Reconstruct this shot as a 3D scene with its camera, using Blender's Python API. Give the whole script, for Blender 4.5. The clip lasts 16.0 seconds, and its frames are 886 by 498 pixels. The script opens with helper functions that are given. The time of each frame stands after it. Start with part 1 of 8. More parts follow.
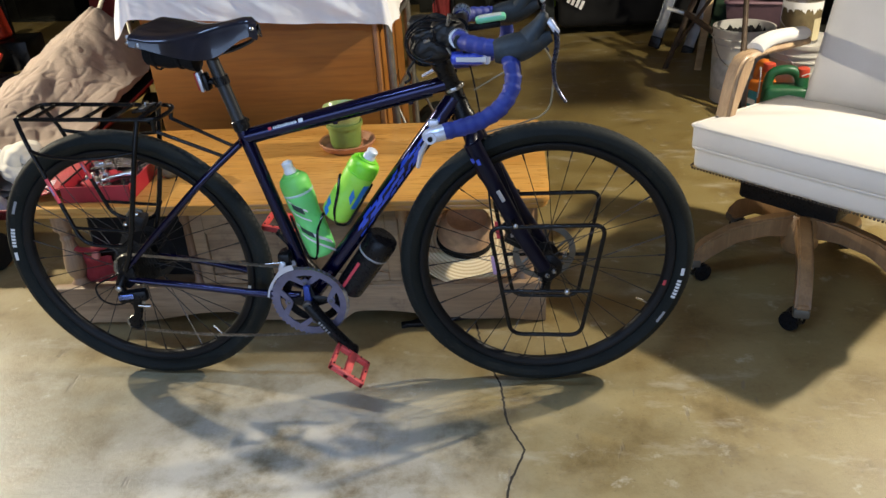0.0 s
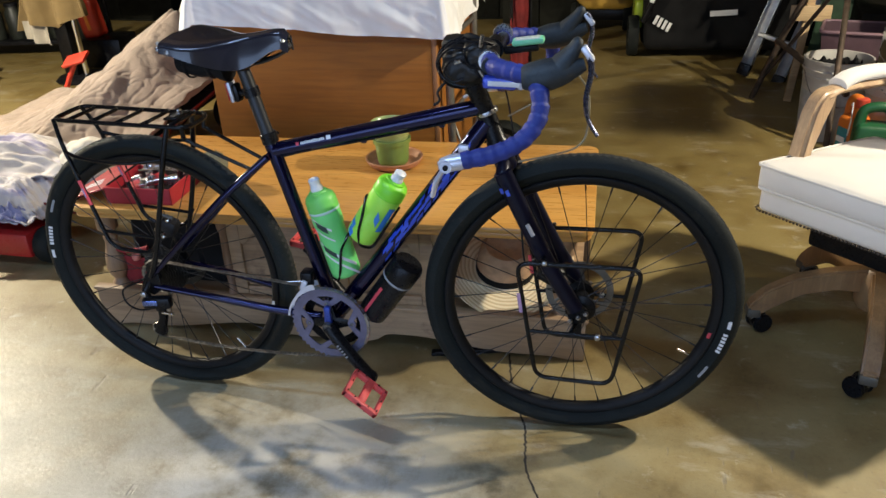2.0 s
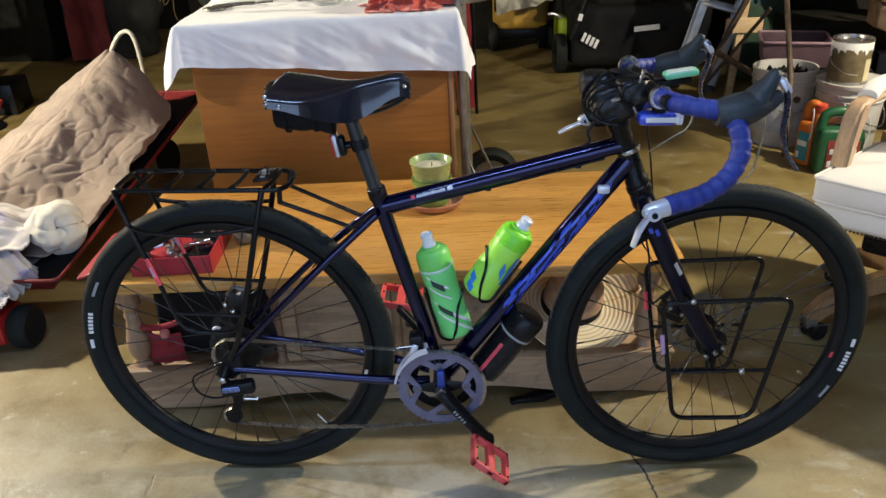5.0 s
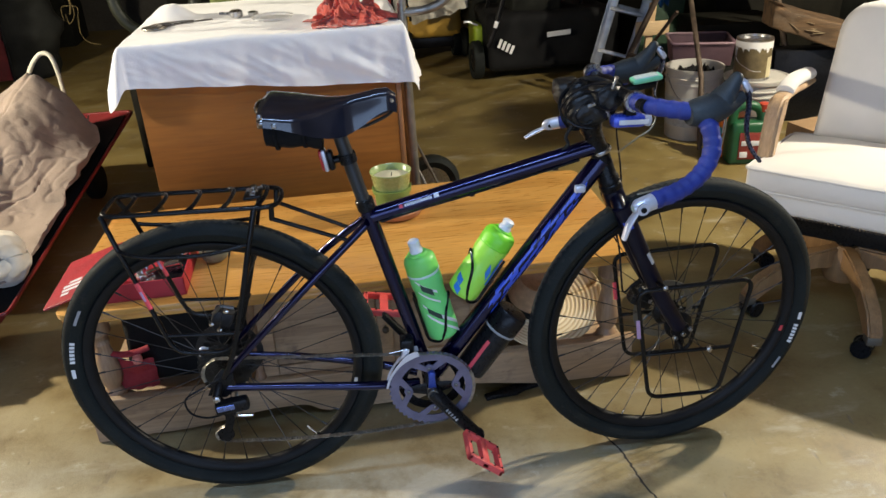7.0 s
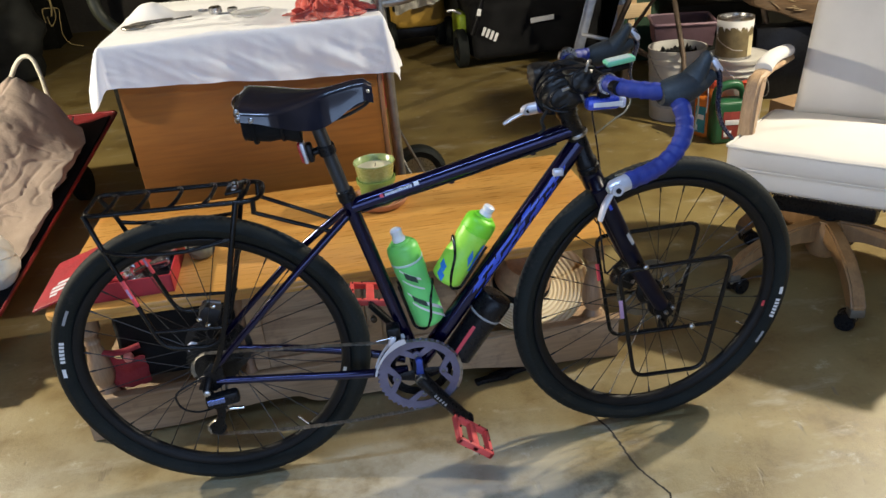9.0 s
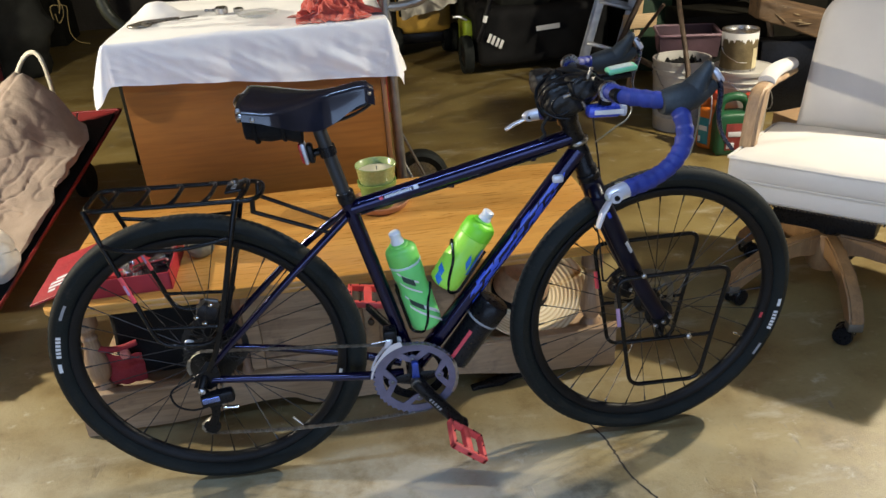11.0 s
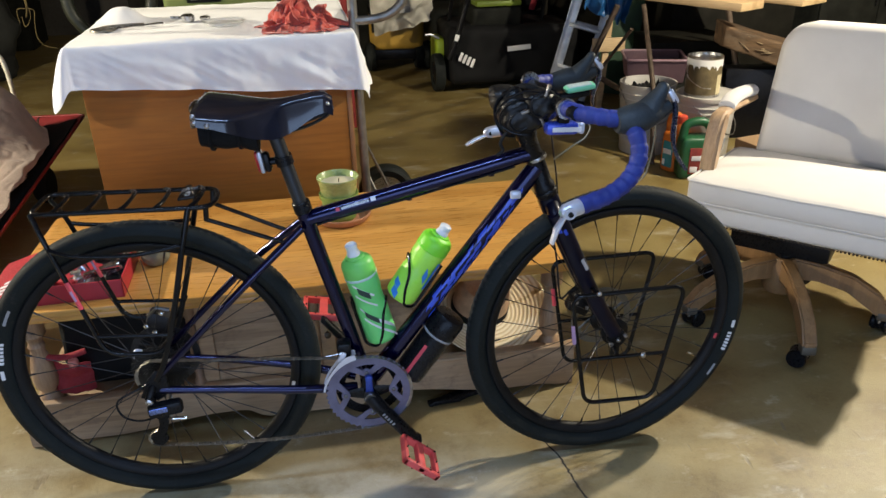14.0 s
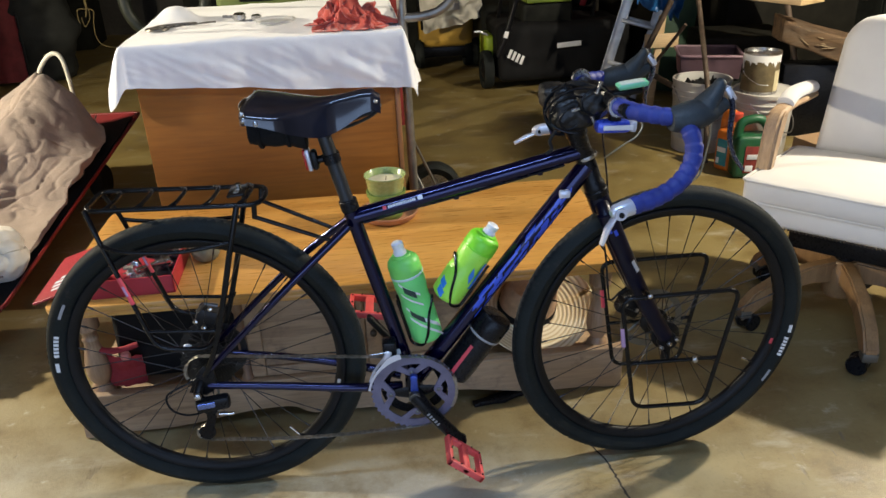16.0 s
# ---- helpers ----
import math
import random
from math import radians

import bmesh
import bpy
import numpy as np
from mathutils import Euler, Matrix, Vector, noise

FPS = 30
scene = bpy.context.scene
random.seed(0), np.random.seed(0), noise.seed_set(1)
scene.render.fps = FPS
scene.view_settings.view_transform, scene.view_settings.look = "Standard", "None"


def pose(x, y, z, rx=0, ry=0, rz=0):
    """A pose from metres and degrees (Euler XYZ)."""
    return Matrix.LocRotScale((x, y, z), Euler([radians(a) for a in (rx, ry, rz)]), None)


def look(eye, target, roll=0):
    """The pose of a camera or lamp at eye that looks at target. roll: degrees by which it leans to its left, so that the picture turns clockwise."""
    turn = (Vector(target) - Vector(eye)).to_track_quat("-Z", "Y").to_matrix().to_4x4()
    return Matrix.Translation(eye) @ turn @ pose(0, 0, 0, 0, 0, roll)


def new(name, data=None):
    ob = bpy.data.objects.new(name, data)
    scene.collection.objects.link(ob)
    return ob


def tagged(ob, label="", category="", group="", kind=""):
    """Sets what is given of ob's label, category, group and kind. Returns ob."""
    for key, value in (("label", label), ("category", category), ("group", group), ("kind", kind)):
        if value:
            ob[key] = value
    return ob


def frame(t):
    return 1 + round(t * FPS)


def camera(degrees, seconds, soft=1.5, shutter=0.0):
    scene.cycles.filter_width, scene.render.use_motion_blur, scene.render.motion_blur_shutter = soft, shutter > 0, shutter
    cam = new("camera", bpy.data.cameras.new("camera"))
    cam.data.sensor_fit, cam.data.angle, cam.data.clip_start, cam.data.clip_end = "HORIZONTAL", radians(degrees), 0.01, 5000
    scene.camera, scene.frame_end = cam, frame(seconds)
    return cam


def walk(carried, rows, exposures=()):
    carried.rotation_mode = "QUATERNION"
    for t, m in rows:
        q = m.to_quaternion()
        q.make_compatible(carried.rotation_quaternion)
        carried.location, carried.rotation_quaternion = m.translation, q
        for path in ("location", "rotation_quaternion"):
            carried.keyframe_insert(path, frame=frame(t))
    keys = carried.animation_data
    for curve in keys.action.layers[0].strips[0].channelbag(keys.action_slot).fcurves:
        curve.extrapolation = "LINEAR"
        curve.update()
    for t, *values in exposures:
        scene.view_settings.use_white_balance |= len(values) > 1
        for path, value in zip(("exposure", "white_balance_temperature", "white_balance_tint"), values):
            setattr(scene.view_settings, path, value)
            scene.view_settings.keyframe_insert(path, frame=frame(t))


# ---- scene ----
cam = camera(60.5, 16.0, soft=1.5)
PATH = [
    (0, (0.582, -1.634, 1.324), (0.336, 0.101, 0.361), -3.7),
    (0.5, (0.576, -1.641, 1.319), (0.339, 0.091, 0.347), -3.4),
    (1, (0.579, -1.64, 1.318), (0.347, 0.084, 0.332), -3.5),
    (1.5, (0.628, -1.606, 1.316), (0.34, 0.117, 0.343), -2.2),
    (2, (0.692, -1.507, 1.31), (0.234, 0.205, 0.384), -2.7),
    (2.5, (0.683, -1.445, 1.304), (0.049, 0.218, 0.392), -7.4),
    (3, (0.646, -1.476, 1.327), (0.011, 0.189, 0.419), -7.9),
    (3.2, (0.585, -1.492, 1.315), (0.013, 0.216, 0.445), -6.6),
    (5.3, (0.025, -1.436, 1.356), (0.013, 0.352, 0.46), -3.3),
    (5.5, (-0.037, -1.457, 1.371), (0.031, 0.336, 0.487), -3.5),
    (6, (-0.096, -1.498, 1.385), (0.063, 0.284, 0.491), -3.6),
    (6.5, (-0.067, -1.486, 1.373), (0.139, 0.294, 0.484), -2.7),
    (7, (-0.055, -1.497, 1.376), (0.072, 0.287, 0.482), -3.2),
    (7.5, (-0.05, -1.511, 1.379), (0.084, 0.273, 0.485), -3.1),
    (8, (-0.031, -1.514, 1.375), (0.083, 0.262, 0.462), -3.8),
    (8.2, (-0.031, -1.522, 1.378), (0.107, 0.25, 0.46), -5.3),
    (10.5, (-0.021, -1.511, 1.372), (0.106, 0.262, 0.457), -4.2),
    (11, (-0.021, -1.523, 1.372), (0.112, 0.256, 0.469), -3.8),
    (11.5, (-0.01, -1.542, 1.373), (0.152, 0.236, 0.472), -3.1),
    (12, (0.003, -1.547, 1.373), (0.192, 0.233, 0.48), -3.8),
    (12.5, (0.008, -1.546, 1.368), (0.22, 0.238, 0.49), -2.8),
    (13, (0.003, -1.537, 1.367), (0.228, 0.246, 0.488), -2.5),
    (13.5, (0.003, -1.529, 1.359), (0.221, 0.264, 0.501), -1.0),
    (14, (0.011, -1.524, 1.359), (0.223, 0.267, 0.495), -1.3),
    (14.5, (0.013, -1.521, 1.359), (0.208, 0.272, 0.496), -1.5),
    (15, (0.012, -1.509, 1.358), (0.18, 0.291, 0.502), -1.3),
    (15.5, (0.012, -1.503, 1.355), (0.139, 0.299, 0.497), -1.3),
    (16, (0.013, -1.506, 1.355), (0.102, 0.295, 0.488), -2.4),
]
walk(cam, [(t, look(eye, target, roll)) for t, eye, target, roll in PATH])

# ---- world and lamps ----
world = bpy.data.worlds.new("world")
world.use_nodes = True
world.node_tree.nodes["Background"].inputs[0].default_value = (0.02, 0.022, 0.03, 1)
world.node_tree.nodes["Background"].inputs[1].default_value = 0.1
scene.world = world
scene.view_settings.exposure = 0.0


def bulb_lamp(name, place, watts, colour, radius):
    data = bpy.data.lights.new(name, "POINT")
    data.energy, data.color, data.shadow_soft_size = watts, colour, radius
    ob = new(name, data)
    ob.location = place
    return ob


LAMP_WARM, LAMP_COOL = (-2.95, 1.02, 1.62), (2.75, 0.92, 2.1)
bulb_lamp("lamp_light_warm", LAMP_WARM, 398, (1.0, 0.90, 0.70), 0.045)
bulb_lamp("lamp_light_cool", LAMP_COOL, 388, (1.0, 0.91, 0.72), 0.045)

# unseen cool fill lamp, added to brighten the foreground
FILL_AT = (-0.05, -0.95, 2.55)
fill_data = bpy.data.lights.new("fill_light", "AREA")
fill_data.shape, fill_data.size, fill_data.size_y, fill_data.energy, fill_data.color = "RECTANGLE", 1.5, 0.16, 23, (0.37, 0.60, 1.0)
fill_data.spread = radians(150)
fill_ob = new("fill_light", fill_data)
fill_ob.matrix_basis = pose(FILL_AT[0], FILL_AT[1], FILL_AT[2] - 0.03, 0, 0, 0)

# evening sky through the open garage door behind the camera
DOOR_X, DOOR_W, DOOR_H = -0.4, 4.8, 2.15
door_data = bpy.data.lights.new("door_daylight", "AREA")
door_data.shape, door_data.size, door_data.size_y, door_data.energy, door_data.color = "RECTANGLE", DOOR_W, DOOR_H, 100, (0.47, 0.65, 1.0)
door_ob = new("door_daylight", door_data)
door_ob.matrix_basis = pose(DOOR_X, -4.42, DOOR_H / 2 + 0.02, 90, 0, 0)


# ---- building helpers ----
def V(*a):
    return Vector(a)


def thing(name, label, category, at=(0, 0, 0), rz=0, group="", kind=""):
    ob = new(name)
    ob.empty_display_size = 0.1
    ob.matrix_basis = pose(*at, 0, 0, rz)
    return tagged(ob, label, category, group, kind)


def finish(bm, smooth=True, angle=40):
    bmesh.ops.recalc_face_normals(bm, faces=bm.faces)
    if smooth:
        lim = radians(angle)
        for f in bm.faces:
            f.smooth = True
        for e in bm.edges:
            if len(e.link_faces) == 2 and e.calc_face_angle(0) > lim:
                e.smooth = False


def part(name, bm, material, parent, label="", smooth=True, angle=40):
    """Links a bmesh as one mesh object under a thing or a part."""
    finish(bm, smooth, angle)
    me = bpy.data.meshes.new(name)
    bm.to_mesh(me)
    bm.free()
    me.materials.append(material)
    ob = new(name, me)
    if parent is not None:
        ob.parent = parent
    if label:
        ob["label"] = label
    return ob


def solo(name, bm, material, label, category, kind="", group="", smooth=True, angle=40, at=None):
    ob = part(name, bm, material, None, "", smooth, angle)
    if at is not None:
        ob.matrix_basis = at
    return tagged(ob, label, category, group, kind)


def moved(bm, m, verts=None):
    bmesh.ops.transform(bm, matrix=m, verts=verts or bm.verts)
    return bm


def box(lo, hi, bevel=0.0, seg=2, bm=None):
    bm = bm or bmesh.new()
    made = bmesh.ops.create_cube(bm, size=1)["verts"]
    c = [(a + b) / 2 for a, b in zip(lo, hi)]
    s = [abs(b - a) for a, b in zip(lo, hi)]
    bmesh.ops.transform(bm, matrix=Matrix.Translation(c) @ Matrix.Diagonal((*s, 1)), verts=made)
    if bevel > 0:
        edges = list({e for v in made for e in v.link_edges})
        bmesh.ops.bevel(bm, geom=edges, offset=min(bevel, min(s) * 0.49), segments=seg, affect="EDGES", profile=0.5)
    return bm


def rounded(pts, radius, k=5, closed=False):
    """The corners of a bent line rounded off."""
    pts = [Vector(p) for p in pts]
    n, out = len(pts), []
    for i, p in enumerate(pts):
        if not closed and i in (0, n - 1):
            out.append(p)
            continue
        a, b = pts[i - 1], pts[(i + 1) % n]
        r = min(radius, (a - p).length * 0.49, (b - p).length * 0.49)
        s, e = p + (a - p).normalized() * r, p + (b - p).normalized() * r
        for j in range(k + 1):
            t = j / k
            out.append((1 - t) ** 2 * s + 2 * t * (1 - t) * p + t * t * e)
    return out


def spline(pts, k=8, closed=False):
    """A smooth line through the points."""
    pts = [Vector(p) for p in pts]
    n, out = len(pts), []
    for i in range(n if closed else n - 1):
        g = (lambda j: pts[j % n]) if closed else (lambda j: pts[min(max(j, 0), n - 1)])
        p0, p1, p2, p3 = g(i - 1), g(i), g(i + 1), g(i + 2)
        for j in range(k):
            t = j / k
            out.append(0.5 * (2 * p1 + (p2 - p0) * t + (2 * p0 - 5 * p1 + 4 * p2 - p3) * t * t + (3 * p1 - p0 - 3 * p2 + p3) * t ** 3))
    if not closed:
        out.append(pts[-1])
    return out


def tube(pts, r, n=12, closed=False, bm=None, squash=1.0):
    """A round bar along a line; r is one radius or one for each point."""
    bm = bm or bmesh.new()
    pts = [Vector(p) for p in pts]
    m = len(pts)
    rs = [r] * m if not hasattr(r, "__len__") else [r[min(int(i * len(r) / m), len(r) - 1)] for i in range(m)] if len(r) != m else list(r)
    tang = []
    for i in range(m):
        a, b = (pts[i - 1], pts[(i + 1) % m]) if closed else (pts[max(i - 1, 0)], pts[min(i + 1, m - 1)])
        tang.append((b - a).normalized())
    up = V(0, 0, 1) if abs(tang[0].z) < 0.9 else V(0, 1, 0)
    side = tang[0].cross(up).normalized()
    rings = []
    for i in range(m):
        side = (side - tang[i] * side.dot(tang[i])).normalized()
        other = tang[i].cross(side)
        rings.append([bm.verts.new(pts[i] + (side * math.cos(2 * math.pi * j / n) + other * squash * math.sin(2 * math.pi * j / n)) * rs[i]) for j in range(n)])
    for i in range(m if closed else m - 1):
        a, b = rings[i], rings[(i + 1) % m]
        for j in range(n):
            bm.faces.new((a[j], a[(j + 1) % n], b[(j + 1) % n], b[j]))
    if not closed:
        bm.faces.new(rings[0][::-1])
        bm.faces.new(rings[-1])
    return bm


def lathe(profile, n=24, m=None, bm=None, cap=True):
    """Turned round z: profile of (radius, height)."""
    bm = bm or bmesh.new()
    before = set(bm.verts)
    rings = []
    for r, z in profile:
        rings.append([bm.verts.new((max(r, 1e-4) * math.cos(2 * math.pi * j / n), max(r, 1e-4) * math.sin(2 * math.pi * j / n), z)) for j in range(n)])
    for a, b in zip(rings, rings[1:]):
        for j in range(n):
            bm.faces.new((a[j], a[(j + 1) % n], b[(j + 1) % n], b[j]))
    if cap:
        bm.faces.new(rings[0][::-1])
        bm.faces.new(rings[-1])
    if m is not None:
        bmesh.ops.transform(bm, matrix=m, verts=[v for v in bm.verts if v not in before])
    return bm


def along(a, b):
    """The pose that lays z from a to b."""
    a, b = Vector(a), Vector(b)
    return Matrix.Translation(a) @ (b - a).to_track_quat("Z", "Y").to_matrix().to_4x4()


def rod(a, b, r, n=12, bm=None, r2=None):
    length = (Vector(b) - Vector(a)).length
    return lathe([(r, 0), (r2 if r2 is not None else r, length)], n, along(a, b), bm)


def slab(outline, z0, z1, bevel=0.0, bm=None, seg=2):
    """A plate with the given outline in x, y."""
    bm = bm or bmesh.new()
    before = set(bm.verts)
    face = bm.faces.new([bm.verts.new((x, y, z0)) for x, y in outline])
    made = bmesh.ops.extrude_face_region(bm, geom=[face])["geom"]
    bmesh.ops.translate(bm, vec=(0, 0, z1 - z0), verts=[g for g in made if isinstance(g, bmesh.types.BMVert)])
    if bevel:
        mine = [v for v in bm.verts if v not in before]
        edges = [e for e in {e for v in mine for e in v.link_edges} if abs(e.verts[0].co.z - e.verts[1].co.z) < 1e-6]
        bmesh.ops.bevel(bm, geom=edges, offset=bevel, segments=seg, affect="EDGES", profile=0.5)
    return bm


def sheet(nx, ny, place, thick=0.0):
    """A grid of points place(u, v), u and v from 0 to 1, with a back side if thick."""
    bm = bmesh.new()
    g = [[bm.verts.new(place(i / nx, j / ny)) for j in range(ny + 1)] for i in range(nx + 1)]
    for i in range(nx):
        for j in range(ny):
            bm.faces.new((g[i][j], g[i + 1][j], g[i + 1][j + 1], g[i][j + 1]))
    if thick:
        bm.normal_update()
        back = [[bm.verts.new(g[i][j].co - g[i][j].normal * thick) for j in range(ny + 1)] for i in range(nx + 1)]
        for i in range(nx):
            for j in range(ny):
                bm.faces.new((back[i][j], back[i][j + 1], back[i + 1][j + 1], back[i + 1][j]))
        rim = [(i, 0) for i in range(nx)] + [(nx, j) for j in range(ny)] + [(i, ny) for i in range(nx, 0, -1)] + [(0, j) for j in range(ny, 0, -1)]
        for (a, b), (c, d) in zip(rim, rim[1:] + rim[:1]):
            bm.faces.new((g[a][b], back[a][b], back[c][d], g[c][d]))
    return bm


def fbm(p, octaves=4, gain=0.5):
    total, amp, q = 0.0, 1.0, Vector(p)
    for _ in range(octaves):
        total += amp * noise.noise(q)
        q, amp = q * 2.03 + V(3.1, 1.7, 5.3), amp * gain
    return total


def ridged(p, octaves=4):
    total, amp, q = 0.0, 1.0, Vector(p)
    for _ in range(octaves):
        total += amp * (1 - abs(noise.noise(q)) * 2)
        q, amp = q * 2.1 + V(1.3, 4.7, 2.3), amp * 0.5
    return total


def smoothstep(a, b, x):
    t = min(max((x - a) / (b - a), 0), 1)
    return t * t * (3 - 2 * t)


# ---- materials ----
def node_mat(name):
    m = bpy.data.materials.new(name)
    m.use_nodes = True
    nt = m.node_tree
    return m, nt, nt.nodes["Principled BSDF"]


def n_tex(nt, kind, scale, detail=4, stretch=(1, 1, 1), coord="Object", rough=0.55, turn=(0, 0, 0)):
    tc, mp, tx = nt.nodes.new("ShaderNodeTexCoord"), nt.nodes.new("ShaderNodeMapping"), nt.nodes.new(kind)
    mp.inputs["Scale"].default_value, mp.inputs["Rotation"].default_value = stretch, [radians(a) for a in turn]
    tx.inputs["Scale"].default_value = scale
    if "Detail" in tx.inputs:
        tx.inputs["Detail"].default_value = detail
    if "Roughness" in tx.inputs:
        tx.inputs["Roughness"].default_value = rough
    nt.links.new(tc.outputs[coord], mp.inputs["Vector"])
    nt.links.new(mp.outputs["Vector"], tx.inputs["Vector"])
    return tx


def n_ramp(nt, source, stops):
    r = nt.nodes.new("ShaderNodeValToRGB")
    while len(r.color_ramp.elements) < len(stops):
        r.color_ramp.elements.new(0.5)
    for e, (at, c) in zip(r.color_ramp.elements, stops):
        e.position, e.color = at, (*c, 1) if len(c) == 3 else c
    nt.links.new(source, r.inputs["Fac"])
    return r


def n_mix(nt, a, b, fac, blend="MIX"):
    m = nt.nodes.new("ShaderNodeMix")
    m.data_type, m.blend_type = "RGBA", blend
    for value, sock in ((fac, m.inputs[0]), (a, m.inputs[6]), (b, m.inputs[7])):
        if isinstance(value, (int, float)):
            sock.default_value = value
        elif isinstance(value, tuple):
            sock.default_value = (*value, 1)
        else:
            nt.links.new(value, sock)
    return m.outputs[2]


def n_bump(nt, bsdf, height, strength, distance=0.002):
    b = nt.nodes.new("ShaderNodeBump")
    b.inputs["Strength"].default_value, b.inputs["Distance"].default_value = strength, distance
    nt.links.new(height, b.inputs["Height"])
    nt.links.new(b.outputs["Normal"], bsdf.inputs["Normal"])


def grey(v):
    return (v, v, v)


def plain(name, colour, rough=0.5, metal=0.0, vary=0.15, scale=12, bump=0.15, fine=180, coat=0.0, wear=None, wear_at=0.62, rvary=0.12, sheen=0.0):
    """A surface of one colour with stains at one scale and grain at another; wear: the colour that shows in worn patches."""
    m, nt, b = node_mat(name)
    big, small = n_tex(nt, "ShaderNodeTexNoise", scale), n_tex(nt, "ShaderNodeTexNoise", fine, 3)
    lo, hi = tuple(c * (1 - vary) for c in colour), tuple(min(c * (1 + vary), 1) for c in colour)
    col = n_ramp(nt, big.outputs["Fac"], [(0.3, lo), (0.7, hi)]).outputs["Color"]
    if wear:
        patch = n_tex(nt, "ShaderNodeTexNoise", scale * 2.7, 8, rough=0.7)
        mask = n_ramp(nt, patch.outputs["Fac"], [(wear_at, grey(0)), (wear_at + 0.05, grey(1))]).outputs["Color"]
        col = n_mix(nt, col, wear, mask)
    nt.links.new(col, b.inputs["Base Color"])
    rr = n_ramp(nt, small.outputs["Fac"], [(0.3, grey(max(rough - rvary, 0.03))), (0.7, grey(min(rough + rvary, 1)))])
    nt.links.new(rr.outputs["Color"], b.inputs["Roughness"])
    b.inputs["Metallic"].default_value = metal
    b.inputs["Coat Weight"].default_value = coat
    b.inputs["Coat Roughness"].default_value = 0.08
    b.inputs["Sheen Weight"].default_value = sheen
    if bump:
        n_bump(nt, b, small.outputs["Fac"], bump, 0.0015)
    return m


def wood(name, dark, light, rough=0.4, axis="x", scale=9, coat=0.0, bump=0.2, stain=None, stain_at=0.55):
    m, nt, b = node_mat(name)
    s = {"x": (0.08, 1, 1), "y": (1, 0.08, 1), "z": (1, 1, 0.08)}[axis]
    rings = n_tex(nt, "ShaderNodeTexNoise", scale, 6, s, rough=0.6)
    fine = n_tex(nt, "ShaderNodeTexNoise", scale * 14, 3, s)
    cloud = n_tex(nt, "ShaderNodeTexNoise", 2.2, 3)
    mid = tuple((a + c) / 2 for a, c in zip(dark, light))
    col = n_ramp(nt, rings.outputs["Fac"], [(0.30, dark), (0.48, mid), (0.52, light), (0.75, mid)]).outputs["Color"]
    col = n_mix(nt, col, n_ramp(nt, fine.outputs["Fac"], [(0.35, grey(0.72)), (0.6, grey(1))]).outputs["Color"], 0.6, "MULTIPLY")
    col = n_mix(nt, col, n_ramp(nt, cloud.outputs["Fac"], [(0.3, grey(0.78)), (0.7, grey(1))]).outputs["Color"], 0.8, "MULTIPLY")
    if stain:
        patch = n_tex(nt, "ShaderNodeTexNoise", 7, 7, rough=0.7)
        col = n_mix(nt, col, stain, n_ramp(nt, patch.outputs["Fac"], [(stain_at, grey(0)), (stain_at + 0.15, grey(0.85))]).outputs["Color"])
    nt.links.new(col, b.inputs["Base Color"])
    rr = n_ramp(nt, fine.outputs["Fac"], [(0.3, grey(max(rough - 0.1, 0.05))), (0.7, grey(rough + 0.12))])
    nt.links.new(rr.outputs["Color"], b.inputs["Roughness"])
    b.inputs["Coat Weight"].default_value = coat
    b.inputs["Coat Roughness"].default_value = 0.2
    n_bump(nt, b, fine.outputs["Fac"], bump, 0.001)
    return m


def clear(name, colour=(1, 1, 1), rough=0.1, weight=0.85):
    m, nt, b = node_mat(name)
    b.inputs["Base Color"].default_value, b.inputs["Roughness"].default_value = (*colour, 1), rough
    b.inputs["Transmission Weight"].default_value, b.inputs["IOR"].default_value = weight, 1.4
    return m


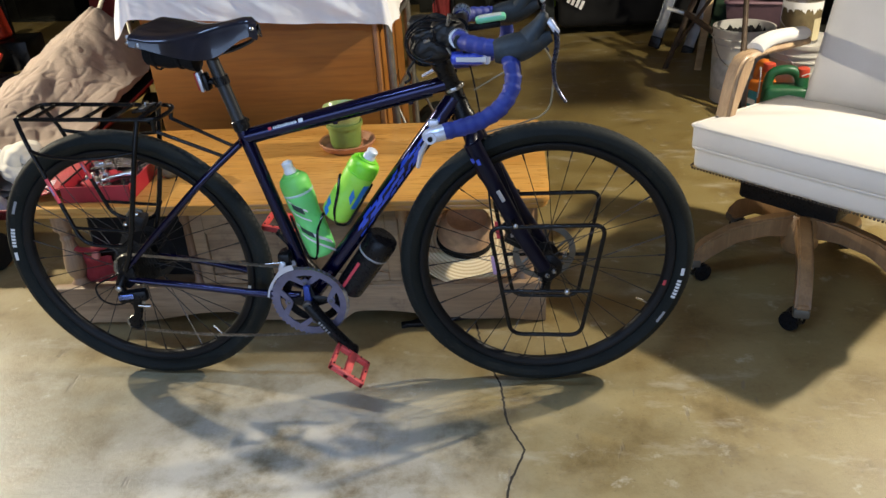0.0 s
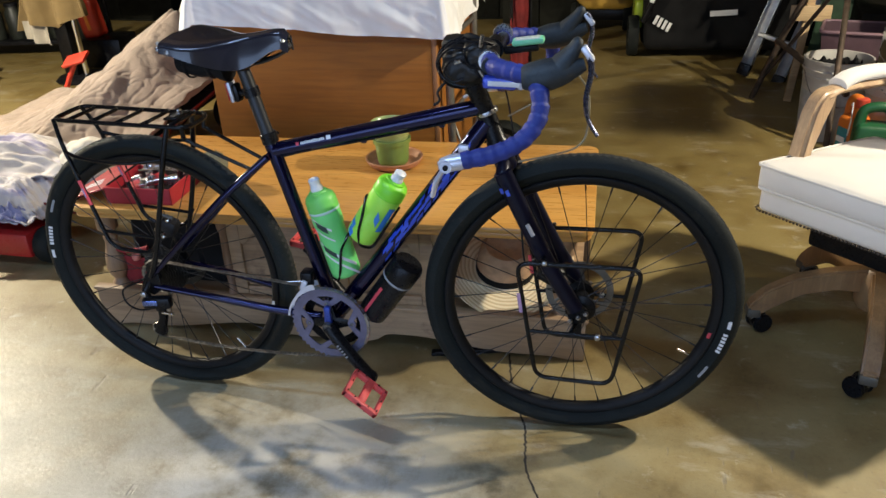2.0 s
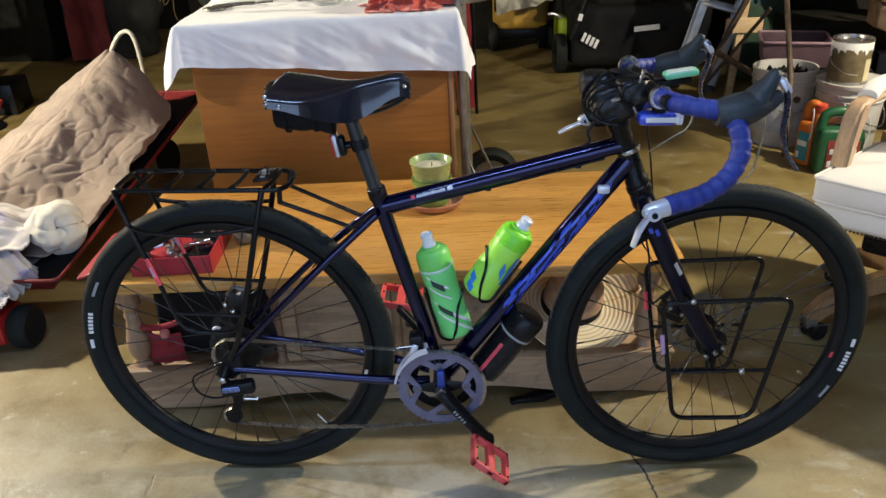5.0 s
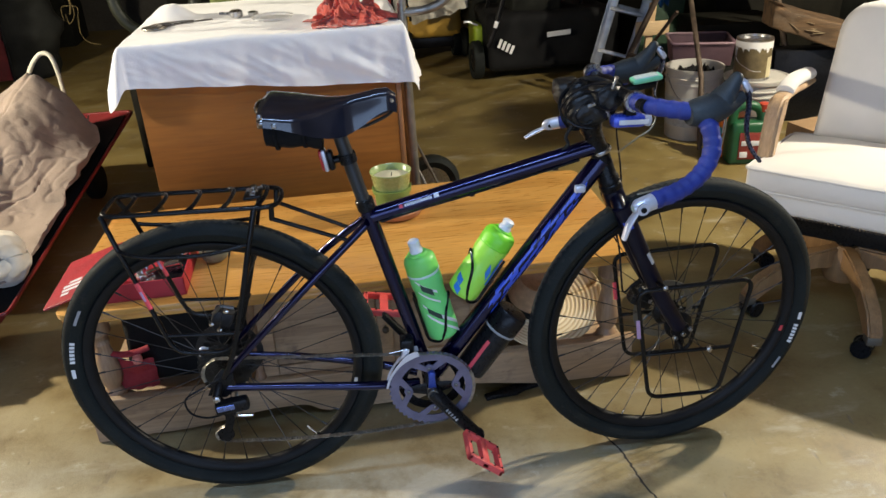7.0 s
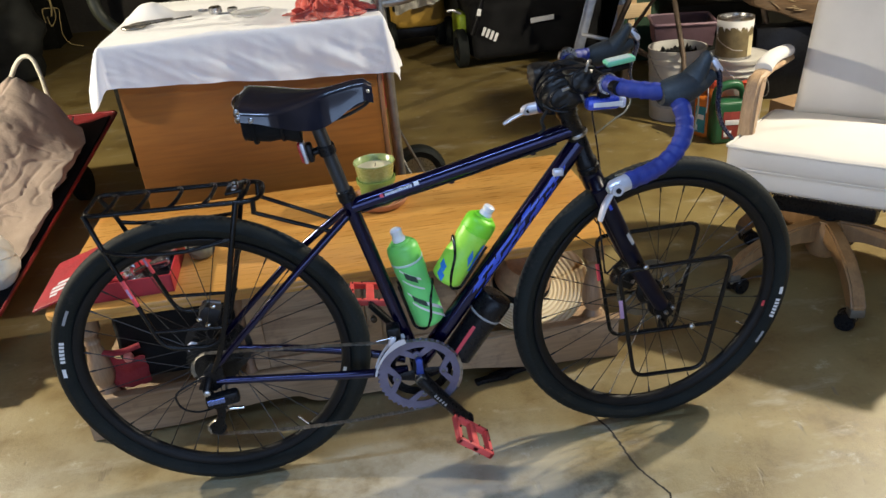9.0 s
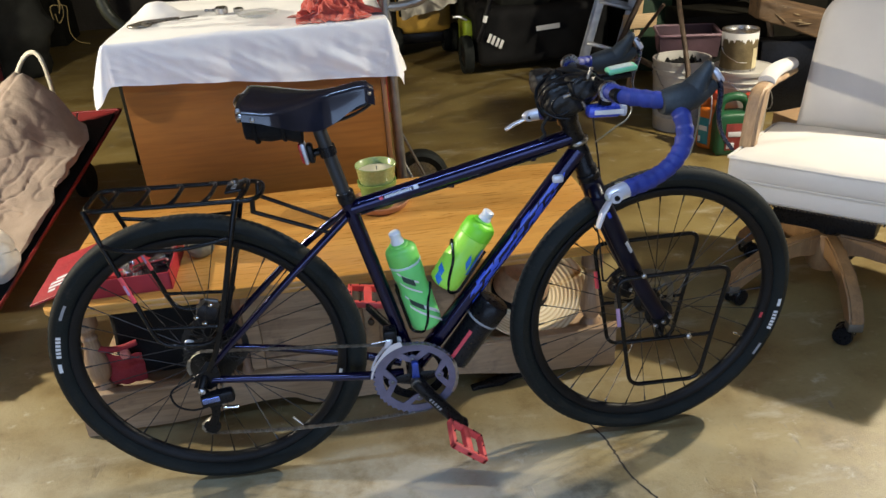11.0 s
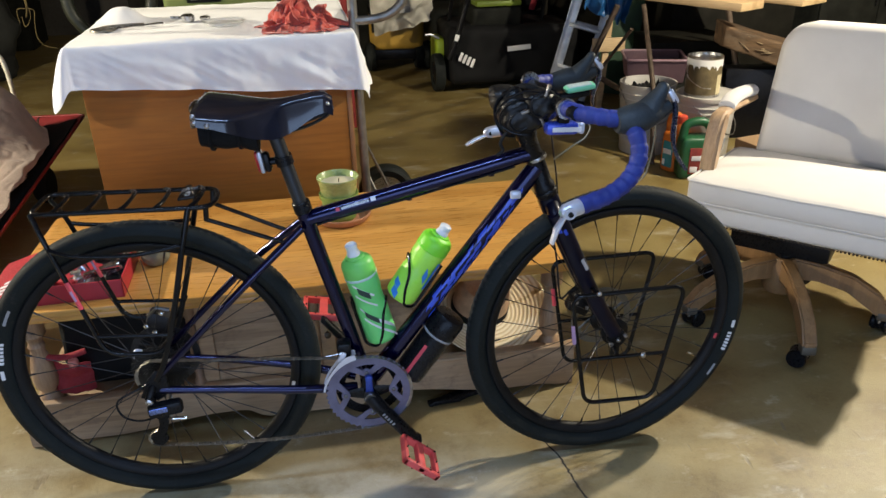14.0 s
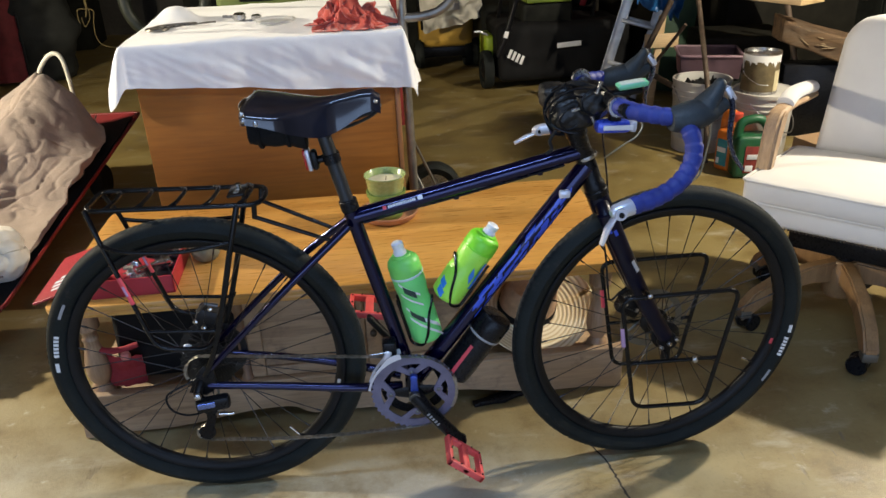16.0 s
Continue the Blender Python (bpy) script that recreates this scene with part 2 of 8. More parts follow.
def concrete_mat():
    m, nt, b = node_mat("floor_concrete")
    big = n_tex(nt, "ShaderNodeTexNoise", 0.8, 5, rough=0.6)
    mid = n_tex(nt, "ShaderNodeTexNoise", 4.5, 9, rough=0.68)
    blot = n_tex(nt, "ShaderNodeTexNoise", 11, 8, rough=0.72)
    speck = n_tex(nt, "ShaderNodeTexNoise", 90, 5, rough=0.75)
    trowel = n_tex(nt, "ShaderNodeTexNoise", 6, 7, (0.5, 1.4, 1), turn=(0, 0, -14), rough=0.7)
    dent = n_tex(nt, "ShaderNodeTexNoise", 16, 3, (1.6, 0.42, 1), turn=(0, 0, -24))
    where = n_tex(nt, "ShaderNodeTexNoise", 1.6, 2)
    # pale trowelled slab; stained browner further in, the back's dimmer light painted in too
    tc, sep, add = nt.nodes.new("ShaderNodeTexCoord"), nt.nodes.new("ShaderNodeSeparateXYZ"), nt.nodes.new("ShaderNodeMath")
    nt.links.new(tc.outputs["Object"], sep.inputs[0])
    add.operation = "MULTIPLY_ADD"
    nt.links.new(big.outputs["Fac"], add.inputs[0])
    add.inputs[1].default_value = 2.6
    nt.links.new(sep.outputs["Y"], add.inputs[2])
    slab_tone = n_ramp(nt, add.outputs[0], [(0.0, (0.36, 0.33, 0.250)), (0.25, (0.33, 0.285, 0.178)), (0.45, (0.30, 0.238, 0.112)), (1.0, (0.235, 0.175, 0.060))])
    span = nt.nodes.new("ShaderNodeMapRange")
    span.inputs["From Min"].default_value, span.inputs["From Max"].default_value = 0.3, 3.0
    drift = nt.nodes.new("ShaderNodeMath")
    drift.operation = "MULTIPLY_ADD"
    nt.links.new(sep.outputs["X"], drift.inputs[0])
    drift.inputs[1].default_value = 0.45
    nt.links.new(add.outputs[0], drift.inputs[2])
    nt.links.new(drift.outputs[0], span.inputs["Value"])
    nt.links.new(span.outputs["Result"], slab_tone.inputs["Fac"])
    col = slab_tone.outputs["Color"]
    col = n_mix(nt, col, n_ramp(nt, mid.outputs["Fac"], [(0.32, (0.50, 0.43, 0.33)), (0.46, (0.84, 0.80, 0.74)), (0.58, grey(1))]).outputs["Color"], 1.0, "MULTIPLY")
    col = n_mix(nt, col, (0.56, 0.53, 0.44), n_ramp(nt, trowel.outputs["Fac"], [(0.56, grey(0)), (0.72, grey(0.45))]).outputs["Color"])
    col = n_mix(nt, col, (0.60, 0.57, 0.48), n_ramp(nt, blot.outputs["Fac"], [(0.60, grey(0)), (0.70, grey(0.55))]).outputs["Color"])
    oil = n_tex(nt, "ShaderNodeTexNoise", 2.7, 8, rough=0.72)
    col = n_mix(nt, col, (0.13, 0.10, 0.065), n_ramp(nt, oil.outputs["Fac"], [(0.60, grey(0)), (0.74, grey(0.75))]).outputs["Color"])
    gate = n_ramp(nt, where.outputs["Fac"], [(0.44, grey(0)), (0.56, grey(1))]).outputs["Color"]
    nick = n_mix(nt, n_ramp(nt, dent.outputs["Fac"], [(0.66, grey(0)), (0.72, grey(1))]).outputs["Color"], gate, 1.0, "MULTIPLY")
    col = n_mix(nt, col, (0.17, 0.145, 0.11), n_mix(nt, nick, grey(0.6), 1.0, "MULTIPLY"))
    col = n_mix(nt, col, n_ramp(nt, speck.outputs["Fac"], [(0.28, grey(0.45)), (0.42, grey(0.97)), (0.66, grey(1))]).outputs["Color"], 0.7, "MULTIPLY")
    # a pale round patch beside the crack, broken up by noise
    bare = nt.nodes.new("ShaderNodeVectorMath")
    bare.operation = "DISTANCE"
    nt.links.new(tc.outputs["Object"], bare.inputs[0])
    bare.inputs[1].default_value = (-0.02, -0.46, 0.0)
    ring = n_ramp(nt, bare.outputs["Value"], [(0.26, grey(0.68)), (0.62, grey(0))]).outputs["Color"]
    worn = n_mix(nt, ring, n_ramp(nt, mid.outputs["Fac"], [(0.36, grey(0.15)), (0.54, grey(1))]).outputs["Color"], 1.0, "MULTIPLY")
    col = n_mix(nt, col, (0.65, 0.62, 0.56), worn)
    # mould along the crack
    gap = nt.nodes.new("ShaderNodeVectorMath")
    gap.operation = "DISTANCE"
    nt.links.new(tc.outputs["Object"], gap.inputs[0])
    gap.inputs[1].default_value = (0.42, -0.215, 0.0)
    near = n_ramp(nt, gap.outputs["Value"], [(0.03, grey(1)), (0.13, grey(0))]).outputs["Color"]
    mould = n_mix(nt, near, n_ramp(nt, blot.outputs["Fac"], [(0.42, grey(0)), (0.60, grey(0.9))]).outputs["Color"], 1.0, "MULTIPLY")
    col = n_mix(nt, col, (0.10, 0.085, 0.05), mould)
    spots = n_tex(nt, "ShaderNodeTexVoronoi", 7.5)
    col = n_mix(nt, col, (0.03, 0.026, 0.02), n_ramp(nt, spots.outputs["Distance"], [(0.030, grey(0.9)), (0.045, grey(0))]).outputs["Color"])
    nt.links.new(col, b.inputs["Base Color"])
    rr = n_ramp(nt, mid.outputs["Fac"], [(0.3, grey(0.34)), (0.7, grey(0.56))])
    b.inputs["Specular IOR Level"].default_value = 0.75
    nt.links.new(rr.outputs["Color"], b.inputs["Roughness"])
    hh = n_mix(nt, n_mix(nt, speck.outputs["Fac"], mid.outputs["Fac"], 0.5), grey(0), nick)
    n_bump(nt, b, hh, 0.5, 0.004)
    return m


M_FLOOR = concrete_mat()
M_CRACK = plain("crack_dirt", (0.035, 0.03, 0.024), 0.9)
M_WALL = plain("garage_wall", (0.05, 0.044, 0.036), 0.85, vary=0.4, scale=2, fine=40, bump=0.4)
M_DOOR = plain("garage_door_paint", (0.26, 0.26, 0.27), 0.6, vary=0.08, scale=3)
M_CEIL = wood("ceiling_boards", (0.07, 0.05, 0.034), (0.13, 0.095, 0.065), 0.7, "y", 5)
M_FRAME = plain("navy_frame_paint", (0.0024, 0.0027, 0.038), 0.17, 0.75, vary=0.15, scale=8, bump=0.0, fine=300, coat=0.5, rvary=0.0)
# darker copy of the frame's navy, with the fork's dim light in the colour
M_FORK = plain("shaded_navy_fork_paint", (0.0030, 0.0034, 0.014), 0.34, 0.2, vary=0.15, scale=8, bump=0.0, fine=300, coat=0.1, rvary=0.0)
M_DECAL = plain("blue_decal", (0.010, 0.052, 0.46), 0.38, 0.1, bump=0.0, coat=0.6)
M_BLACK = plain("black_anodised", (0.007, 0.007, 0.008), 0.32, 0.2, vary=0.3, bump=0.08, rvary=0.1)
M_POWDER = plain("black_powder_coat", (0.005, 0.005, 0.0055), 0.22, 0.0, vary=0.3, bump=0.04, fine=500, wear=(0.03, 0.027, 0.024), wear_at=0.76)
M_RUBBER = plain("tyre_rubber", (0.0100, 0.0125, 0.0115), 0.72, vary=0.3, scale=9, bump=0.2, fine=320, wear=(0.020, 0.020, 0.017), wear_at=0.6)
M_TREAD = plain("dusty_tread", (0.026, 0.025, 0.021), 0.9, vary=0.4, scale=14, bump=0.3, fine=260)
M_RIM = plain("matt_black_rim", (0.006, 0.006, 0.0065), 0.5, 0.0, vary=0.3, bump=0.08, rvary=0.06)
M_PLASTIC = plain("black_plastic", (0.006, 0.0062, 0.0078), 0.32, vary=0.3, bump=0.06)
M_STEEL = plain("brushed_steel", (0.42, 0.42, 0.43), 0.3, 1.0, vary=0.15, bump=0.1)
M_CHROME = plain("chrome", (0.75, 0.75, 0.76), 0.12, 1.0, vary=0.08, bump=0.0, rvary=0.05)
M_SPOKE = plain("dark_spoke_steel", (0.045, 0.045, 0.047), 0.36, 0.9, bump=0.0)
M_ROTOR = plain("worn_rotor_steel", (0.17, 0.17, 0.165), 0.42, 1.0, vary=0.2, bump=0.05)
M_RING = plain("grey_chainring", (0.150, 0.142, 0.215), 0.46, 0.4, vary=0.15, scale=30, bump=0.1)
M_CHAIN = plain("oily_chain", (0.29, 0.27, 0.235), 0.4, 0.9, vary=0.35, scale=60, bump=0.1)
# cogs darkened: the shade round the rear hub is in this colour
M_COG = plain("shaded_cog_steel", (0.035, 0.033, 0.030), 0.45, 0.8, vary=0.3, scale=60, bump=0.1)
M_LEATHER = plain("black_leather", (0.009, 0.010, 0.017), 0.20, vary=0.3, scale=16, bump=0.0, fine=160, coat=0.6, rvary=0.02)
M_NYLON = plain("black_nylon", (0.005, 0.005, 0.0055), 0.8, vary=0.3, bump=0.4, fine=420)
M_TAPE = plain("blue_bar_tape", (0.014, 0.028, 0.195), 0.6, vary=0.25, scale=26, bump=0.35, fine=340, wear=(0.035, 0.052, 0.20), wear_at=0.66)
M_HOOD = plain("hood_rubber", (0.016, 0.022, 0.026), 0.6, vary=0.25, bump=0.3)
M_SILVER = plain("silver_shifter", (0.62, 0.63, 0.70), 0.34, 0.45, vary=0.06, bump=0.0, rvary=0.02)
M_RED = plain("red_pedal_plastic", (0.70, 0.085, 0.08), 0.5, vary=0.15, scale=25, bump=0.2, wear=(0.62, 0.16, 0.14), wear_at=0.66)
M_WHITE = plain("white_print", (0.72, 0.72, 0.72), 0.5, vary=0.05, bump=0.0)
M_REDPRINT = plain("red_print", (0.62, 0.06, 0.08), 0.5, vary=0.1, bump=0.0)
M_LILAC = plain("lilac_print", (0.42, 0.26, 0.42), 0.5, vary=0.15, bump=0.0)
M_GREYPRINT = plain("grey_print", (0.28, 0.28, 0.29), 0.5, vary=0.1, bump=0.0)
M_BOTTLE = plain("green_bottle", (0.17, 0.66, 0.19), 0.38, vary=0.08, scale=10, bump=0.03)
M_BOTTLE2 = plain("lime_bottle", (0.36, 0.76, 0.08), 0.36, vary=0.08, scale=10, bump=0.03)
M_CAP1 = plain("green_cap", (0.17, 0.56, 0.11), 0.42, vary=0.08, bump=0.05)
M_CAP2 = plain("lime_cap", (0.22, 0.70, 0.03), 0.42, vary=0.08, bump=0.05)
M_NOZZLE = plain("milky_nozzle", (0.72, 0.72, 0.72), 0.35, vary=0.05, bump=0.0)
for _m in (M_BOTTLE, M_BOTTLE2, M_CAP1, M_CAP2, M_NOZZLE):
    _m.node_tree.nodes["Principled BSDF"].inputs["Subsurface Weight"].default_value = 0.25
    _m.node_tree.nodes["Principled BSDF"].inputs["Subsurface Radius"].default_value = (0.01, 0.01, 0.01)
for _m in (M_RUBBER, M_NYLON, M_PLASTIC, M_RIM, M_FORK, M_BLACK, M_POWDER):
    _m.node_tree.nodes["Principled BSDF"].inputs["Specular IOR Level"].default_value = 0.22
M_TOP = wood("honey_tabletop", (0.57, 0.268, 0.056), (0.72, 0.372, 0.092), 0.33, "x", 10, coat=0.25, bump=0.1)
M_OAK = wood("worn_table_base", (0.26, 0.165, 0.098), (0.47, 0.32, 0.190), 0.6, "x", 12, bump=0.4, stain=(0.13, 0.085, 0.062))
M_OAKV = wood("worn_table_legs", (0.24, 0.14, 0.085), (0.42, 0.27, 0.16), 0.5, "z", 12, bump=0.4, stain=(0.11, 0.07, 0.05))
M_VENEER = wood("cabinet_veneer", (0.315, 0.116, 0.020), (0.395, 0.156, 0.031), 0.56, "x", 5, coat=0.0, bump=0.06)
M_VENEER.node_tree.nodes["Principled BSDF"].inputs["Specular IOR Level"].default_value = 0.22
M_EDGE = wood("cabinet_edge", (0.30, 0.12, 0.04), (0.42, 0.19, 0.07), 0.45, "z", 8)
M_CLOTH = plain("white_cotton", (0.86, 0.86, 0.86), 0.9, vary=0.04, scale=6, bump=0.35, fine=260, sheen=0.3)
M_RAG = plain("red_shop_rag", (0.50, 0.075, 0.045), 0.95, vary=0.3, scale=22, bump=0.6, fine=300, sheen=0.4)
M_UPHOL = plain("cream_upholstery", (0.585, 0.56, 0.525), 0.85, vary=0.05, scale=5, bump=0.3, fine=420, sheen=0.3, wear=(0.57, 0.53, 0.47), wear_at=0.70)
M_CHAIRWOOD = wood("pale_chair_wood", (0.36, 0.22, 0.12), (0.52, 0.35, 0.20), 0.45, "z", 12, coat=0.2, stain=(0.28, 0.17, 0.10))
# amber wood, with the shadow under the seat darkened into its colour
M_LEGWOOD = wood("shaded_amber_leg_wood", (0.23, 0.125, 0.052), (0.36, 0.205, 0.090), 0.45, "z", 12, coat=0.15, stain=(0.18, 0.10, 0.05))
M_BRASS = plain("dull_nailheads", (0.09, 0.075, 0.06), 0.4, 0.9, bump=0.0)
M_CARTRED = plain("red_enamel", (0.34, 0.014, 0.014), 0.35, vary=0.2, scale=6, bump=0.08, wear=(0.14, 0.05, 0.04), wear_at=0.64)
M_BLANKET = plain("tan_moving_blanket", (0.26, 0.200, 0.158), 0.95, vary=0.2, scale=7, bump=0.9, fine=120, sheen=0.2, wear=(0.20, 0.155, 0.125), wear_at=0.62)
M_HOSE = plain("cream_tube", (0.55, 0.52, 0.42), 0.5, vary=0.12)


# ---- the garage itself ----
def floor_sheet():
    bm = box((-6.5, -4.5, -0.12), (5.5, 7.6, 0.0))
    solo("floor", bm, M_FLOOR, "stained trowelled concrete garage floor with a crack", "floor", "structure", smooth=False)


def crack_line():
    pts = spline([(0.395, 0.30, 0), (0.415, 0.20, 0), (0.44, 0.12, 0), (0.468, 0.035, 0), (0.484, -0.005, 0), (0.497, -0.085, 0), (0.509, -0.155, 0), (0.546, -0.235, 0),
                  (0.551, -0.262, 0), (0.522, -0.36, 0), (0.512, -0.43, 0), (0.47, -0.60, 0), (0.495, -0.80, 0), (0.43, -1.1, 0), (0.46, -1.6, 0), (0.36, -2.4, 0)], 10)
    bm = bmesh.new()
    rows = []
    for i, p in enumerate(pts):
        w = 0.0022 + 0.0022 * abs(noise.noise(V(i * 0.37, 2, 0))) + 0.0016 * abs(noise.noise(V(i * 1.9, 5, 0)))
        j = V(0.005 * noise.noise(V(i * 0.8, 0, 1)), 0, 0)
        rows.append((bm.verts.new((p.x - w + j.x, p.y, 0.0006)), bm.verts.new((p.x + w + j.x, p.y, 0.0006))))
    for (a, b), (c, d) in zip(rows, rows[1:]):
        bm.faces.new((a, b, d, c))
    solo("floor_crack", bm, M_CRACK, "dark wandering crack in the concrete floor", "crack", "structure", smooth=False)


def shell():
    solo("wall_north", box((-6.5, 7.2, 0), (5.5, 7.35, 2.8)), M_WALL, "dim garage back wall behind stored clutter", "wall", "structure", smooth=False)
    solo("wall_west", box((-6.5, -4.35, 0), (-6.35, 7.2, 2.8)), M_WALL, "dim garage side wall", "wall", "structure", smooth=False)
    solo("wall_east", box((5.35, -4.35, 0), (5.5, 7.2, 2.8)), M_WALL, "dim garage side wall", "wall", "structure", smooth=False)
    x0, x1 = DOOR_X - DOOR_W / 2, DOOR_X + DOOR_W / 2
    bm = box((-6.5, -4.5, 0), (x0, -4.35, 2.8))
    box((x1, -4.5, 0), (5.5, -4.35, 2.8), bm=bm)
    box((x0, -4.5, DOOR_H + 0.05), (x1, -4.35, 2.8), bm=bm)
    solo("wall_south", bm, M_DOOR, "plain garage front wall with a wide open doorway", "wall", "structure", smooth=False)
    bm = box((-6.5, -4.5, 2.8), (5.5, 7.35, 2.9))
    for i in range(14):
        x = -6.2 + i * 0.85
        box((x, -4.3, 2.66), (x + 0.045, 7.15, 2.80), bm=bm)
    solo("ceiling", bm, M_CEIL, "open joist garage ceiling", "ceiling", "structure", smooth=False)


M_BULB = bpy.data.materials.new("bulb_glow")
M_BULB.use_nodes = True
M_BULB.node_tree.nodes["Principled BSDF"].inputs["Emission Color"].default_value = (1, 0.85, 0.62, 1)
M_BULB.node_tree.nodes["Principled BSDF"].inputs["Emission Strength"].default_value = 6


def ceiling_lamp(at):
    t = thing("ceiling_lamp", "bare bulb in a white ceiling lampholder", "lamp", (at[0], at[1], 2.80), group="ceiling lamps")
    part("lampholder", lathe([(0.055, 0.0), (0.05, -0.03), (0.03, -0.06), (0.022, -0.10)], 20), M_WHITE, t)
    drop = at[2] - 2.80
    part("cord", rod((0, 0, -0.08), (0, 0, drop + 0.19), 0.006, 8), M_BLACK, t)
    part("socket", lathe([(0.02, drop + 0.20), (0.024, drop + 0.17), (0.024, drop + 0.13), (0.016, drop + 0.12)], 16), M_WHITE, t)
    part("bulb", lathe([(0.012, drop + 0.12), (0.024, drop + 0.10), (0.030, drop + 0.082), (0.024, drop + 0.066), (0.008, drop + 0.06)], 16), M_BULB, t)


floor_sheet()
crack_line()
shell()
ceiling_lamp(LAMP_WARM)
ceiling_lamp(LAMP_COOL)


# out-of-view board, added only to block the lamp from the back floor
def shade_board():
    t = thing("shade_board", "unseen board hung from the joists to shade the back floor", "shelf", (2.24, 1.485, 0), 0)
    part("board", box((-0.135, -0.140, 1.45), (0.035, 0.145, 1.472), 0.003), M_CEIL, t)
    for x in (-0.12, 0.02):
        for y in (-0.12, 0.12):
            part("hanger", rod((x, y, 1.46), (x, y, 2.80), 0.004, 8), M_STEEL, t)


shade_board()


# made-up housing and tubes round the added fill lamp
def fill_fixture():
    x, y, z = FILL_AT
    t = thing("fill_lamp_fixture", "unseen white tube fixture added to go with the fill light", "lamp", (x, y, 0))
    part("housing", box((-0.80, -0.09, z), (0.80, 0.09, z + 0.06), 0.008), M_WHITE, t)
    for dx in (-0.65, 0.65):
        part("hanger", rod((dx, 0, z + 0.05), (dx, 0, 2.80), 0.005, 8), M_STEEL, t)
    for dy in (-0.045, 0.045):
        part("lamp_tube", rod((-0.75, dy, z - 0.012), (0.75, dy, z - 0.012), 0.012, 12), M_BULB, t)


fill_fixture()


# ---- the bicycle ----
HUB_R, HUB_F, WHEEL = V(-0.470, 0.025, 0.366), V(0.605, 0.034, 0.366), 0.366
BB = V(0.005, 0.0, 0.288)
ST_TOP, SEAT_CLAMP, POST_TOP = V(-0.106, 0, 0.735), V(-0.114, 0, 0.760), V(-0.150, 0, 0.922)
HT_TOP, HT_BOT = V(0.372, 0.0, 0.885), V(0.421, 0.004, 0.752)
bike = thing("bicycle", "dark navy drop-bar touring bicycle with blue bar tape and black racks", "bicycle")


def shell_patch(a, b, r, lo, hi, s0, s1, bm=None, k=6, slant=0.0):
    """A thin patch on the tube from a to b, between the angles lo and hi (0: towards the viewer's side, 90: up), from s0 to s1 metres along it."""
    bm = bm or bmesh.new()
    a, b = Vector(a), Vector(b)
    d = (b - a).normalized()
    side = V(0, -1, 0)
    side = (side - d * side.dot(d)).normalized()
    up = d.cross(side)
    up = up if up.z > 0 else -up
    rows = []
    for i in range(k + 1):
        ang = radians(lo + (hi - lo) * i / k)
        n = side * math.cos(ang) + up * math.sin(ang)
        off = slant * i / k
        rows.append([bm.verts.new(a + d * (s + off) + n * r) for s in (s0, s1)])
    for p, q in zip(rows, rows[1:]):
        bm.faces.new((p[0], p[1], q[1], q[0]))
    return bm


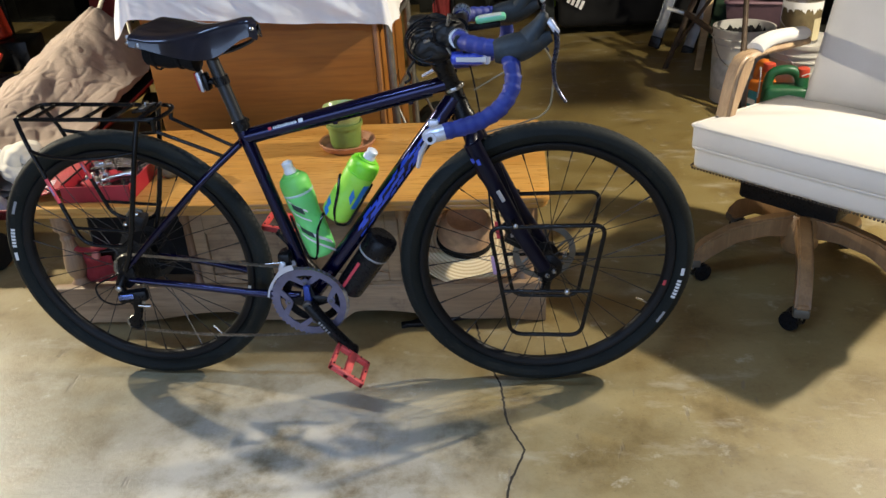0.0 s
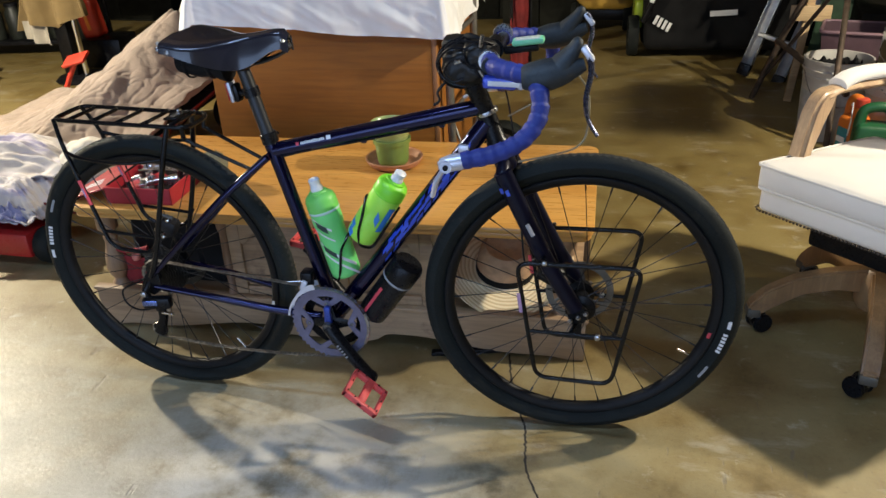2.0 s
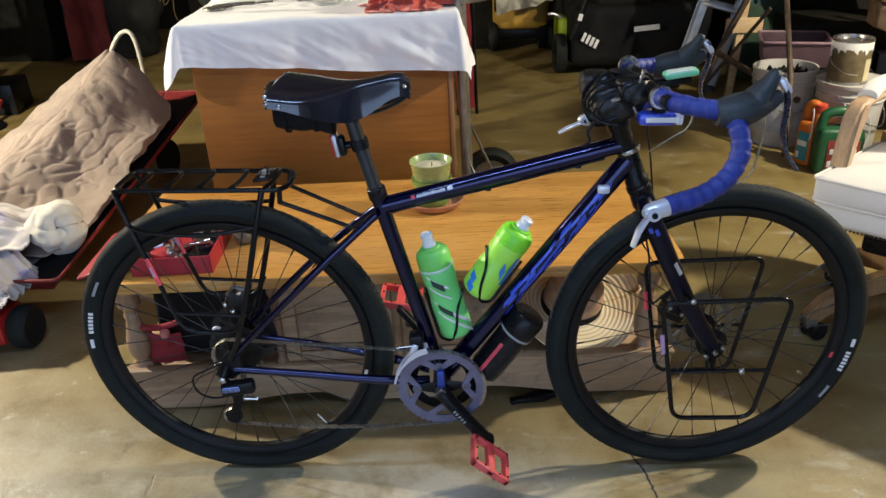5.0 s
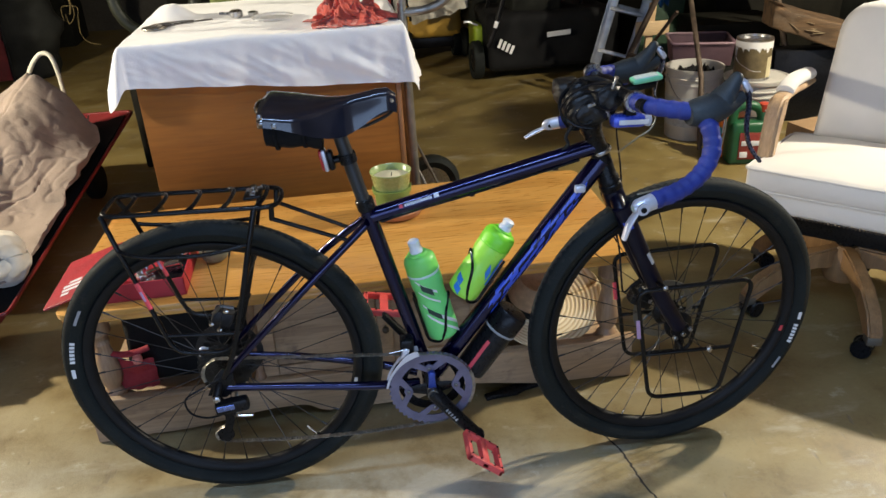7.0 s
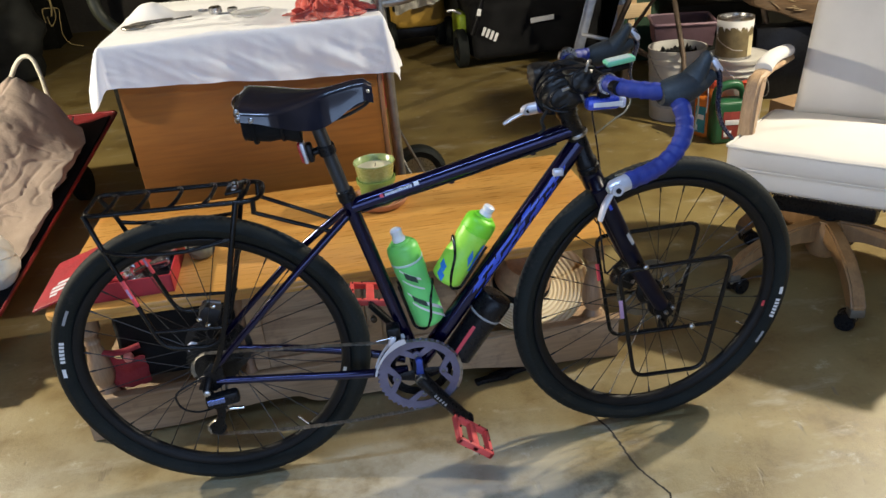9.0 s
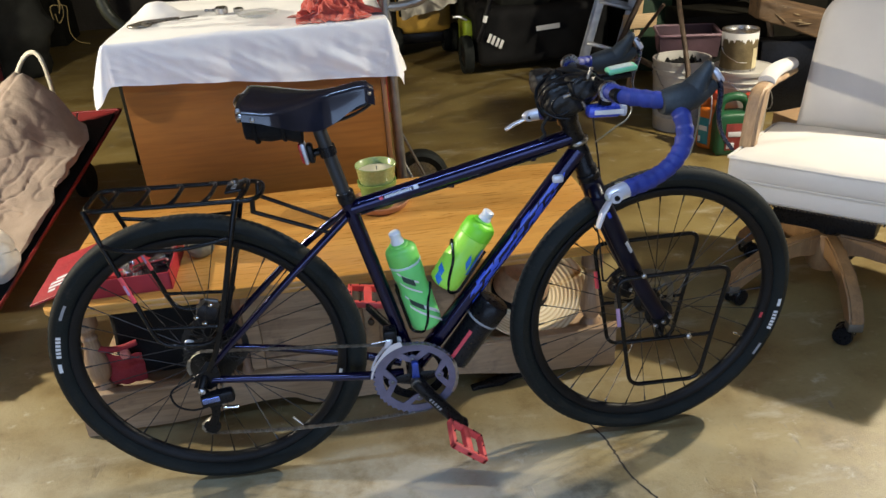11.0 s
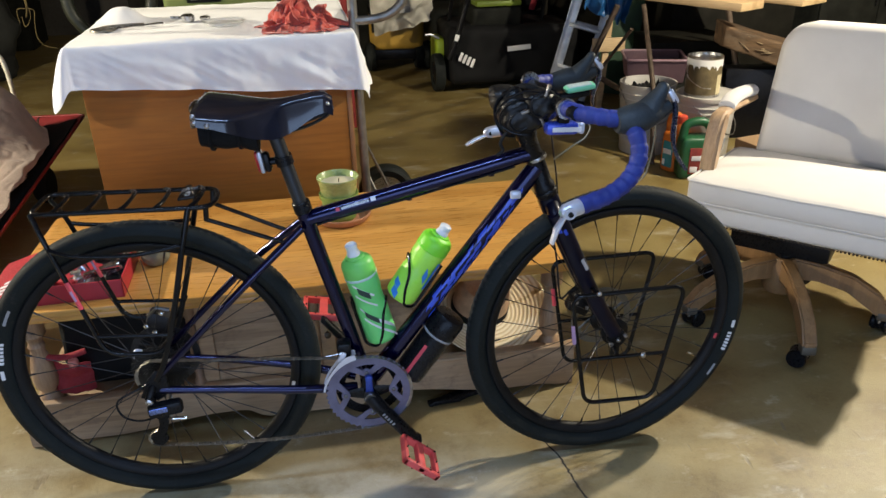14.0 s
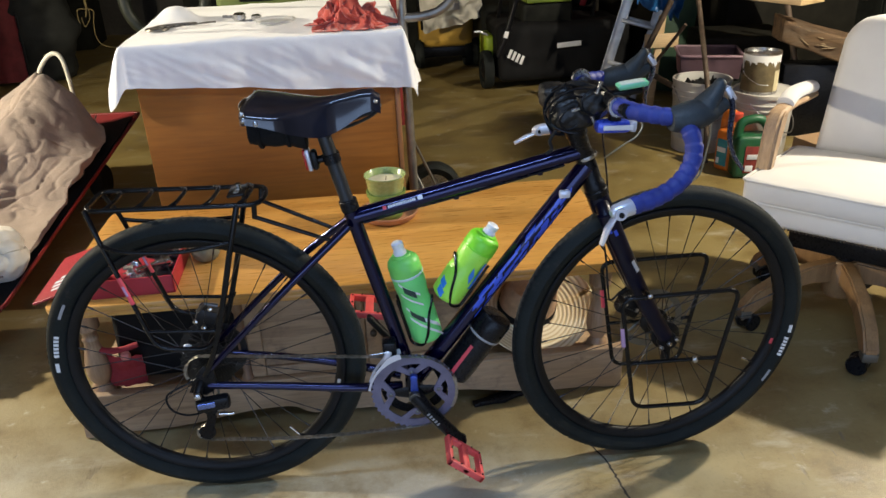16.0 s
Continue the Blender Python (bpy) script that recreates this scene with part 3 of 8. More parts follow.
def bike_frame():
    part("top_tube", rod(V(-0.098, 0, 0.720), V(0.381, 0, 0.836), 0.0175, 20), M_FRAME, bike)
    dt0, dt1 = BB + V(0.012, 0, 0.015), V(0.400, 0, 0.806)
    part("down_tube", rod(dt0, dt1, 0.0205, 20), M_FRAME, bike)
    part("seat_tube", rod(BB, ST_TOP, 0.0165, 20), M_FRAME, bike)
    ht = (HT_TOP - HT_BOT)
    bm = lathe([(0.0235, 0.0), (0.0235, 0.012), (0.0205, 0.016), (0.0205, ht.length - 0.016), (0.0235, ht.length - 0.012), (0.0235, ht.length)], 20, along(HT_BOT, HT_TOP))
    # painted navy like the frame; its unlit look is put in as black
    part("head_tube", bm, M_BLACK, bike)
    d = ht.normalized()
    part("headset", lathe([(0.0225, 0), (0.025, 0.004), (0.025, 0.012), (0.021, 0.018)], 20, along(HT_TOP, HT_TOP + d)), M_BLACK, bike)
    part("lower_headset", lathe([(0.023, 0), (0.0255, 0.004), (0.0255, 0.014), (0.022, 0.018)], 20, along(HT_BOT - d * 0.018, HT_BOT)), M_BLACK, bike)
    part("bottom_bracket", lathe([(0.0215, -0.04), (0.0215, 0.04)], 20, Matrix.Translation(BB) @ pose(0, 0, 0, 90, 0, 0)), M_FRAME, bike)
    for s in (-1, 1):
        cs = spline([BB + V(-0.03, s * 0.022, 0.002), V(-0.14, s * 0.046, 0.312), V(-0.30, s * 0.060, 0.340), V(-0.455, s * 0.066, 0.360)], 6)
        part("chainstay", tube(cs, [0.0115 - 0.0035 * i / (len(cs) - 1) for i in range(len(cs))], 12), M_FRAME, bike)
        ss = spline([V(-0.112, s * 0.020, 0.708), V(-0.22, s * 0.052, 0.618), V(-0.34, s * 0.062, 0.505), V(-0.452, s * 0.066, 0.395)], 6)
        part("seatstay", tube(ss, [0.0090 - 0.002 * i / (len(ss) - 1) for i in range(len(ss))], 12), M_FRAME, bike)
        bm = slab([(-0.50, 0.345), (-0.462, 0.335), (-0.435, 0.355), (-0.438, 0.40), (-0.458, 0.412), (-0.478, 0.39)], -0.0035, 0.0035, 0.001)
        moved(bm, Matrix(((1, 0, 0, 0), (0, 0, -1, s * 0.066), (0, 1, 0, 0), (0, 0, 0, 1))))
        part("dropout", bm, M_BLACK, bike)
    # fork
    crown = HT_BOT - d * 0.018
    bm = lathe([(0.020, 0), (0.024, 0.008), (0.0235, 0.03), (0.0225, 0.038)], 20, along(crown - d * 0.038, crown))
    tube(spline([crown - d * 0.03 + V(0, -0.047, -0.012), crown - d * 0.022 + V(0, -0.02, 0), crown - d * 0.022 + V(0, 0.02, 0), crown - d * 0.03 + V(0, 0.047, -0.012)], 6), 0.016, 14, bm=bm)
    part("fork_crown", bm, M_FORK, bike)
    for s in (-1, 1):
        top, low = crown - d * 0.026 + V(0, s * 0.046, 0), HUB_F + V(-0.006, s * 0.058, 0.012)
        pts = spline([top, top.lerp(low, 0.33) + V(-0.004, 0, -0.002), top.lerp(low, 0.66) + V(-0.006, 0, -0.003), low], 8)
        part("fork_blade", tube(pts, [0.0205 - 0.0022 * i / (len(pts) - 1) for i in range(len(pts))], 14, squash=0.85), M_FORK, bike)
        bm = lathe([(0.022, -0.007), (0.024, -0.004), (0.024, 0.004), (0.022, 0.007)], 18, Matrix.Translation(HUB_F + V(0, s * 0.058, 0)) @ pose(0, 0, 0, 90, 0, 0))
        box(HUB_F + V(-0.012, s * 0.058 - 0.004, -0.05), HUB_F + V(0.010, s * 0.058 + 0.004, 0.0), 0.003, bm=bm)
        part("fork_tip", bm, M_BLACK, bike)
    # the painted marks
    strokes = random.Random(4)
    for i in range(30):
        at = 0.205 + 0.0112 * i
        mid = (-26, 22, -4)[i % 3] + strokes.uniform(-9, 9)
        half = strokes.uniform(6, 12)
        part("down_tube_mark", shell_patch(dt0, dt1, 0.0211, mid - half, mid + half, at, at + strokes.uniform(0.020, 0.040), slant=strokes.uniform(0.006, 0.016)), M_DECAL, bike, "bright blue painted shape on the down tube")
    t0, t1 = V(-0.098, 0, 0.720), V(0.381, 0, 0.836)
    letters = random.Random(12)
    at = 0.076
    while at < 0.136:
        wide = letters.uniform(0.0026, 0.0040)
        part("name_sticker", shell_patch(t0, t1, 0.0181, 14, 32 if letters.random() < 0.7 else 36, at, at + wide, k=3), M_WHITE, bike, "white bar in place of sticker lettering")
        at += wide + 0.0013
    part("flag_sticker", shell_patch(t0, t1, 0.0181, 12, 36, 0.064, 0.072), M_REDPRINT, bike)
    part("flag_sticker", shell_patch(t0, t1, 0.0181, 12, 40, 0.141, 0.152), M_WHITE, bike)
    f0, f1 = V(0.482, -0.0505, 0.604), V(0.530, -0.053, 0.512)
    part("fork_sticker", shell_patch(f0, f1, 0.0207, 18, 44, 0.004, 0.034), M_GREYPRINT, bike, "pale printed label on the fork blade")
    for s0, s1, lo, hi in ((0.004, 0.016, -30, -8), (0.012, 0.026, 0, 20)):
        part("fork_mark", shell_patch(V(0.441, -0.048, 0.690), V(0.478, -0.050, 0.612), 0.0210, lo, hi, s0, s1), M_DECAL, bike)


def wheel(name, hub, yaw, rear):
    """A spoked wheel; built round the origin with its axle along y, then set at the hub."""
    w = new(name)
    w.parent = bike
    w.matrix_basis = Matrix.Translation(hub) @ pose(0, 0, 0, 0, 0, yaw)
    n, rc, rs = 96, WHEEL - 0.0235, 0.0235
    bm = bmesh.new()
    prof = [(-166, 1.10), (-150, 1.02), (-120, 1.02), (-90, 1.04), (-65, 1.0), (-48, 0.995), (-36, 0.985), (-24, 0.985), (-18, 0.965), (-6, 1.0), (6, 1.0), (18, 0.965), (24, 0.985), (36, 0.985), (48, 0.995), (65, 1.0), (90, 1.04), (120, 1.02), (150, 1.02), (166, 1.10)]
    rings = []
    for i in range(n):
        a = 2 * math.pi * i / n
        rings.append([bm.verts.new(((rc + rs * k * math.cos(radians(t))) * math.cos(a), rs * k * math.sin(radians(t)), (rc + rs * k * math.cos(radians(t))) * math.sin(a))) for t, k in prof])
    m = len(prof)
    for i in range(n):
        p, q = rings[i], rings[(i + 1) % n]
        for j in range(m - 1):
            bm.faces.new((p[j], p[j + 1], q[j + 1], q[j]))
    part("tyre", bm, M_RUBBER, w, "matt black rubber tyre", angle=30)
    # tread blocks in slanting rows
    bm = bmesh.new()
    blocks = 132
    q = box((-0.0048, -0.0044, -0.0010), (0.0048, 0.0044, 0.0004))
    idx = {v: k for k, v in enumerate(q.verts)}
    for i in range(blocks):
        for ang, tilt, lag in ((-10, 0.65, 0.5), (10, -0.65, 0.0)):
            shift = 2 * math.pi * (i + lag) / blocks
            mat = pose(0, 0, 0, 0, -math.degrees(shift) + 90, 0) @ Matrix.Translation((0, 0, rc)) @ pose(0, 0, 0, -ang, 0, 0) @ Matrix.Translation((0, 0, rs * 0.985 - 0.0002)) @ Matrix.Rotation(tilt, 4, "Z")
            vs = [bm.verts.new(mat @ v.co) for v in q.verts]
            for fc in q.faces:
                bm.faces.new([vs[idx[v]] for v in fc.verts])
    q.free()
    part("tread", bm, M_TREAD, w, "dusty slanted tread blocks", smooth=False)
    prof = [(0.3190, -0.0125), (0.3160, -0.0150), (0.3110, -0.0145), (0.3015, -0.0110), (0.2965, -0.0050), (0.2955, 0.0), (0.2965, 0.0050), (0.3015, 0.0110), (0.3110, 0.0145), (0.3160, 0.0150), (0.3190, 0.0125)]
    bm = lathe(prof, 72, pose(0, 0, 0, 90, 0, 0), cap=False)
    part("rim", bm, M_RIM, w, "black alloy rim")
    flange, rf = (0.028, 0.027) if rear else (0.032, 0.035)
    prof = [(0.006, -0.055), (0.010, -0.052), (0.011, -flange - 0.008), (rf, -flange - 0.003), (rf, -flange + 0.003), (rf - 0.013, -flange + 0.012), (rf - 0.015, 0), (rf - 0.013, flange - 0.012), (rf, flange - 0.003), (rf, flange + 0.003), (0.013, flange + 0.01), (0.010, 0.052), (0.006, 0.055)]
    part("hub", lathe(prof, 24, pose(0, 0, 0, 90, 0, 0)), M_BLACK, w)
    me = None
    for i in range(32):
        s = -1 if i % 2 else 1
        ang = 2 * math.pi * i / 32
        lead = (1 if (i // 2) % 2 else -1) * radians(52)
        a = V(0.025 * math.cos(ang + lead), s * flange, 0.025 * math.sin(ang + lead))
        b = V(0.296 * math.cos(ang), s * 0.002, 0.296 * math.sin(ang))
        if me is None:
            me = part("spoke", lathe([(0.00105, 0), (0.00105, 0.94), (0.0021, 0.945), (0.0021, 1.0)], 6), M_SPOKE, w)
            ob = me
        else:
            ob = new("spoke", me.data)
            ob.parent = w
        ob.matrix_basis = along(a, b) @ Matrix.Diagonal((1, 1, (b - a).length, 1))
    ry = 0.047
    bm = lathe([(0.080, -0.0009), (0.080, 0.0009), (0.064, 0.0009), (0.064, -0.0009), (0.080, -0.0009)], 48, cap=False)
    for i in range(6):
        a = 2 * math.pi * i / 6
        p, q = V(0.022 * math.cos(a), 0.022 * math.sin(a), 0), V(0.066 * math.cos(a + 0.5), 0.066 * math.sin(a + 0.5), 0)
        tube([p, (p + q) / 2, q], 0.0035, 6, bm=bm, squash=0.3)
    for i in range(18):
        a = 2 * math.pi * i / 18
        lathe([(0.0025, -0.0012), (0.0025, 0.0012)], 8, Matrix.Translation((0.072 * math.cos(a), 0.072 * math.sin(a), 0)), bm)
    lathe([(0.024, -0.003), (0.024, 0.003)], 24, bm=bm)
    moved(bm, Matrix.Translation((0, ry, 0)) @ pose(0, 0, 0, 90, 0, 0))
    # rear rotor takes the darker steel, its shade put into the colour
    part("brake_rotor", bm, M_SPOKE if rear else M_ROTOR, w, "drilled steel disc brake rotor")
    # bars in place of the tyre's lettering
    def mark(label, a0, a1, r0, r1, mat):
        bm = bmesh.new()
        k = 4
        rows = []
        for i in range(k + 1):
            a = radians(a0 + (a1 - a0) * i / k)
            row = []
            for r in (r0, (r0 + r1) / 2, r1):
                c = min(max((r - rc) / (rs * 1.0), -1), 1)
                row.append(bm.verts.new((r * math.cos(a), -rs * 1.045 * math.sqrt(max(1 - c * c, 0.0)) - 0.0012, r * math.sin(a))))
            rows.append(row)
        for p, q in zip(rows, rows[1:]):
            for j in range(2):
                bm.faces.new((p[j], p[j + 1], q[j + 1], q[j]))
        part("tyre_mark", bm, mat, w, label)
    if rear:
        for k in range(6):
            mark("white bar of tyre lettering", 162 + 1.7 * k, 163.2 + 1.7 * k, 0.3315, 0.3415, M_WHITE)
        mark("small white bar of tyre lettering", 174.5, 178.5, 0.334, 0.342, M_WHITE)
        mark("grey bar of tyre lettering", 147, 154, 0.334, 0.340, M_GREYPRINT)
    else:
        for k in range(6):
            mark("white bar of tyre lettering", -19.5 + 1.6 * k, -18.4 + 1.6 * k, 0.3315, 0.3415, M_WHITE)
        mark("small white bar of tyre lettering", -8, -4.5, 0.334, 0.342, M_WHITE)
        mark("grey bar of tyre lettering", -33, -27, 0.334, 0.340, M_GREYPRINT)
    a = radians(-28 if not rear else -52)
    part("valve", rod((0.296 * math.cos(a), 0, 0.296 * math.sin(a)), (0.262 * math.cos(a), 0, 0.262 * math.sin(a)), 0.003, 8), M_CHROME, w)
    part("reflector", moved(box((0.301, -0.0150, -0.006), (0.309, -0.0135, 0.009), 0.0005), pose(0, 0, 0, 0, 14, 0)), M_REDPRINT if not rear else M_WHITE, w)
    return w


def drivetrain():
    cy = -0.046
    cs = new("crankset")
    cs.parent = bike
    cs.matrix_basis = Matrix.Translation((BB.x, cy, BB.z))
    # ring, flat in x, y, then stood up
    stand = pose(0, 0, 0, 90, 0, 0)
    bm = bmesh.new()
    n = 176
    outer = []
    for i in range(n):
        ph = (i % 4)
        r = (0.0985, 0.1025, 0.1025, 0.0985)[ph] - 0.001
        outer.append((r, 2 * math.pi * i / n))
    loops = []
    for z in (-0.0018, 0.0018):
        lo = [bm.verts.new((r * math.cos(a), r * math.sin(a), z)) for r, a in outer]
        li = [bm.verts.new((0.078 * math.cos(a), 0.078 * math.sin(a), z)) for _, a in outer]
        loops.append((lo, li))
    (o0, i0), (o1, i1) = loops
    for k in range(n):
        j = (k + 1) % n
        bm.faces.new((o0[k], i0[k], i0[j], o0[j]))
        bm.faces.new((o1[k], o1[j], i1[j], i1[k]))
        bm.faces.new((o0[k], o0[j], o1[j], o1[k]))
        bm.faces.new((i0[k], i1[k], i1[j], i0[j]))
    part("big_chainring", moved(bm, stand), M_RING, cs, "grey toothed outer chainring", angle=30)
    for i in range(4):
        a = radians(4 + 90 * i)
        bm = bmesh.new()
        for sg in (-1, 1):
            p, q = V(0.051 * math.cos(a + sg * 0.06), 0.051 * math.sin(a + sg * 0.06), 0), V(0.081 * math.cos(a + sg * 0.44), 0.081 * math.sin(a + sg * 0.44), 0)
            w = (q - p).cross(V(0, 0, 1)).normalized()
            slab([tuple(c)[:2] for c in (p + w * 0.0055, q + w * 0.0085, q - w * 0.0085, p - w * 0.0055)], -0.0017, 0.0017, 0.0005, bm=bm, seg=1)
        lathe([(0.010, -0.0024), (0.0105, -0.0018), (0.0105, 0.0018), (0.010, 0.0024)], 18, Matrix.Translation((0.056 * math.cos(a), 0.056 * math.sin(a), 0)), bm)
        part("chainring_arm", moved(bm, stand), M_RING, cs, "grey forked chainring arm")
    bm = lathe([(0.080, -0.001), (0.080, 0.001), (0.058, 0.001), (0.058, -0.001), (0.080, -0.001)], 64, Matrix.Translation((0, 0, -0.010)), cap=False)
    moved(bm, stand)
    moved(bm, Matrix.Translation((0, 0.018, 0)))
    part("inner_chainring", bm, M_BLACK, cs)
    bm = bmesh.new()
    for i in range(4):
        a = radians(4 + 90 * i)
        tube([V(0.012 * math.cos(a), 0.012 * math.sin(a), 0.0), V(0.036 * math.cos(a), 0.036 * math.sin(a), -0.003), V(0.050 * math.cos(a), 0.050 * math.sin(a), -0.004)], [0.017, 0.012, 0.008], 8, bm=bm, squash=0.22)
    part("spider", moved(bm, stand), M_BLACK, cs)
    for i in range(4):
        a = radians(4 + 90 * i)
        part("chainring_bolt", moved(lathe([(0.0048, 0), (0.0048, 0.003), (0.003, 0.0042)], 10, Matrix.Translation((0.056 * math.cos(a), 0.056 * math.sin(a), 0.0015))), stand), M_ROTOR, cs)
    tip = V(0.100, -0.022, -0.134)
    arm = spline([V(0, -0.014, 0), V(0.022, -0.020, -0.030), V(0.060, -0.024, -0.080), tip], 6)
    part("crank_arm", tube(arm, [0.0185 - 0.0035 * i / (len(arm) - 1) for i in range(len(arm))], 14, squash=0.95), M_BLACK, cs, "black forged crank arm")
    part("crank_end", lathe([(0.0150, -0.009), (0.0168, -0.006), (0.0168, 0.006), (0.0150, 0.009)], 18, Matrix.Translation(tip) @ stand), M_BLACK, cs)
    d = (tip - V(0, -0.014, 0)).normalized()
    bm = bmesh.new()
    for s0, s1 in ((0.045, 0.052), (0.054, 0.060), (0.063, 0.069), (0.072, 0.078), (0.081, 0.087)):
        c = V(0, -0.034, 0) + d * (s0 + s1) / 2
        q = box((-0.0022, -0.0006, -0.0036), (0.0022, 0.0006, 0.0036))
        mm = Matrix.Translation(c + V(0, -0.0042, 0)) @ pose(0, 0, 0, 0, 53, 0)
        vs = [bm.verts.new(mm @ v.co) for v in q.verts]
        idx = {v: k for k, v in enumerate(q.verts)}
        for fc in q.faces:
            bm.faces.new([vs[idx[v]] for v in fc.verts])
        q.free()
    part("crank_mark", bm, M_GREYPRINT, cs, "grey bars of crank lettering")
    part("axle_cap", moved(lathe([(0.0135, 0.012), (0.0135, 0.026), (0.0120, 0.0285), (0.0100, 0.0285), (0.0095, 0.025), (0.002, 0.025)], 20), stand), M_ROTOR, cs)
    bm = slab([(-0.0095, 0.010), (0.0095, 0.010), (0.0075, 0.040), (0.0085, 0.050), (0.004, 0.054), (-0.004, 0.054), (-0.0085, 0.050), (-0.0075, 0.040)], 0.005, 0.0165, 0.002)
    moved(bm, stand)
    part("crank_boss", bm, plain("blue_anodised", (0.05, 0.09, 0.42), 0.35, 0.7, bump=0.0), cs, "blue anodised piece over the axle")
    part("far_crank_arm", tube([V(0, 0.118, 0), V(-0.05, 0.122, 0.07), V(-0.098, 0.124, 0.134)], [0.0165, 0.014, 0.012], 12, squash=0.7), M_BLACK, cs)

    def pedal(at, tilt, side):
        p = new("pedal")
        p.parent = bike
        p.matrix_basis = Matrix.Translation(at) @ pose(0, 0, 0, 0, tilt, 0)
        a, b, h, g = 0.050, 0.046, 0.0085, 0.011
        bm = box((-a, -b, -h), (a, -b + g, h), 0.003)
        box((-a, b - g, -h), (a, b, h), 0.003, bm=bm)
        box((-a, -b, -h), (-a + g, b, h), 0.003, bm=bm)
        box((a - g, -b, -h), (a, b, h), 0.003, bm=bm)
        box((-0.010, -b, -h * 0.95), (0.010, b, h * 0.95), 0.004, bm=bm)
        part("platform", bm, M_RED, p, "red plastic platform with two windows")
        part("axle", rod((0, 0, 0), (0, 0.062 * side, 0), 0.006, 10), M_BLACK, p)
        first = None
        for x, y in ((-0.043, -0.036), (-0.043, 0.0), (-0.043, 0.036), (0.043, -0.036), (0.043, 0.0), (0.043, 0.036), (-0.02, -0.041), (0.02, -0.041), (-0.02, 0.041), (0.02, 0.041)):
            if first is None:
                first = part("pin", rod((0, 0, -0.0115), (0, 0, 0.0115), 0.0019, 8), M_BLACK, p)
                ob = first
            else:
                ob = new("pin", first.data)
                ob.parent = p
            ob.location = (x, y, 0)
    pedal(V(0.110, -0.128, 0.150), 40, 1)
    pedal(V(-0.093, 0.128, 0.424), 10, -1)

    # cassette, derailleurs and chain
    cas = new("cassette")
    cas.parent = bike
    cas.matrix_basis = Matrix.Translation(HUB_R)
    for i, r in enumerate((0.064, 0.058, 0.052, 0.046, 0.041, 0.036, 0.031, 0.027, 0.024)):
        n = max(12, int(r * 480))
        bm = bmesh.new()
        rim = [((r if k % 2 else r - 0.0035) * math.cos(2 * math.pi * k / (2 * n)), (r if k % 2 else r - 0.0035) * math.sin(2 * math.pi * k / (2 * n))) for k in range(2 * n)]
        slab(rim, -0.0009, 0.0009, bm=bm)
        moved(bm, Matrix.Translation((0, -0.018 - i * 0.0040, 0)) @ pose(0, 0, 0, 90, 0, 0))
        part("cog", bm, M_COG, cas, angle=25)
    rd = new("rear_derailleur")
    rd.parent = bike
    up_p, lo_p = V(-0.468, -0.047, 0.286), V(-0.487, -0.047, 0.216)
    for p in (up_p, lo_p):
        part("jockey_wheel", lathe([(0.020, -0.003), (0.0215, 0), (0.020, 0.003)], 20, Matrix.Translation(p) @ pose(0, 0, 0, 90, 0, 0)), M_PLASTIC, rd)
    for y in (-0.054, -0.040):
        part("cage_plate", tube([up_p + V(0.004, y + 0.047, 0.012), (up_p + lo_p) / 2 + V(0.008, y + 0.047, 0), lo_p + V(-0.004, y + 0.047, -0.012)], [0.013, 0.009, 0.013], 10, squash=0.18), M_BLACK, rd)
    part("parallelogram", moved(box((-0.034, -0.015, -0.016), (0.042, 0.012, 0.017), 0.009), Matrix.Translation((-0.452, -0.082, 0.322)) @ pose(0, 0, 0, 0, -3, 8)), M_BLACK, rd)
    part("parallelogram_face", moved(box((-0.024, -0.0025, -0.0065), (0.016, 0.0025, 0.0085), 0.0025), Matrix.Translation((-0.455, -0.0985, 0.327)) @ pose(0, 0, 0, 0, -3, 8)), plain("blue_chrome", (0.16, 0.22, 0.50), 0.22, 0.9, bump=0.0), rd, "bluish polished derailleur face")
    part("mount", tube([V(-0.470, -0.062, 0.372), V(-0.478, -0.082, 0.350), V(-0.470, -0.082, 0.328)], 0.010, 10), M_BLACK, rd)
    part("mount_bolt", lathe([(0.008, 0), (0.008, 0.006), (0.004, 0.008)], 12, along(V(-0.476, -0.090, 0.349), V(-0.476, -0.12, 0.349))), M_STEEL, rd)
    part("cable_loop", tube(spline([V(-0.452, -0.068, 0.395), V(-0.50, -0.070, 0.37), V(-0.548, -0.075, 0.345), V(-0.543, -0.08, 0.310), V(-0.51, -0.085, 0.296), V(-0.475, -0.085, 0.300)], 8), 0.0024, 8), M_PLASTIC, rd)
    fd = new("front_derailleur")
    fd.parent = bike
    bm = bmesh.new()
    sweep = [104 + 6 * k for k in range(12)]
    rim = [(0.108 + 0.010 * math.exp(-((a - 112) / 18) ** 2), a) for a in sweep] + [(0.103, a) for a in reversed(sweep)]
    for y in (0.033, 0.0565):
        slab([(q * math.cos(radians(a)), q * math.sin(radians(a))) for q, a in rim], y, y + 0.0012, bm=bm)
    moved(bm, Matrix.Translation((BB.x, 0, BB.z)) @ stand)
    part("cage", bm, M_SILVER, fd, "silver derailleur cage")
    part("clamp_body", box((-0.062, -0.048, 0.385), (-0.030, -0.012, 0.425), 0.007), M_BLACK, fd)
    part("link", moved(box((-0.008, -0.006, -0.014), (0.008, 0.006, 0.014), 0.004), Matrix.Translation((-0.052, -0.047, 0.392)) @ pose(0, 0, 0, 0, 20, 0)), M_SILVER, fd)
    part("cable_tail", rod((-0.046, -0.055, 0.408), (-0.088, -0.060, 0.406), 0.0012, 8), M_CHROME, fd)

    ch = []
    cr, co = 0.0985, V(BB.x, -0.046, BB.z)
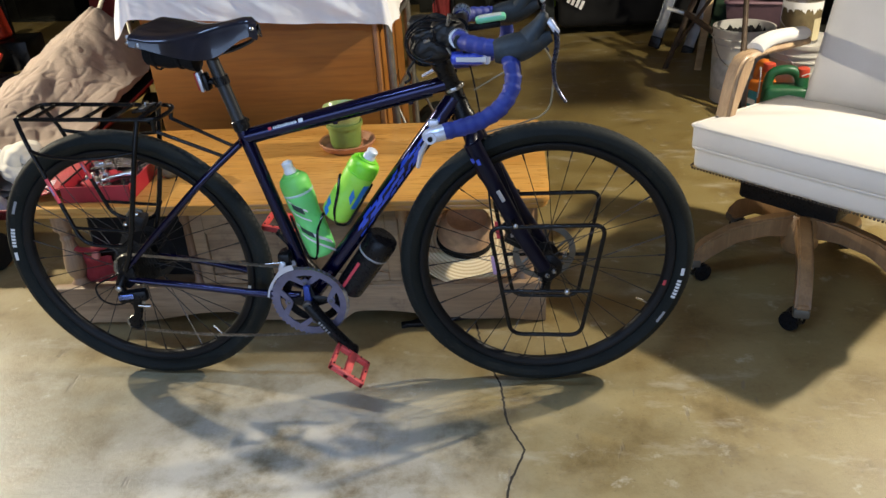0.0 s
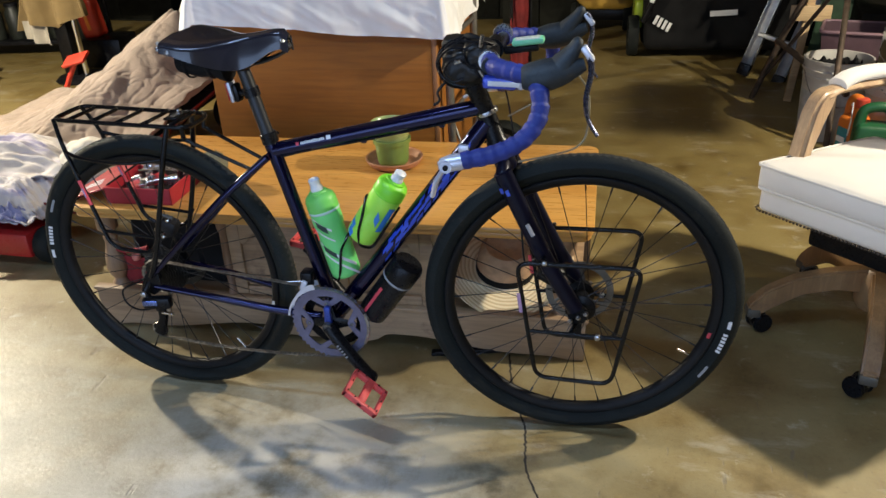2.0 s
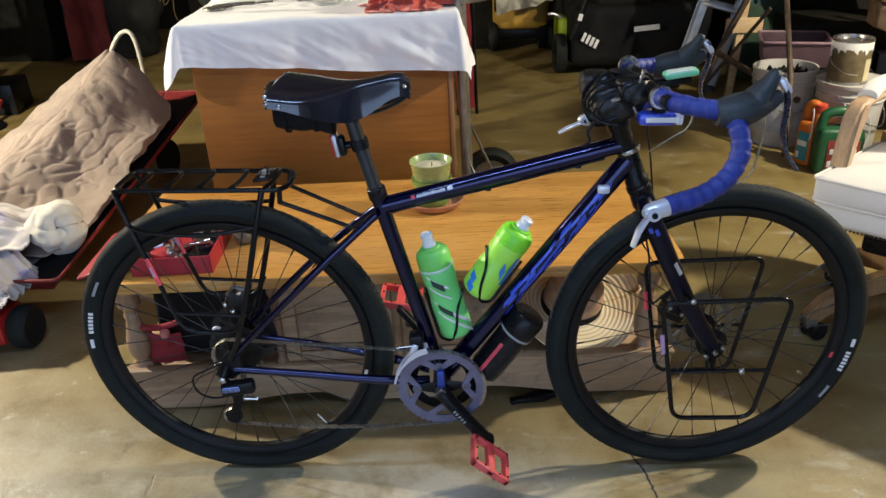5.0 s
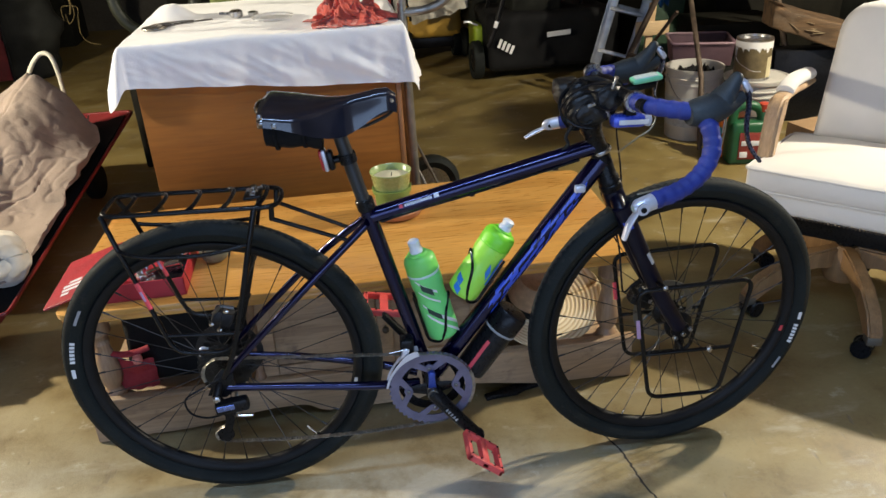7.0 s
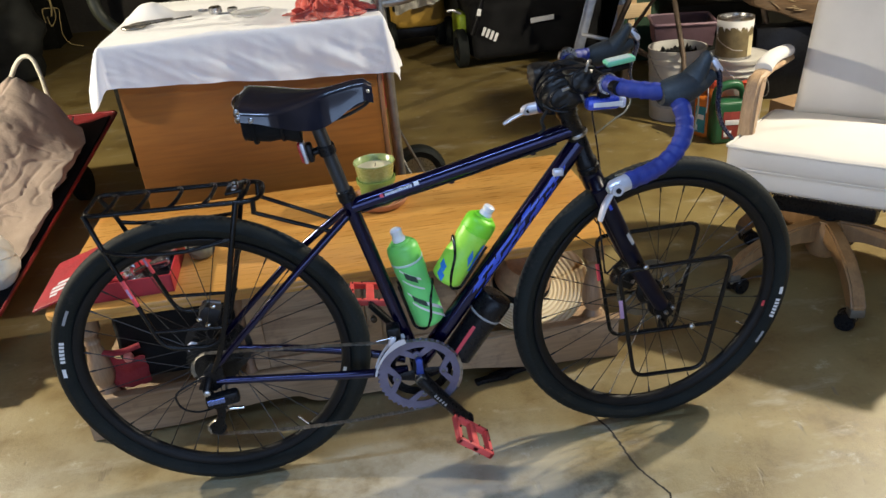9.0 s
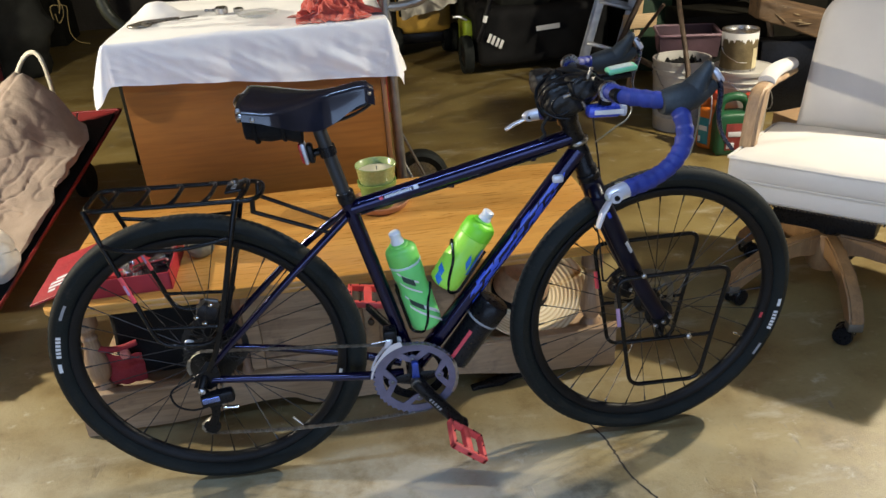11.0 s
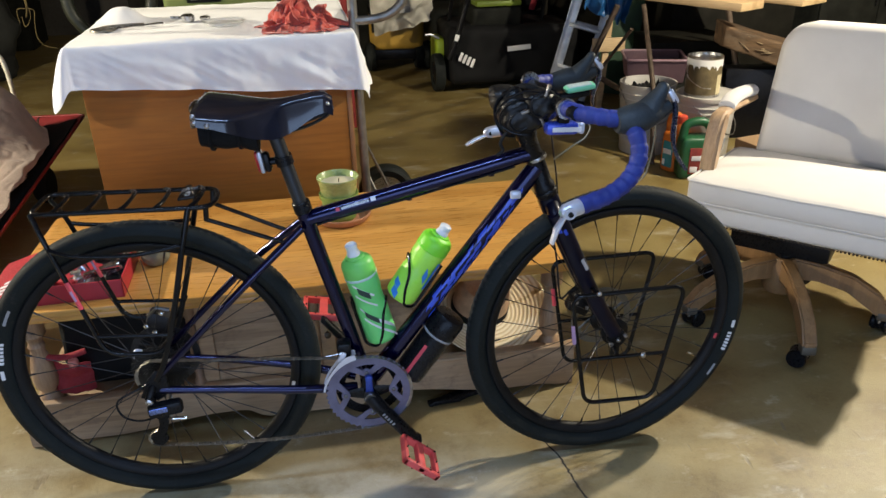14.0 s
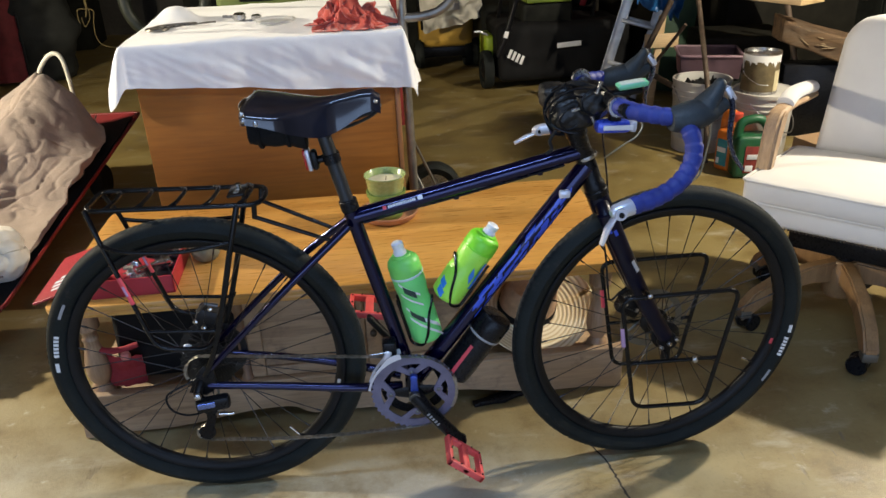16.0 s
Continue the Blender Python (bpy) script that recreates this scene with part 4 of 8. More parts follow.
    for a in range(97, -94, -6):
        ch.append(co + V(cr * math.cos(radians(a)), 0, cr * math.sin(radians(a))))
    lower = ch[-1]
    path = list(ch)
    for k in range(1, 12):
        t = k / 12
        path.append(lower.lerp(lo_p + V(0, 0, -0.021), t) + V(0, 0, -0.014 * math.sin(math.pi * t)))
    for a in range(-90, -271, -30):
        path.append(lo_p + V(0.021 * math.cos(radians(a)), 0, 0.021 * math.sin(radians(a))))
    for a in range(-60, 60, 30):
        path.append(up_p + V(0.021 * math.cos(radians(a)), 0, 0.021 * math.sin(radians(a))))
    for a in range(-60, -271, -20):
        path.append(HUB_R + V(0.046 * math.cos(radians(a)), -0.048, 0.046 * math.sin(radians(a))))
    top = path[-1]
    for k in range(1, 12):
        path.append(top.lerp(ch[0], k / 12))
    # even links along that line
    loop = path + [path[0]]
    lens = [0.0]
    for p, q in zip(loop, loop[1:]):
        lens.append(lens[-1] + (q - p).length)
    count = int(lens[-1] / 0.0127)
    bm = bmesh.new()

    def at(s):
        s = s % lens[-1]
        for i in range(len(lens) - 1):
            if lens[i + 1] >= s:
                return loop[i].lerp(loop[i + 1], (s - lens[i]) / max(lens[i + 1] - lens[i], 1e-9))
        return loop[-1]
    step = lens[-1] / count
    for i in range(count):
        p, q = at(i * step), at((i + 1) * step)
        wide = 0.0034 if i % 2 else 0.0024
        for y in (-wide, wide):
            tube([p + V(0, y, 0), (p + q) / 2 + V(0, y, 0), q + V(0, y, 0)], [0.0043, 0.0031, 0.0043], 6, bm=bm, squash=0.22)
        lathe([(0.0024, -0.0036), (0.0024, 0.0036)], 6, Matrix.Translation(p) @ pose(0, 0, 0, 90, 0, 0), bm)
    part("chain", bm, M_CHAIN, bike, "oily steel chain of outer and inner links")


def saddle():
    s = new("saddle")
    s.parent = bike
    x0, x1 = -0.294, -0.026
    nu, nv = 36, 20

    def place(u, v):
        x = x0 + (x1 - x0) * u
        half = 0.080 * (1 - smoothstep(0.20, 0.72, u)) + 0.020
        half *= smoothstep(-0.12, 0.06, u) if u < 0.06 else 1
        half *= 1 - 0.40 * smoothstep(0.93, 1.0, u)
        top = 0.991 - 0.014 * math.sin(math.pi * min(u * 1.15, 1)) + 0.002 * u - 0.012 * smoothstep(0.94, 1, u) - 0.010 * (1 - smoothstep(0, 0.06, u))
        # the skirt hangs deepest under the middle and flares outward
        drop = 0.014 + 0.006 * smoothstep(0.15, 0.4, u) + 0.033 * math.exp(-((u - 0.60) / 0.24) ** 2)
        a = (v - 0.5) * 2
        sg = 1 if a >= 0 else -1
        flat = abs(a)
        k = min(flat / 0.52, 1.0)
        low = max(flat - 0.52, 0) / 0.48
        flare = (0.003 + 0.012 * math.exp(-((u - 0.62) / 0.26) ** 2)) * low
        y = half * math.sin(k * math.pi / 2) ** 0.95 + flare
        z = top - 0.013 * k ** 2.4 - drop * low * (0.75 + 0.25 * low)
        return V(x, y * sg, z)
    part("cover", sheet(nu, nv, place, 0.0035), M_LEATHER, s, "black polished leather saddle top")
    first = None
    spots = [place(0.045, 0.14), place(0.045, 0.86), place(0.13, 0.075), place(0.13, 0.925), place(0.03, 0.30), place(0.03, 0.70), place(0.965, 0.20), place(0.965, 0.80)]
    for p in spots:
        d = V(0, p.y, 0.01).normalized() if abs(p.y) > 0.02 else V(0.5, p.y * 20, 0.5).normalized()
        bm = lathe([(0.0052, 0), (0.0050, 0.0018), (0.0028, 0.0034)], 12, along(p - d * 0.001, p + d))
        part("rivet", bm, M_STEEL, s)
    bm = tube(spline([V(-0.285, -0.055, 0.968), V(-0.296, -0.03, 0.975), V(-0.298, 0, 0.977), V(-0.296, 0.03, 0.975), V(-0.285, 0.055, 0.968)], 6), 0.006, 10)
    part("rear_frame", bm, M_CHROME, s)
    for sd in (-1, 1):
        part("rail", tube(spline([V(-0.283, sd * 0.045, 0.958), V(-0.25, sd * 0.03, 0.935), V(-0.20, sd * 0.022, 0.922), V(-0.11, sd * 0.022, 0.922), V(-0.05, sd * 0.015, 0.94), V(-0.026, sd * 0.010, 0.958)], 6), 0.0035, 8), M_SPOKE, s)
    part("nose_bolt", rod((-0.060, 0, 0.952), (-0.026, 0, 0.960), 0.005, 10), M_STEEL, s)
    bm = box((-0.180, -0.026, 0.905), (-0.128, 0.026, 0.932), 0.008)
    part("seat_clamp", bm, M_BLACK, s)
    part("seatpost", rod(V(-0.106, 0, 0.735), POST_TOP, 0.0145, 18), plain("grey_seatpost", (0.035, 0.036, 0.038), 0.4, 0.5, vary=0.1, bump=0.0, rvary=0.02), bike, "dark grey seatpost")
    bm = lathe([(0.0195, 0), (0.0195, 0.022), (0.0175, 0.024)], 18, along(V(-0.106, 0, 0.738), V(-0.115, 0, 0.778)))
    rod(V(-0.098, -0.022, 0.752), V(-0.098, 0.022, 0.752), 0.005, 8, bm)
    part("seat_collar", bm, M_BLACK, bike)
    # the soft pouch under it
    bm = bmesh.new()
    bmesh.ops.create_icosphere(bm, subdivisions=5, radius=1)
    for v in bm.verts:
        c = v.co.copy()
        along_x = max(-1, min(1, c.x * 1.25))
        waist = 1 - 0.16 * math.exp(-((c.x - 0.25) / 0.22) ** 2)
        rad = math.hypot(c.y, c.z)
        k = (min(1.0, rad * 1.7) / max(rad, 1e-6)) * waist * (1 + 0.05 * fbm(c * 3, 3))
        v.co = V(-0.236 + 0.056 * along_x, c.y * k * 0.034, 0.917 + c.z * k * 0.031 - 0.010 * c.x)
    part("saddle_bag", bm, M_NYLON, bike, "small black nylon roll strapped under the saddle", angle=70)
    for x in (-0.270, -0.215):
        part("bag_strap", tube([V(x, 0.035 * math.cos(radians(q)), 0.920 + 0.035 * math.sin(radians(q))) for q in range(0, 360, 20)], 0.004, 6, True, squash=0.5), M_NYLON, bike)
    tl = new("tail_light")
    tl.parent = bike
    part("body", moved(box((-0.007, -0.013, -0.021), (0.007, 0.013, 0.021), 0.006), Matrix.Translation((-0.169, 0, 0.853)) @ pose(0, 0, 0, 0, -8, 0)), M_PLASTIC, tl)
    part("lens", moved(box((-0.005, -0.0125, -0.022), (0.004, 0.0125, 0.022), 0.005), Matrix.Translation((-0.186, 0, 0.855)) @ pose(0, 0, 0, 0, -8, 0)), plain("red_lens", (0.42, 0.020, 0.024), 0.2, bump=0.0, coat=0.5), tl, "red rear light lens")
    part("trim", moved(box((-0.006, -0.0145, -0.024), (0.003, 0.0145, 0.024), 0.004), Matrix.Translation((-0.179, 0, 0.855)) @ pose(0, 0, 0, 0, -8, 0)), M_SILVER, tl, "silver light trim")
    part("bracket", rod((-0.163, 0, 0.852), (-0.134, 0, 0.857), 0.008, 10), M_PLASTIC, tl)
    part("clamp", lathe([(0.0185, -0.010), (0.0185, 0.010)], 16, along(V(-0.1345, 0, 0.855), V(-0.139, 0, 0.875))), M_PLASTIC, tl)


STEER = Matrix.Translation((0.402, 0.008, 0.959)) @ pose(0, 0, 0, 0, 0, 3.6)


def cockpit():
    hb = new("handlebar")
    hb.parent = bike
    hb.matrix_basis = STEER
    part("bar", tube([V(0.02, -0.17, 0.004), V(0.015, -0.06, 0), V(0.012, 0, 0), V(0.015, 0.06, 0), V(0.02, 0.150, -0.008)], 0.0135, 14), M_BLACK, hb)
    made = set(hb.children_recursive)
    for s in (-1, 1):
        line = spline([V(0.016, s * 0.118, 0.002), V(0.030, s * 0.165, 0.003), V(0.070, s * 0.196, 0.000), V(0.100, s * 0.212, -0.004), V(0.117, s * 0.232, -0.028), V(0.116, s * 0.250, -0.066), V(0.090, s * 0.268, -0.100), V(0.045, s * 0.284, -0.120), V(-0.014, s * 0.300, -0.129)], 14)
        rs = []
        run = 0.0
        for i, p in enumerate(line):
            run += (p - line[i - 1]).length if i else 0
            rs.append(0.0150 + 0.0024 * (1 - (run / 0.021) % 1.0))
        part("bar_tape", tube(line, rs, 16), M_TAPE, hb, "blue wrapped cloth bar tape", angle=60)
        sh = new("brake_lever")
        sh.parent = hb
        hood = spline([V(0.084, s * 0.207, -0.006), V(0.118, s * 0.206, -0.003), V(0.158, s * 0.202, 0.006), V(0.192, s * 0.199, 0.016)], 7)
        horn = spline([V(0.142, s * 0.203, 0.002), V(0.158, s * 0.200, 0.022), V(0.172, s * 0.198, 0.042), V(0.182, s * 0.197, 0.060)], 6)
        bm = tube(hood, [0.023 + 0.010 * math.sin(math.pi * min(i / 16, 1)) - 0.010 * smoothstep(15, 21, i) for i in range(len(hood))], 18, squash=0.85)
        tube(horn, [0.030 - 0.017 * smoothstep(0, 16, i) - 0.007 * smoothstep(15, 18.5, i) for i in range(len(horn))], 18, bm=bm, squash=0.8)
        part("hood", bm, M_HOOD, sh, "grey-black rubber brake hood")
        lev = spline([V(0.190, s * 0.198, 0.046), V(0.200, s * 0.200, 0.028), V(0.203, s * 0.206, 0.0), V(0.196, s * 0.220, -0.040), V(0.201, s * 0.232, -0.072), V(0.219, s * 0.242, -0.100)], 6)
        part("lever_blade", tube(lev, [0.0105 - 0.0050 * i / (len(lev) - 1) for i in range(len(lev))], 10, squash=0.6), plain("lever_alloy", (0.10, 0.11, 0.17), 0.25, 0.9, bump=0.0), sh, "polished brake lever blade")
        part("lever_cap", moved(box((-0.006, -0.010, -0.016), (0.006, 0.010, 0.016), 0.004), Matrix.Translation((0.196, s * 0.199, 0.034)) @ pose(0, 0, 0, 0, -35, 0)), M_SILVER, sh)
        es = new("bar_end_shifter")
        es.parent = hb
        e0, e1 = V(-0.008, s * 0.2985, -0.1285), V(-0.046, s * 0.308, -0.134)
        part("pod", lathe([(0.0150, 0), (0.0155, 0.008), (0.0150, 0.026), (0.0125, 0.040), (0.006, 0.047)], 16, along(e0, e1)), M_SILVER, es, "silver shifter pod")
        part("pivot", lathe([(0.011, -0.014), (0.011, 0.014)], 16, Matrix.Translation(e1 + V(0.008, 0, 0)) @ pose(0, 0, 0, 90, 0, 0)), M_SILVER, es)
        part("pivot_bolt", lathe([(0.005, -0.017), (0.005, 0.017)], 12, Matrix.Translation(e1 + V(0.008, 0, 0)) @ pose(0, 0, 0, 90, 0, 0)), M_BLACK, es)
        a = e1 + V(0.004, 0, -0.004)
        tip = V(-0.024, 0, -0.056) if s < 0 else V(-0.056, 0.0, -0.024)
        part("shift_lever", tube([a, a + tip * 0.5 + V(-0.004, 0, 0), a + tip], [0.008, 0.010, 0.008], 10, squash=0.55), M_SILVER, es)
    # the far half sits a little lower and closer in
    for ob in set(hb.children_recursive) - made:
        if ob.type == "MESH" and sum(v.co.y for v in ob.data.vertices) > 0:
            for v in ob.data.vertices:
                v.co.y *= 0.88
                v.co.z -= 0.085 * max(v.co.y, 0)
    # stem and what is strapped to it
    top = HT_TOP + (HT_TOP - HT_BOT).normalized() * 0.018
    stm = new("stem")
    stm.parent = bike
    up = (HT_TOP - HT_BOT).normalized()
    for k in range(3):
        part("spacer", lathe([(0.0172, 0.0), (0.0178, 0.001), (0.0178, 0.010), (0.0172, 0.011)], 18, along(top + up * 0.0115 * k, top + up * (0.0115 * k + 1))), M_BLACK, stm)
    c0 = top + up * 0.036
    part("steerer_clamp", lathe([(0.0205, 0), (0.0215, 0.004), (0.0215, 0.040), (0.018, 0.044)], 18, along(c0, c0 + up)), M_BLACK, stm)
    part("extension", tube([c0 + up * 0.022, V(0.385, 0.006, 0.955), V(0.405, 0.008, 0.962)], [0.018, 0.017, 0.018], 14), M_BLACK, stm)
    part("face_plate", lathe([(0.0205, -0.024), (0.0205, 0.024)], 18, STEER @ Matrix.Translation((0.012, 0, 0)) @ pose(0, 0, 0, 90, 0, 0)), M_BLACK, stm)
    for y in (-0.122, 0.118):
        part("clamp_ring", lathe([(0.020, -0.006), (0.021, 0), (0.020, 0.006)], 18, STEER @ Matrix.Translation((0.016, y, 0.002)) @ pose(0, 0, 0, 90, 0, 0)), M_STEEL, stm)
    M_POUCH = plain("dull_black_nylon", (0.003, 0.003, 0.0034), 0.5, vary=0.3, bump=0.25, fine=260)
    lumps = (("stem_bag", (0.356, -0.004, 0.930), (0.046, 0.050, 0.042), 4.0), ("stem_pouch", (0.392, -0.022, 0.952), (0.036, 0.040, 0.030), 9.0), ("light_mount", (0.330, 0.030, 0.952), (0.030, 0.034, 0.026), 14.0))
    for name, at, size, seed in lumps:
        bm = bmesh.new()
        bmesh.ops.create_icosphere(bm, subdivisions=4, radius=1)
        for v in bm.verts:
            c = v.co.copy()
            k = (abs(c.x) ** 3 + abs(c.y) ** 3 + abs(c.z) ** 3) ** (-1 / 3)
            n = 1 + 0.10 * fbm(c * 2.2 + V(seed, 0, 0), 3) - 0.10 * abs(noise.noise(c * 3.1 + V(0, seed, 0)))
            v.co = V(at[0] + c.x * size[0] * k * n, at[1] + c.y * size[1] * k * n, at[2] + c.z * size[2] * k * n)
        part(name, bm, M_POUCH, bike, "black strapped pouch over the stem", angle=70)
    # straps and the tangle of housing beside them
    for c, rx, rz, ry in (((0.352, -0.004, 0.928), 0.052, 0.049, 20), ((0.372, -0.010, 0.940), 0.050, 0.046, -35), ((0.340, 0.006, 0.930), 0.047, 0.050, 70)):
        m = Matrix.Translation(c) @ pose(0, 0, 0, 0, 0, ry)
        part("bag_strap", tube([m @ V(rx * math.cos(radians(q)), 0.006 * math.sin(radians(3 * q)), rz * math.sin(radians(q))) for q in range(0, 360, 12)], 0.0055, 8, True, squash=0.4), M_NYLON, bike)
    tangle = (
        [V(0.380, -0.050, 0.965), V(0.340, -0.060, 0.970), V(0.312, -0.050, 0.945), V(0.312, -0.040, 0.915), V(0.335, -0.046, 0.898), V(0.365, -0.048, 0.892)],
        [V(0.400, -0.046, 0.978), V(0.355, -0.056, 0.984), V(0.318, -0.045, 0.962), V(0.302, -0.030, 0.928), V(0.318, -0.030, 0.900)],
        [V(0.372, -0.060, 0.940), V(0.342, -0.066, 0.948), V(0.325, -0.062, 0.925), V(0.340, -0.058, 0.905), V(0.362, -0.056, 0.910)],
        [V(0.420, -0.040, 0.975), V(0.398, -0.060, 0.985), V(0.370, -0.064, 0.970), V(0.374, -0.062, 0.940), V(0.404, -0.052, 0.930)],
    )
    for pts in tangle:
        part("cable", tube(spline(pts, 8), 0.0023, 8), M_PLASTIC, bike)
    part("strap_tail", tube(spline([V(0.322, -0.046, 0.900), V(0.308, -0.055, 0.882), V(0.312, -0.058, 0.866), V(0.300, -0.060, 0.856)], 6), 0.0045, 8, squash=0.5), M_NYLON, bike)
    for p, q in ((V(0.398, -0.060, 0.975), V(0.404, -0.066, 0.998)), (V(0.348, -0.066, 0.944), V(0.362, -0.070, 0.950)), (V(0.404, -0.040, 0.905), V(0.392, -0.044, 0.926))):
        part("buckle", rod(p, q, 0.0042, 8), M_STEEL, bike)
    part("clamp_band", lathe([(0.0225, -0.004), (0.0235, 0.0), (0.0225, 0.004)], 20, along(V(0.398, 0.002, 0.826), V(0.392, 0.002, 0.842))), M_STEEL, bike)
    gps = new("bike_computer")
    gps.parent = bike
    gm = STEER @ Matrix.Translation((0.080, -0.020, 0.018)) @ pose(0, 0, 0, 4, -6, 0)
    part("case", moved(box((-0.032, -0.014, -0.008), (0.032, 0.014, 0.004), 0.005), gm), plain("mint_case", (0.20, 0.62, 0.35), 0.4, bump=0.0), gps, "mint green bike computer case")
    part("screen", moved(box((-0.026, -0.011, 0.002), (0.024, 0.011, 0.0050), 0.002), gm), plain("grey_screen", (0.55, 0.62, 0.55), 0.2, bump=0.0), gps)
    part("mount", moved(box((-0.05, -0.01, -0.022), (0.02, 0.01, -0.009), 0.004), gm), M_BLACK, gps)
    fl = new("front_light")
    fl.parent = bike
    lm = STEER @ Matrix.Translation((0.032, -0.060, -0.056)) @ pose(0, 0, 0, 0, 3, 0)
    part("body", moved(box((-0.038, -0.015, -0.012), (0.032, 0.015, 0.014), 0.008), lm), plain("blue_light_body", (0.035, 0.07, 0.50), 0.3, 0.2, bump=0.0, coat=0.5), fl, "blue headlight body")
    part("stripe", moved(box((-0.026, -0.0168, -0.004), (0.036, -0.0145, 0.006), 0.001), lm), M_NOZZLE, fl)
    part("lens", moved(box((0.030, -0.014, -0.011), (0.046, 0.014, 0.013), 0.006), lm), clear("headlight_lens", (0.9, 0.92, 1.0), 0.15, 0.6), fl)
    part("bracket", moved(box((-0.012, -0.010, 0.010), (0.012, 0.010, 0.04), 0.004), lm), M_BLACK, fl)
    # cables
    M_PALECABLE = plain("pale_cable", (0.26, 0.23, 0.16), 0.35, bump=0.0)
    cables = (
        ([V(0.430, 0.010, 0.902), V(0.464, 0.028, 0.899), V(0.503, 0.03, 0.894), V(0.523, 0.03, 0.878), V(0.513, 0.03, 0.854), V(0.488, 0.03, 0.838), V(0.440, 0.012, 0.815)], M_PALECABLE),
        ([V(0.430, 0.0, 0.895), V(0.437, 0.02, 0.853), V(0.448, 0.02, 0.787), V(0.456, 0.02, 0.724), V(0.470, 0.02, 0.650)], M_PLASTIC),
        ([V(0.562, -0.165, 0.985), V(0.608, -0.120, 0.915), V(0.611, -0.100, 0.835), V(0.598, -0.100, 0.800), V(0.560, -0.085, 0.775), V(0.470, -0.040, 0.735)], M_PALECABLE),
    )
    for pts, mat in cables:
        part("cable", tube(spline(pts, 10), 0.0019, 8), mat, bike)
    part("under_tube_cable", tube(spline([V(0.35, -0.01, 0.812), V(0.25, -0.008, 0.786), V(0.10, -0.008, 0.750), V(0.0, -0.008, 0.728), V(-0.08, -0.01, 0.708)], 6), 0.0025, 8), M_PLASTIC, bike)
    for x in (0.30, 0.12):
        part("cable_stop", box((x - 0.006, -0.006, 0.802 - (0.30 - x) * 0.24 - 0.012), (x + 0.006, 0.006, 0.802 - (0.30 - x) * 0.24), 0.002), M_FRAME, bike)
    part("tube_clip", box((0.338, -0.026, 0.742), (0.362, -0.014, 0.760), 0.004), M_SILVER, bike)


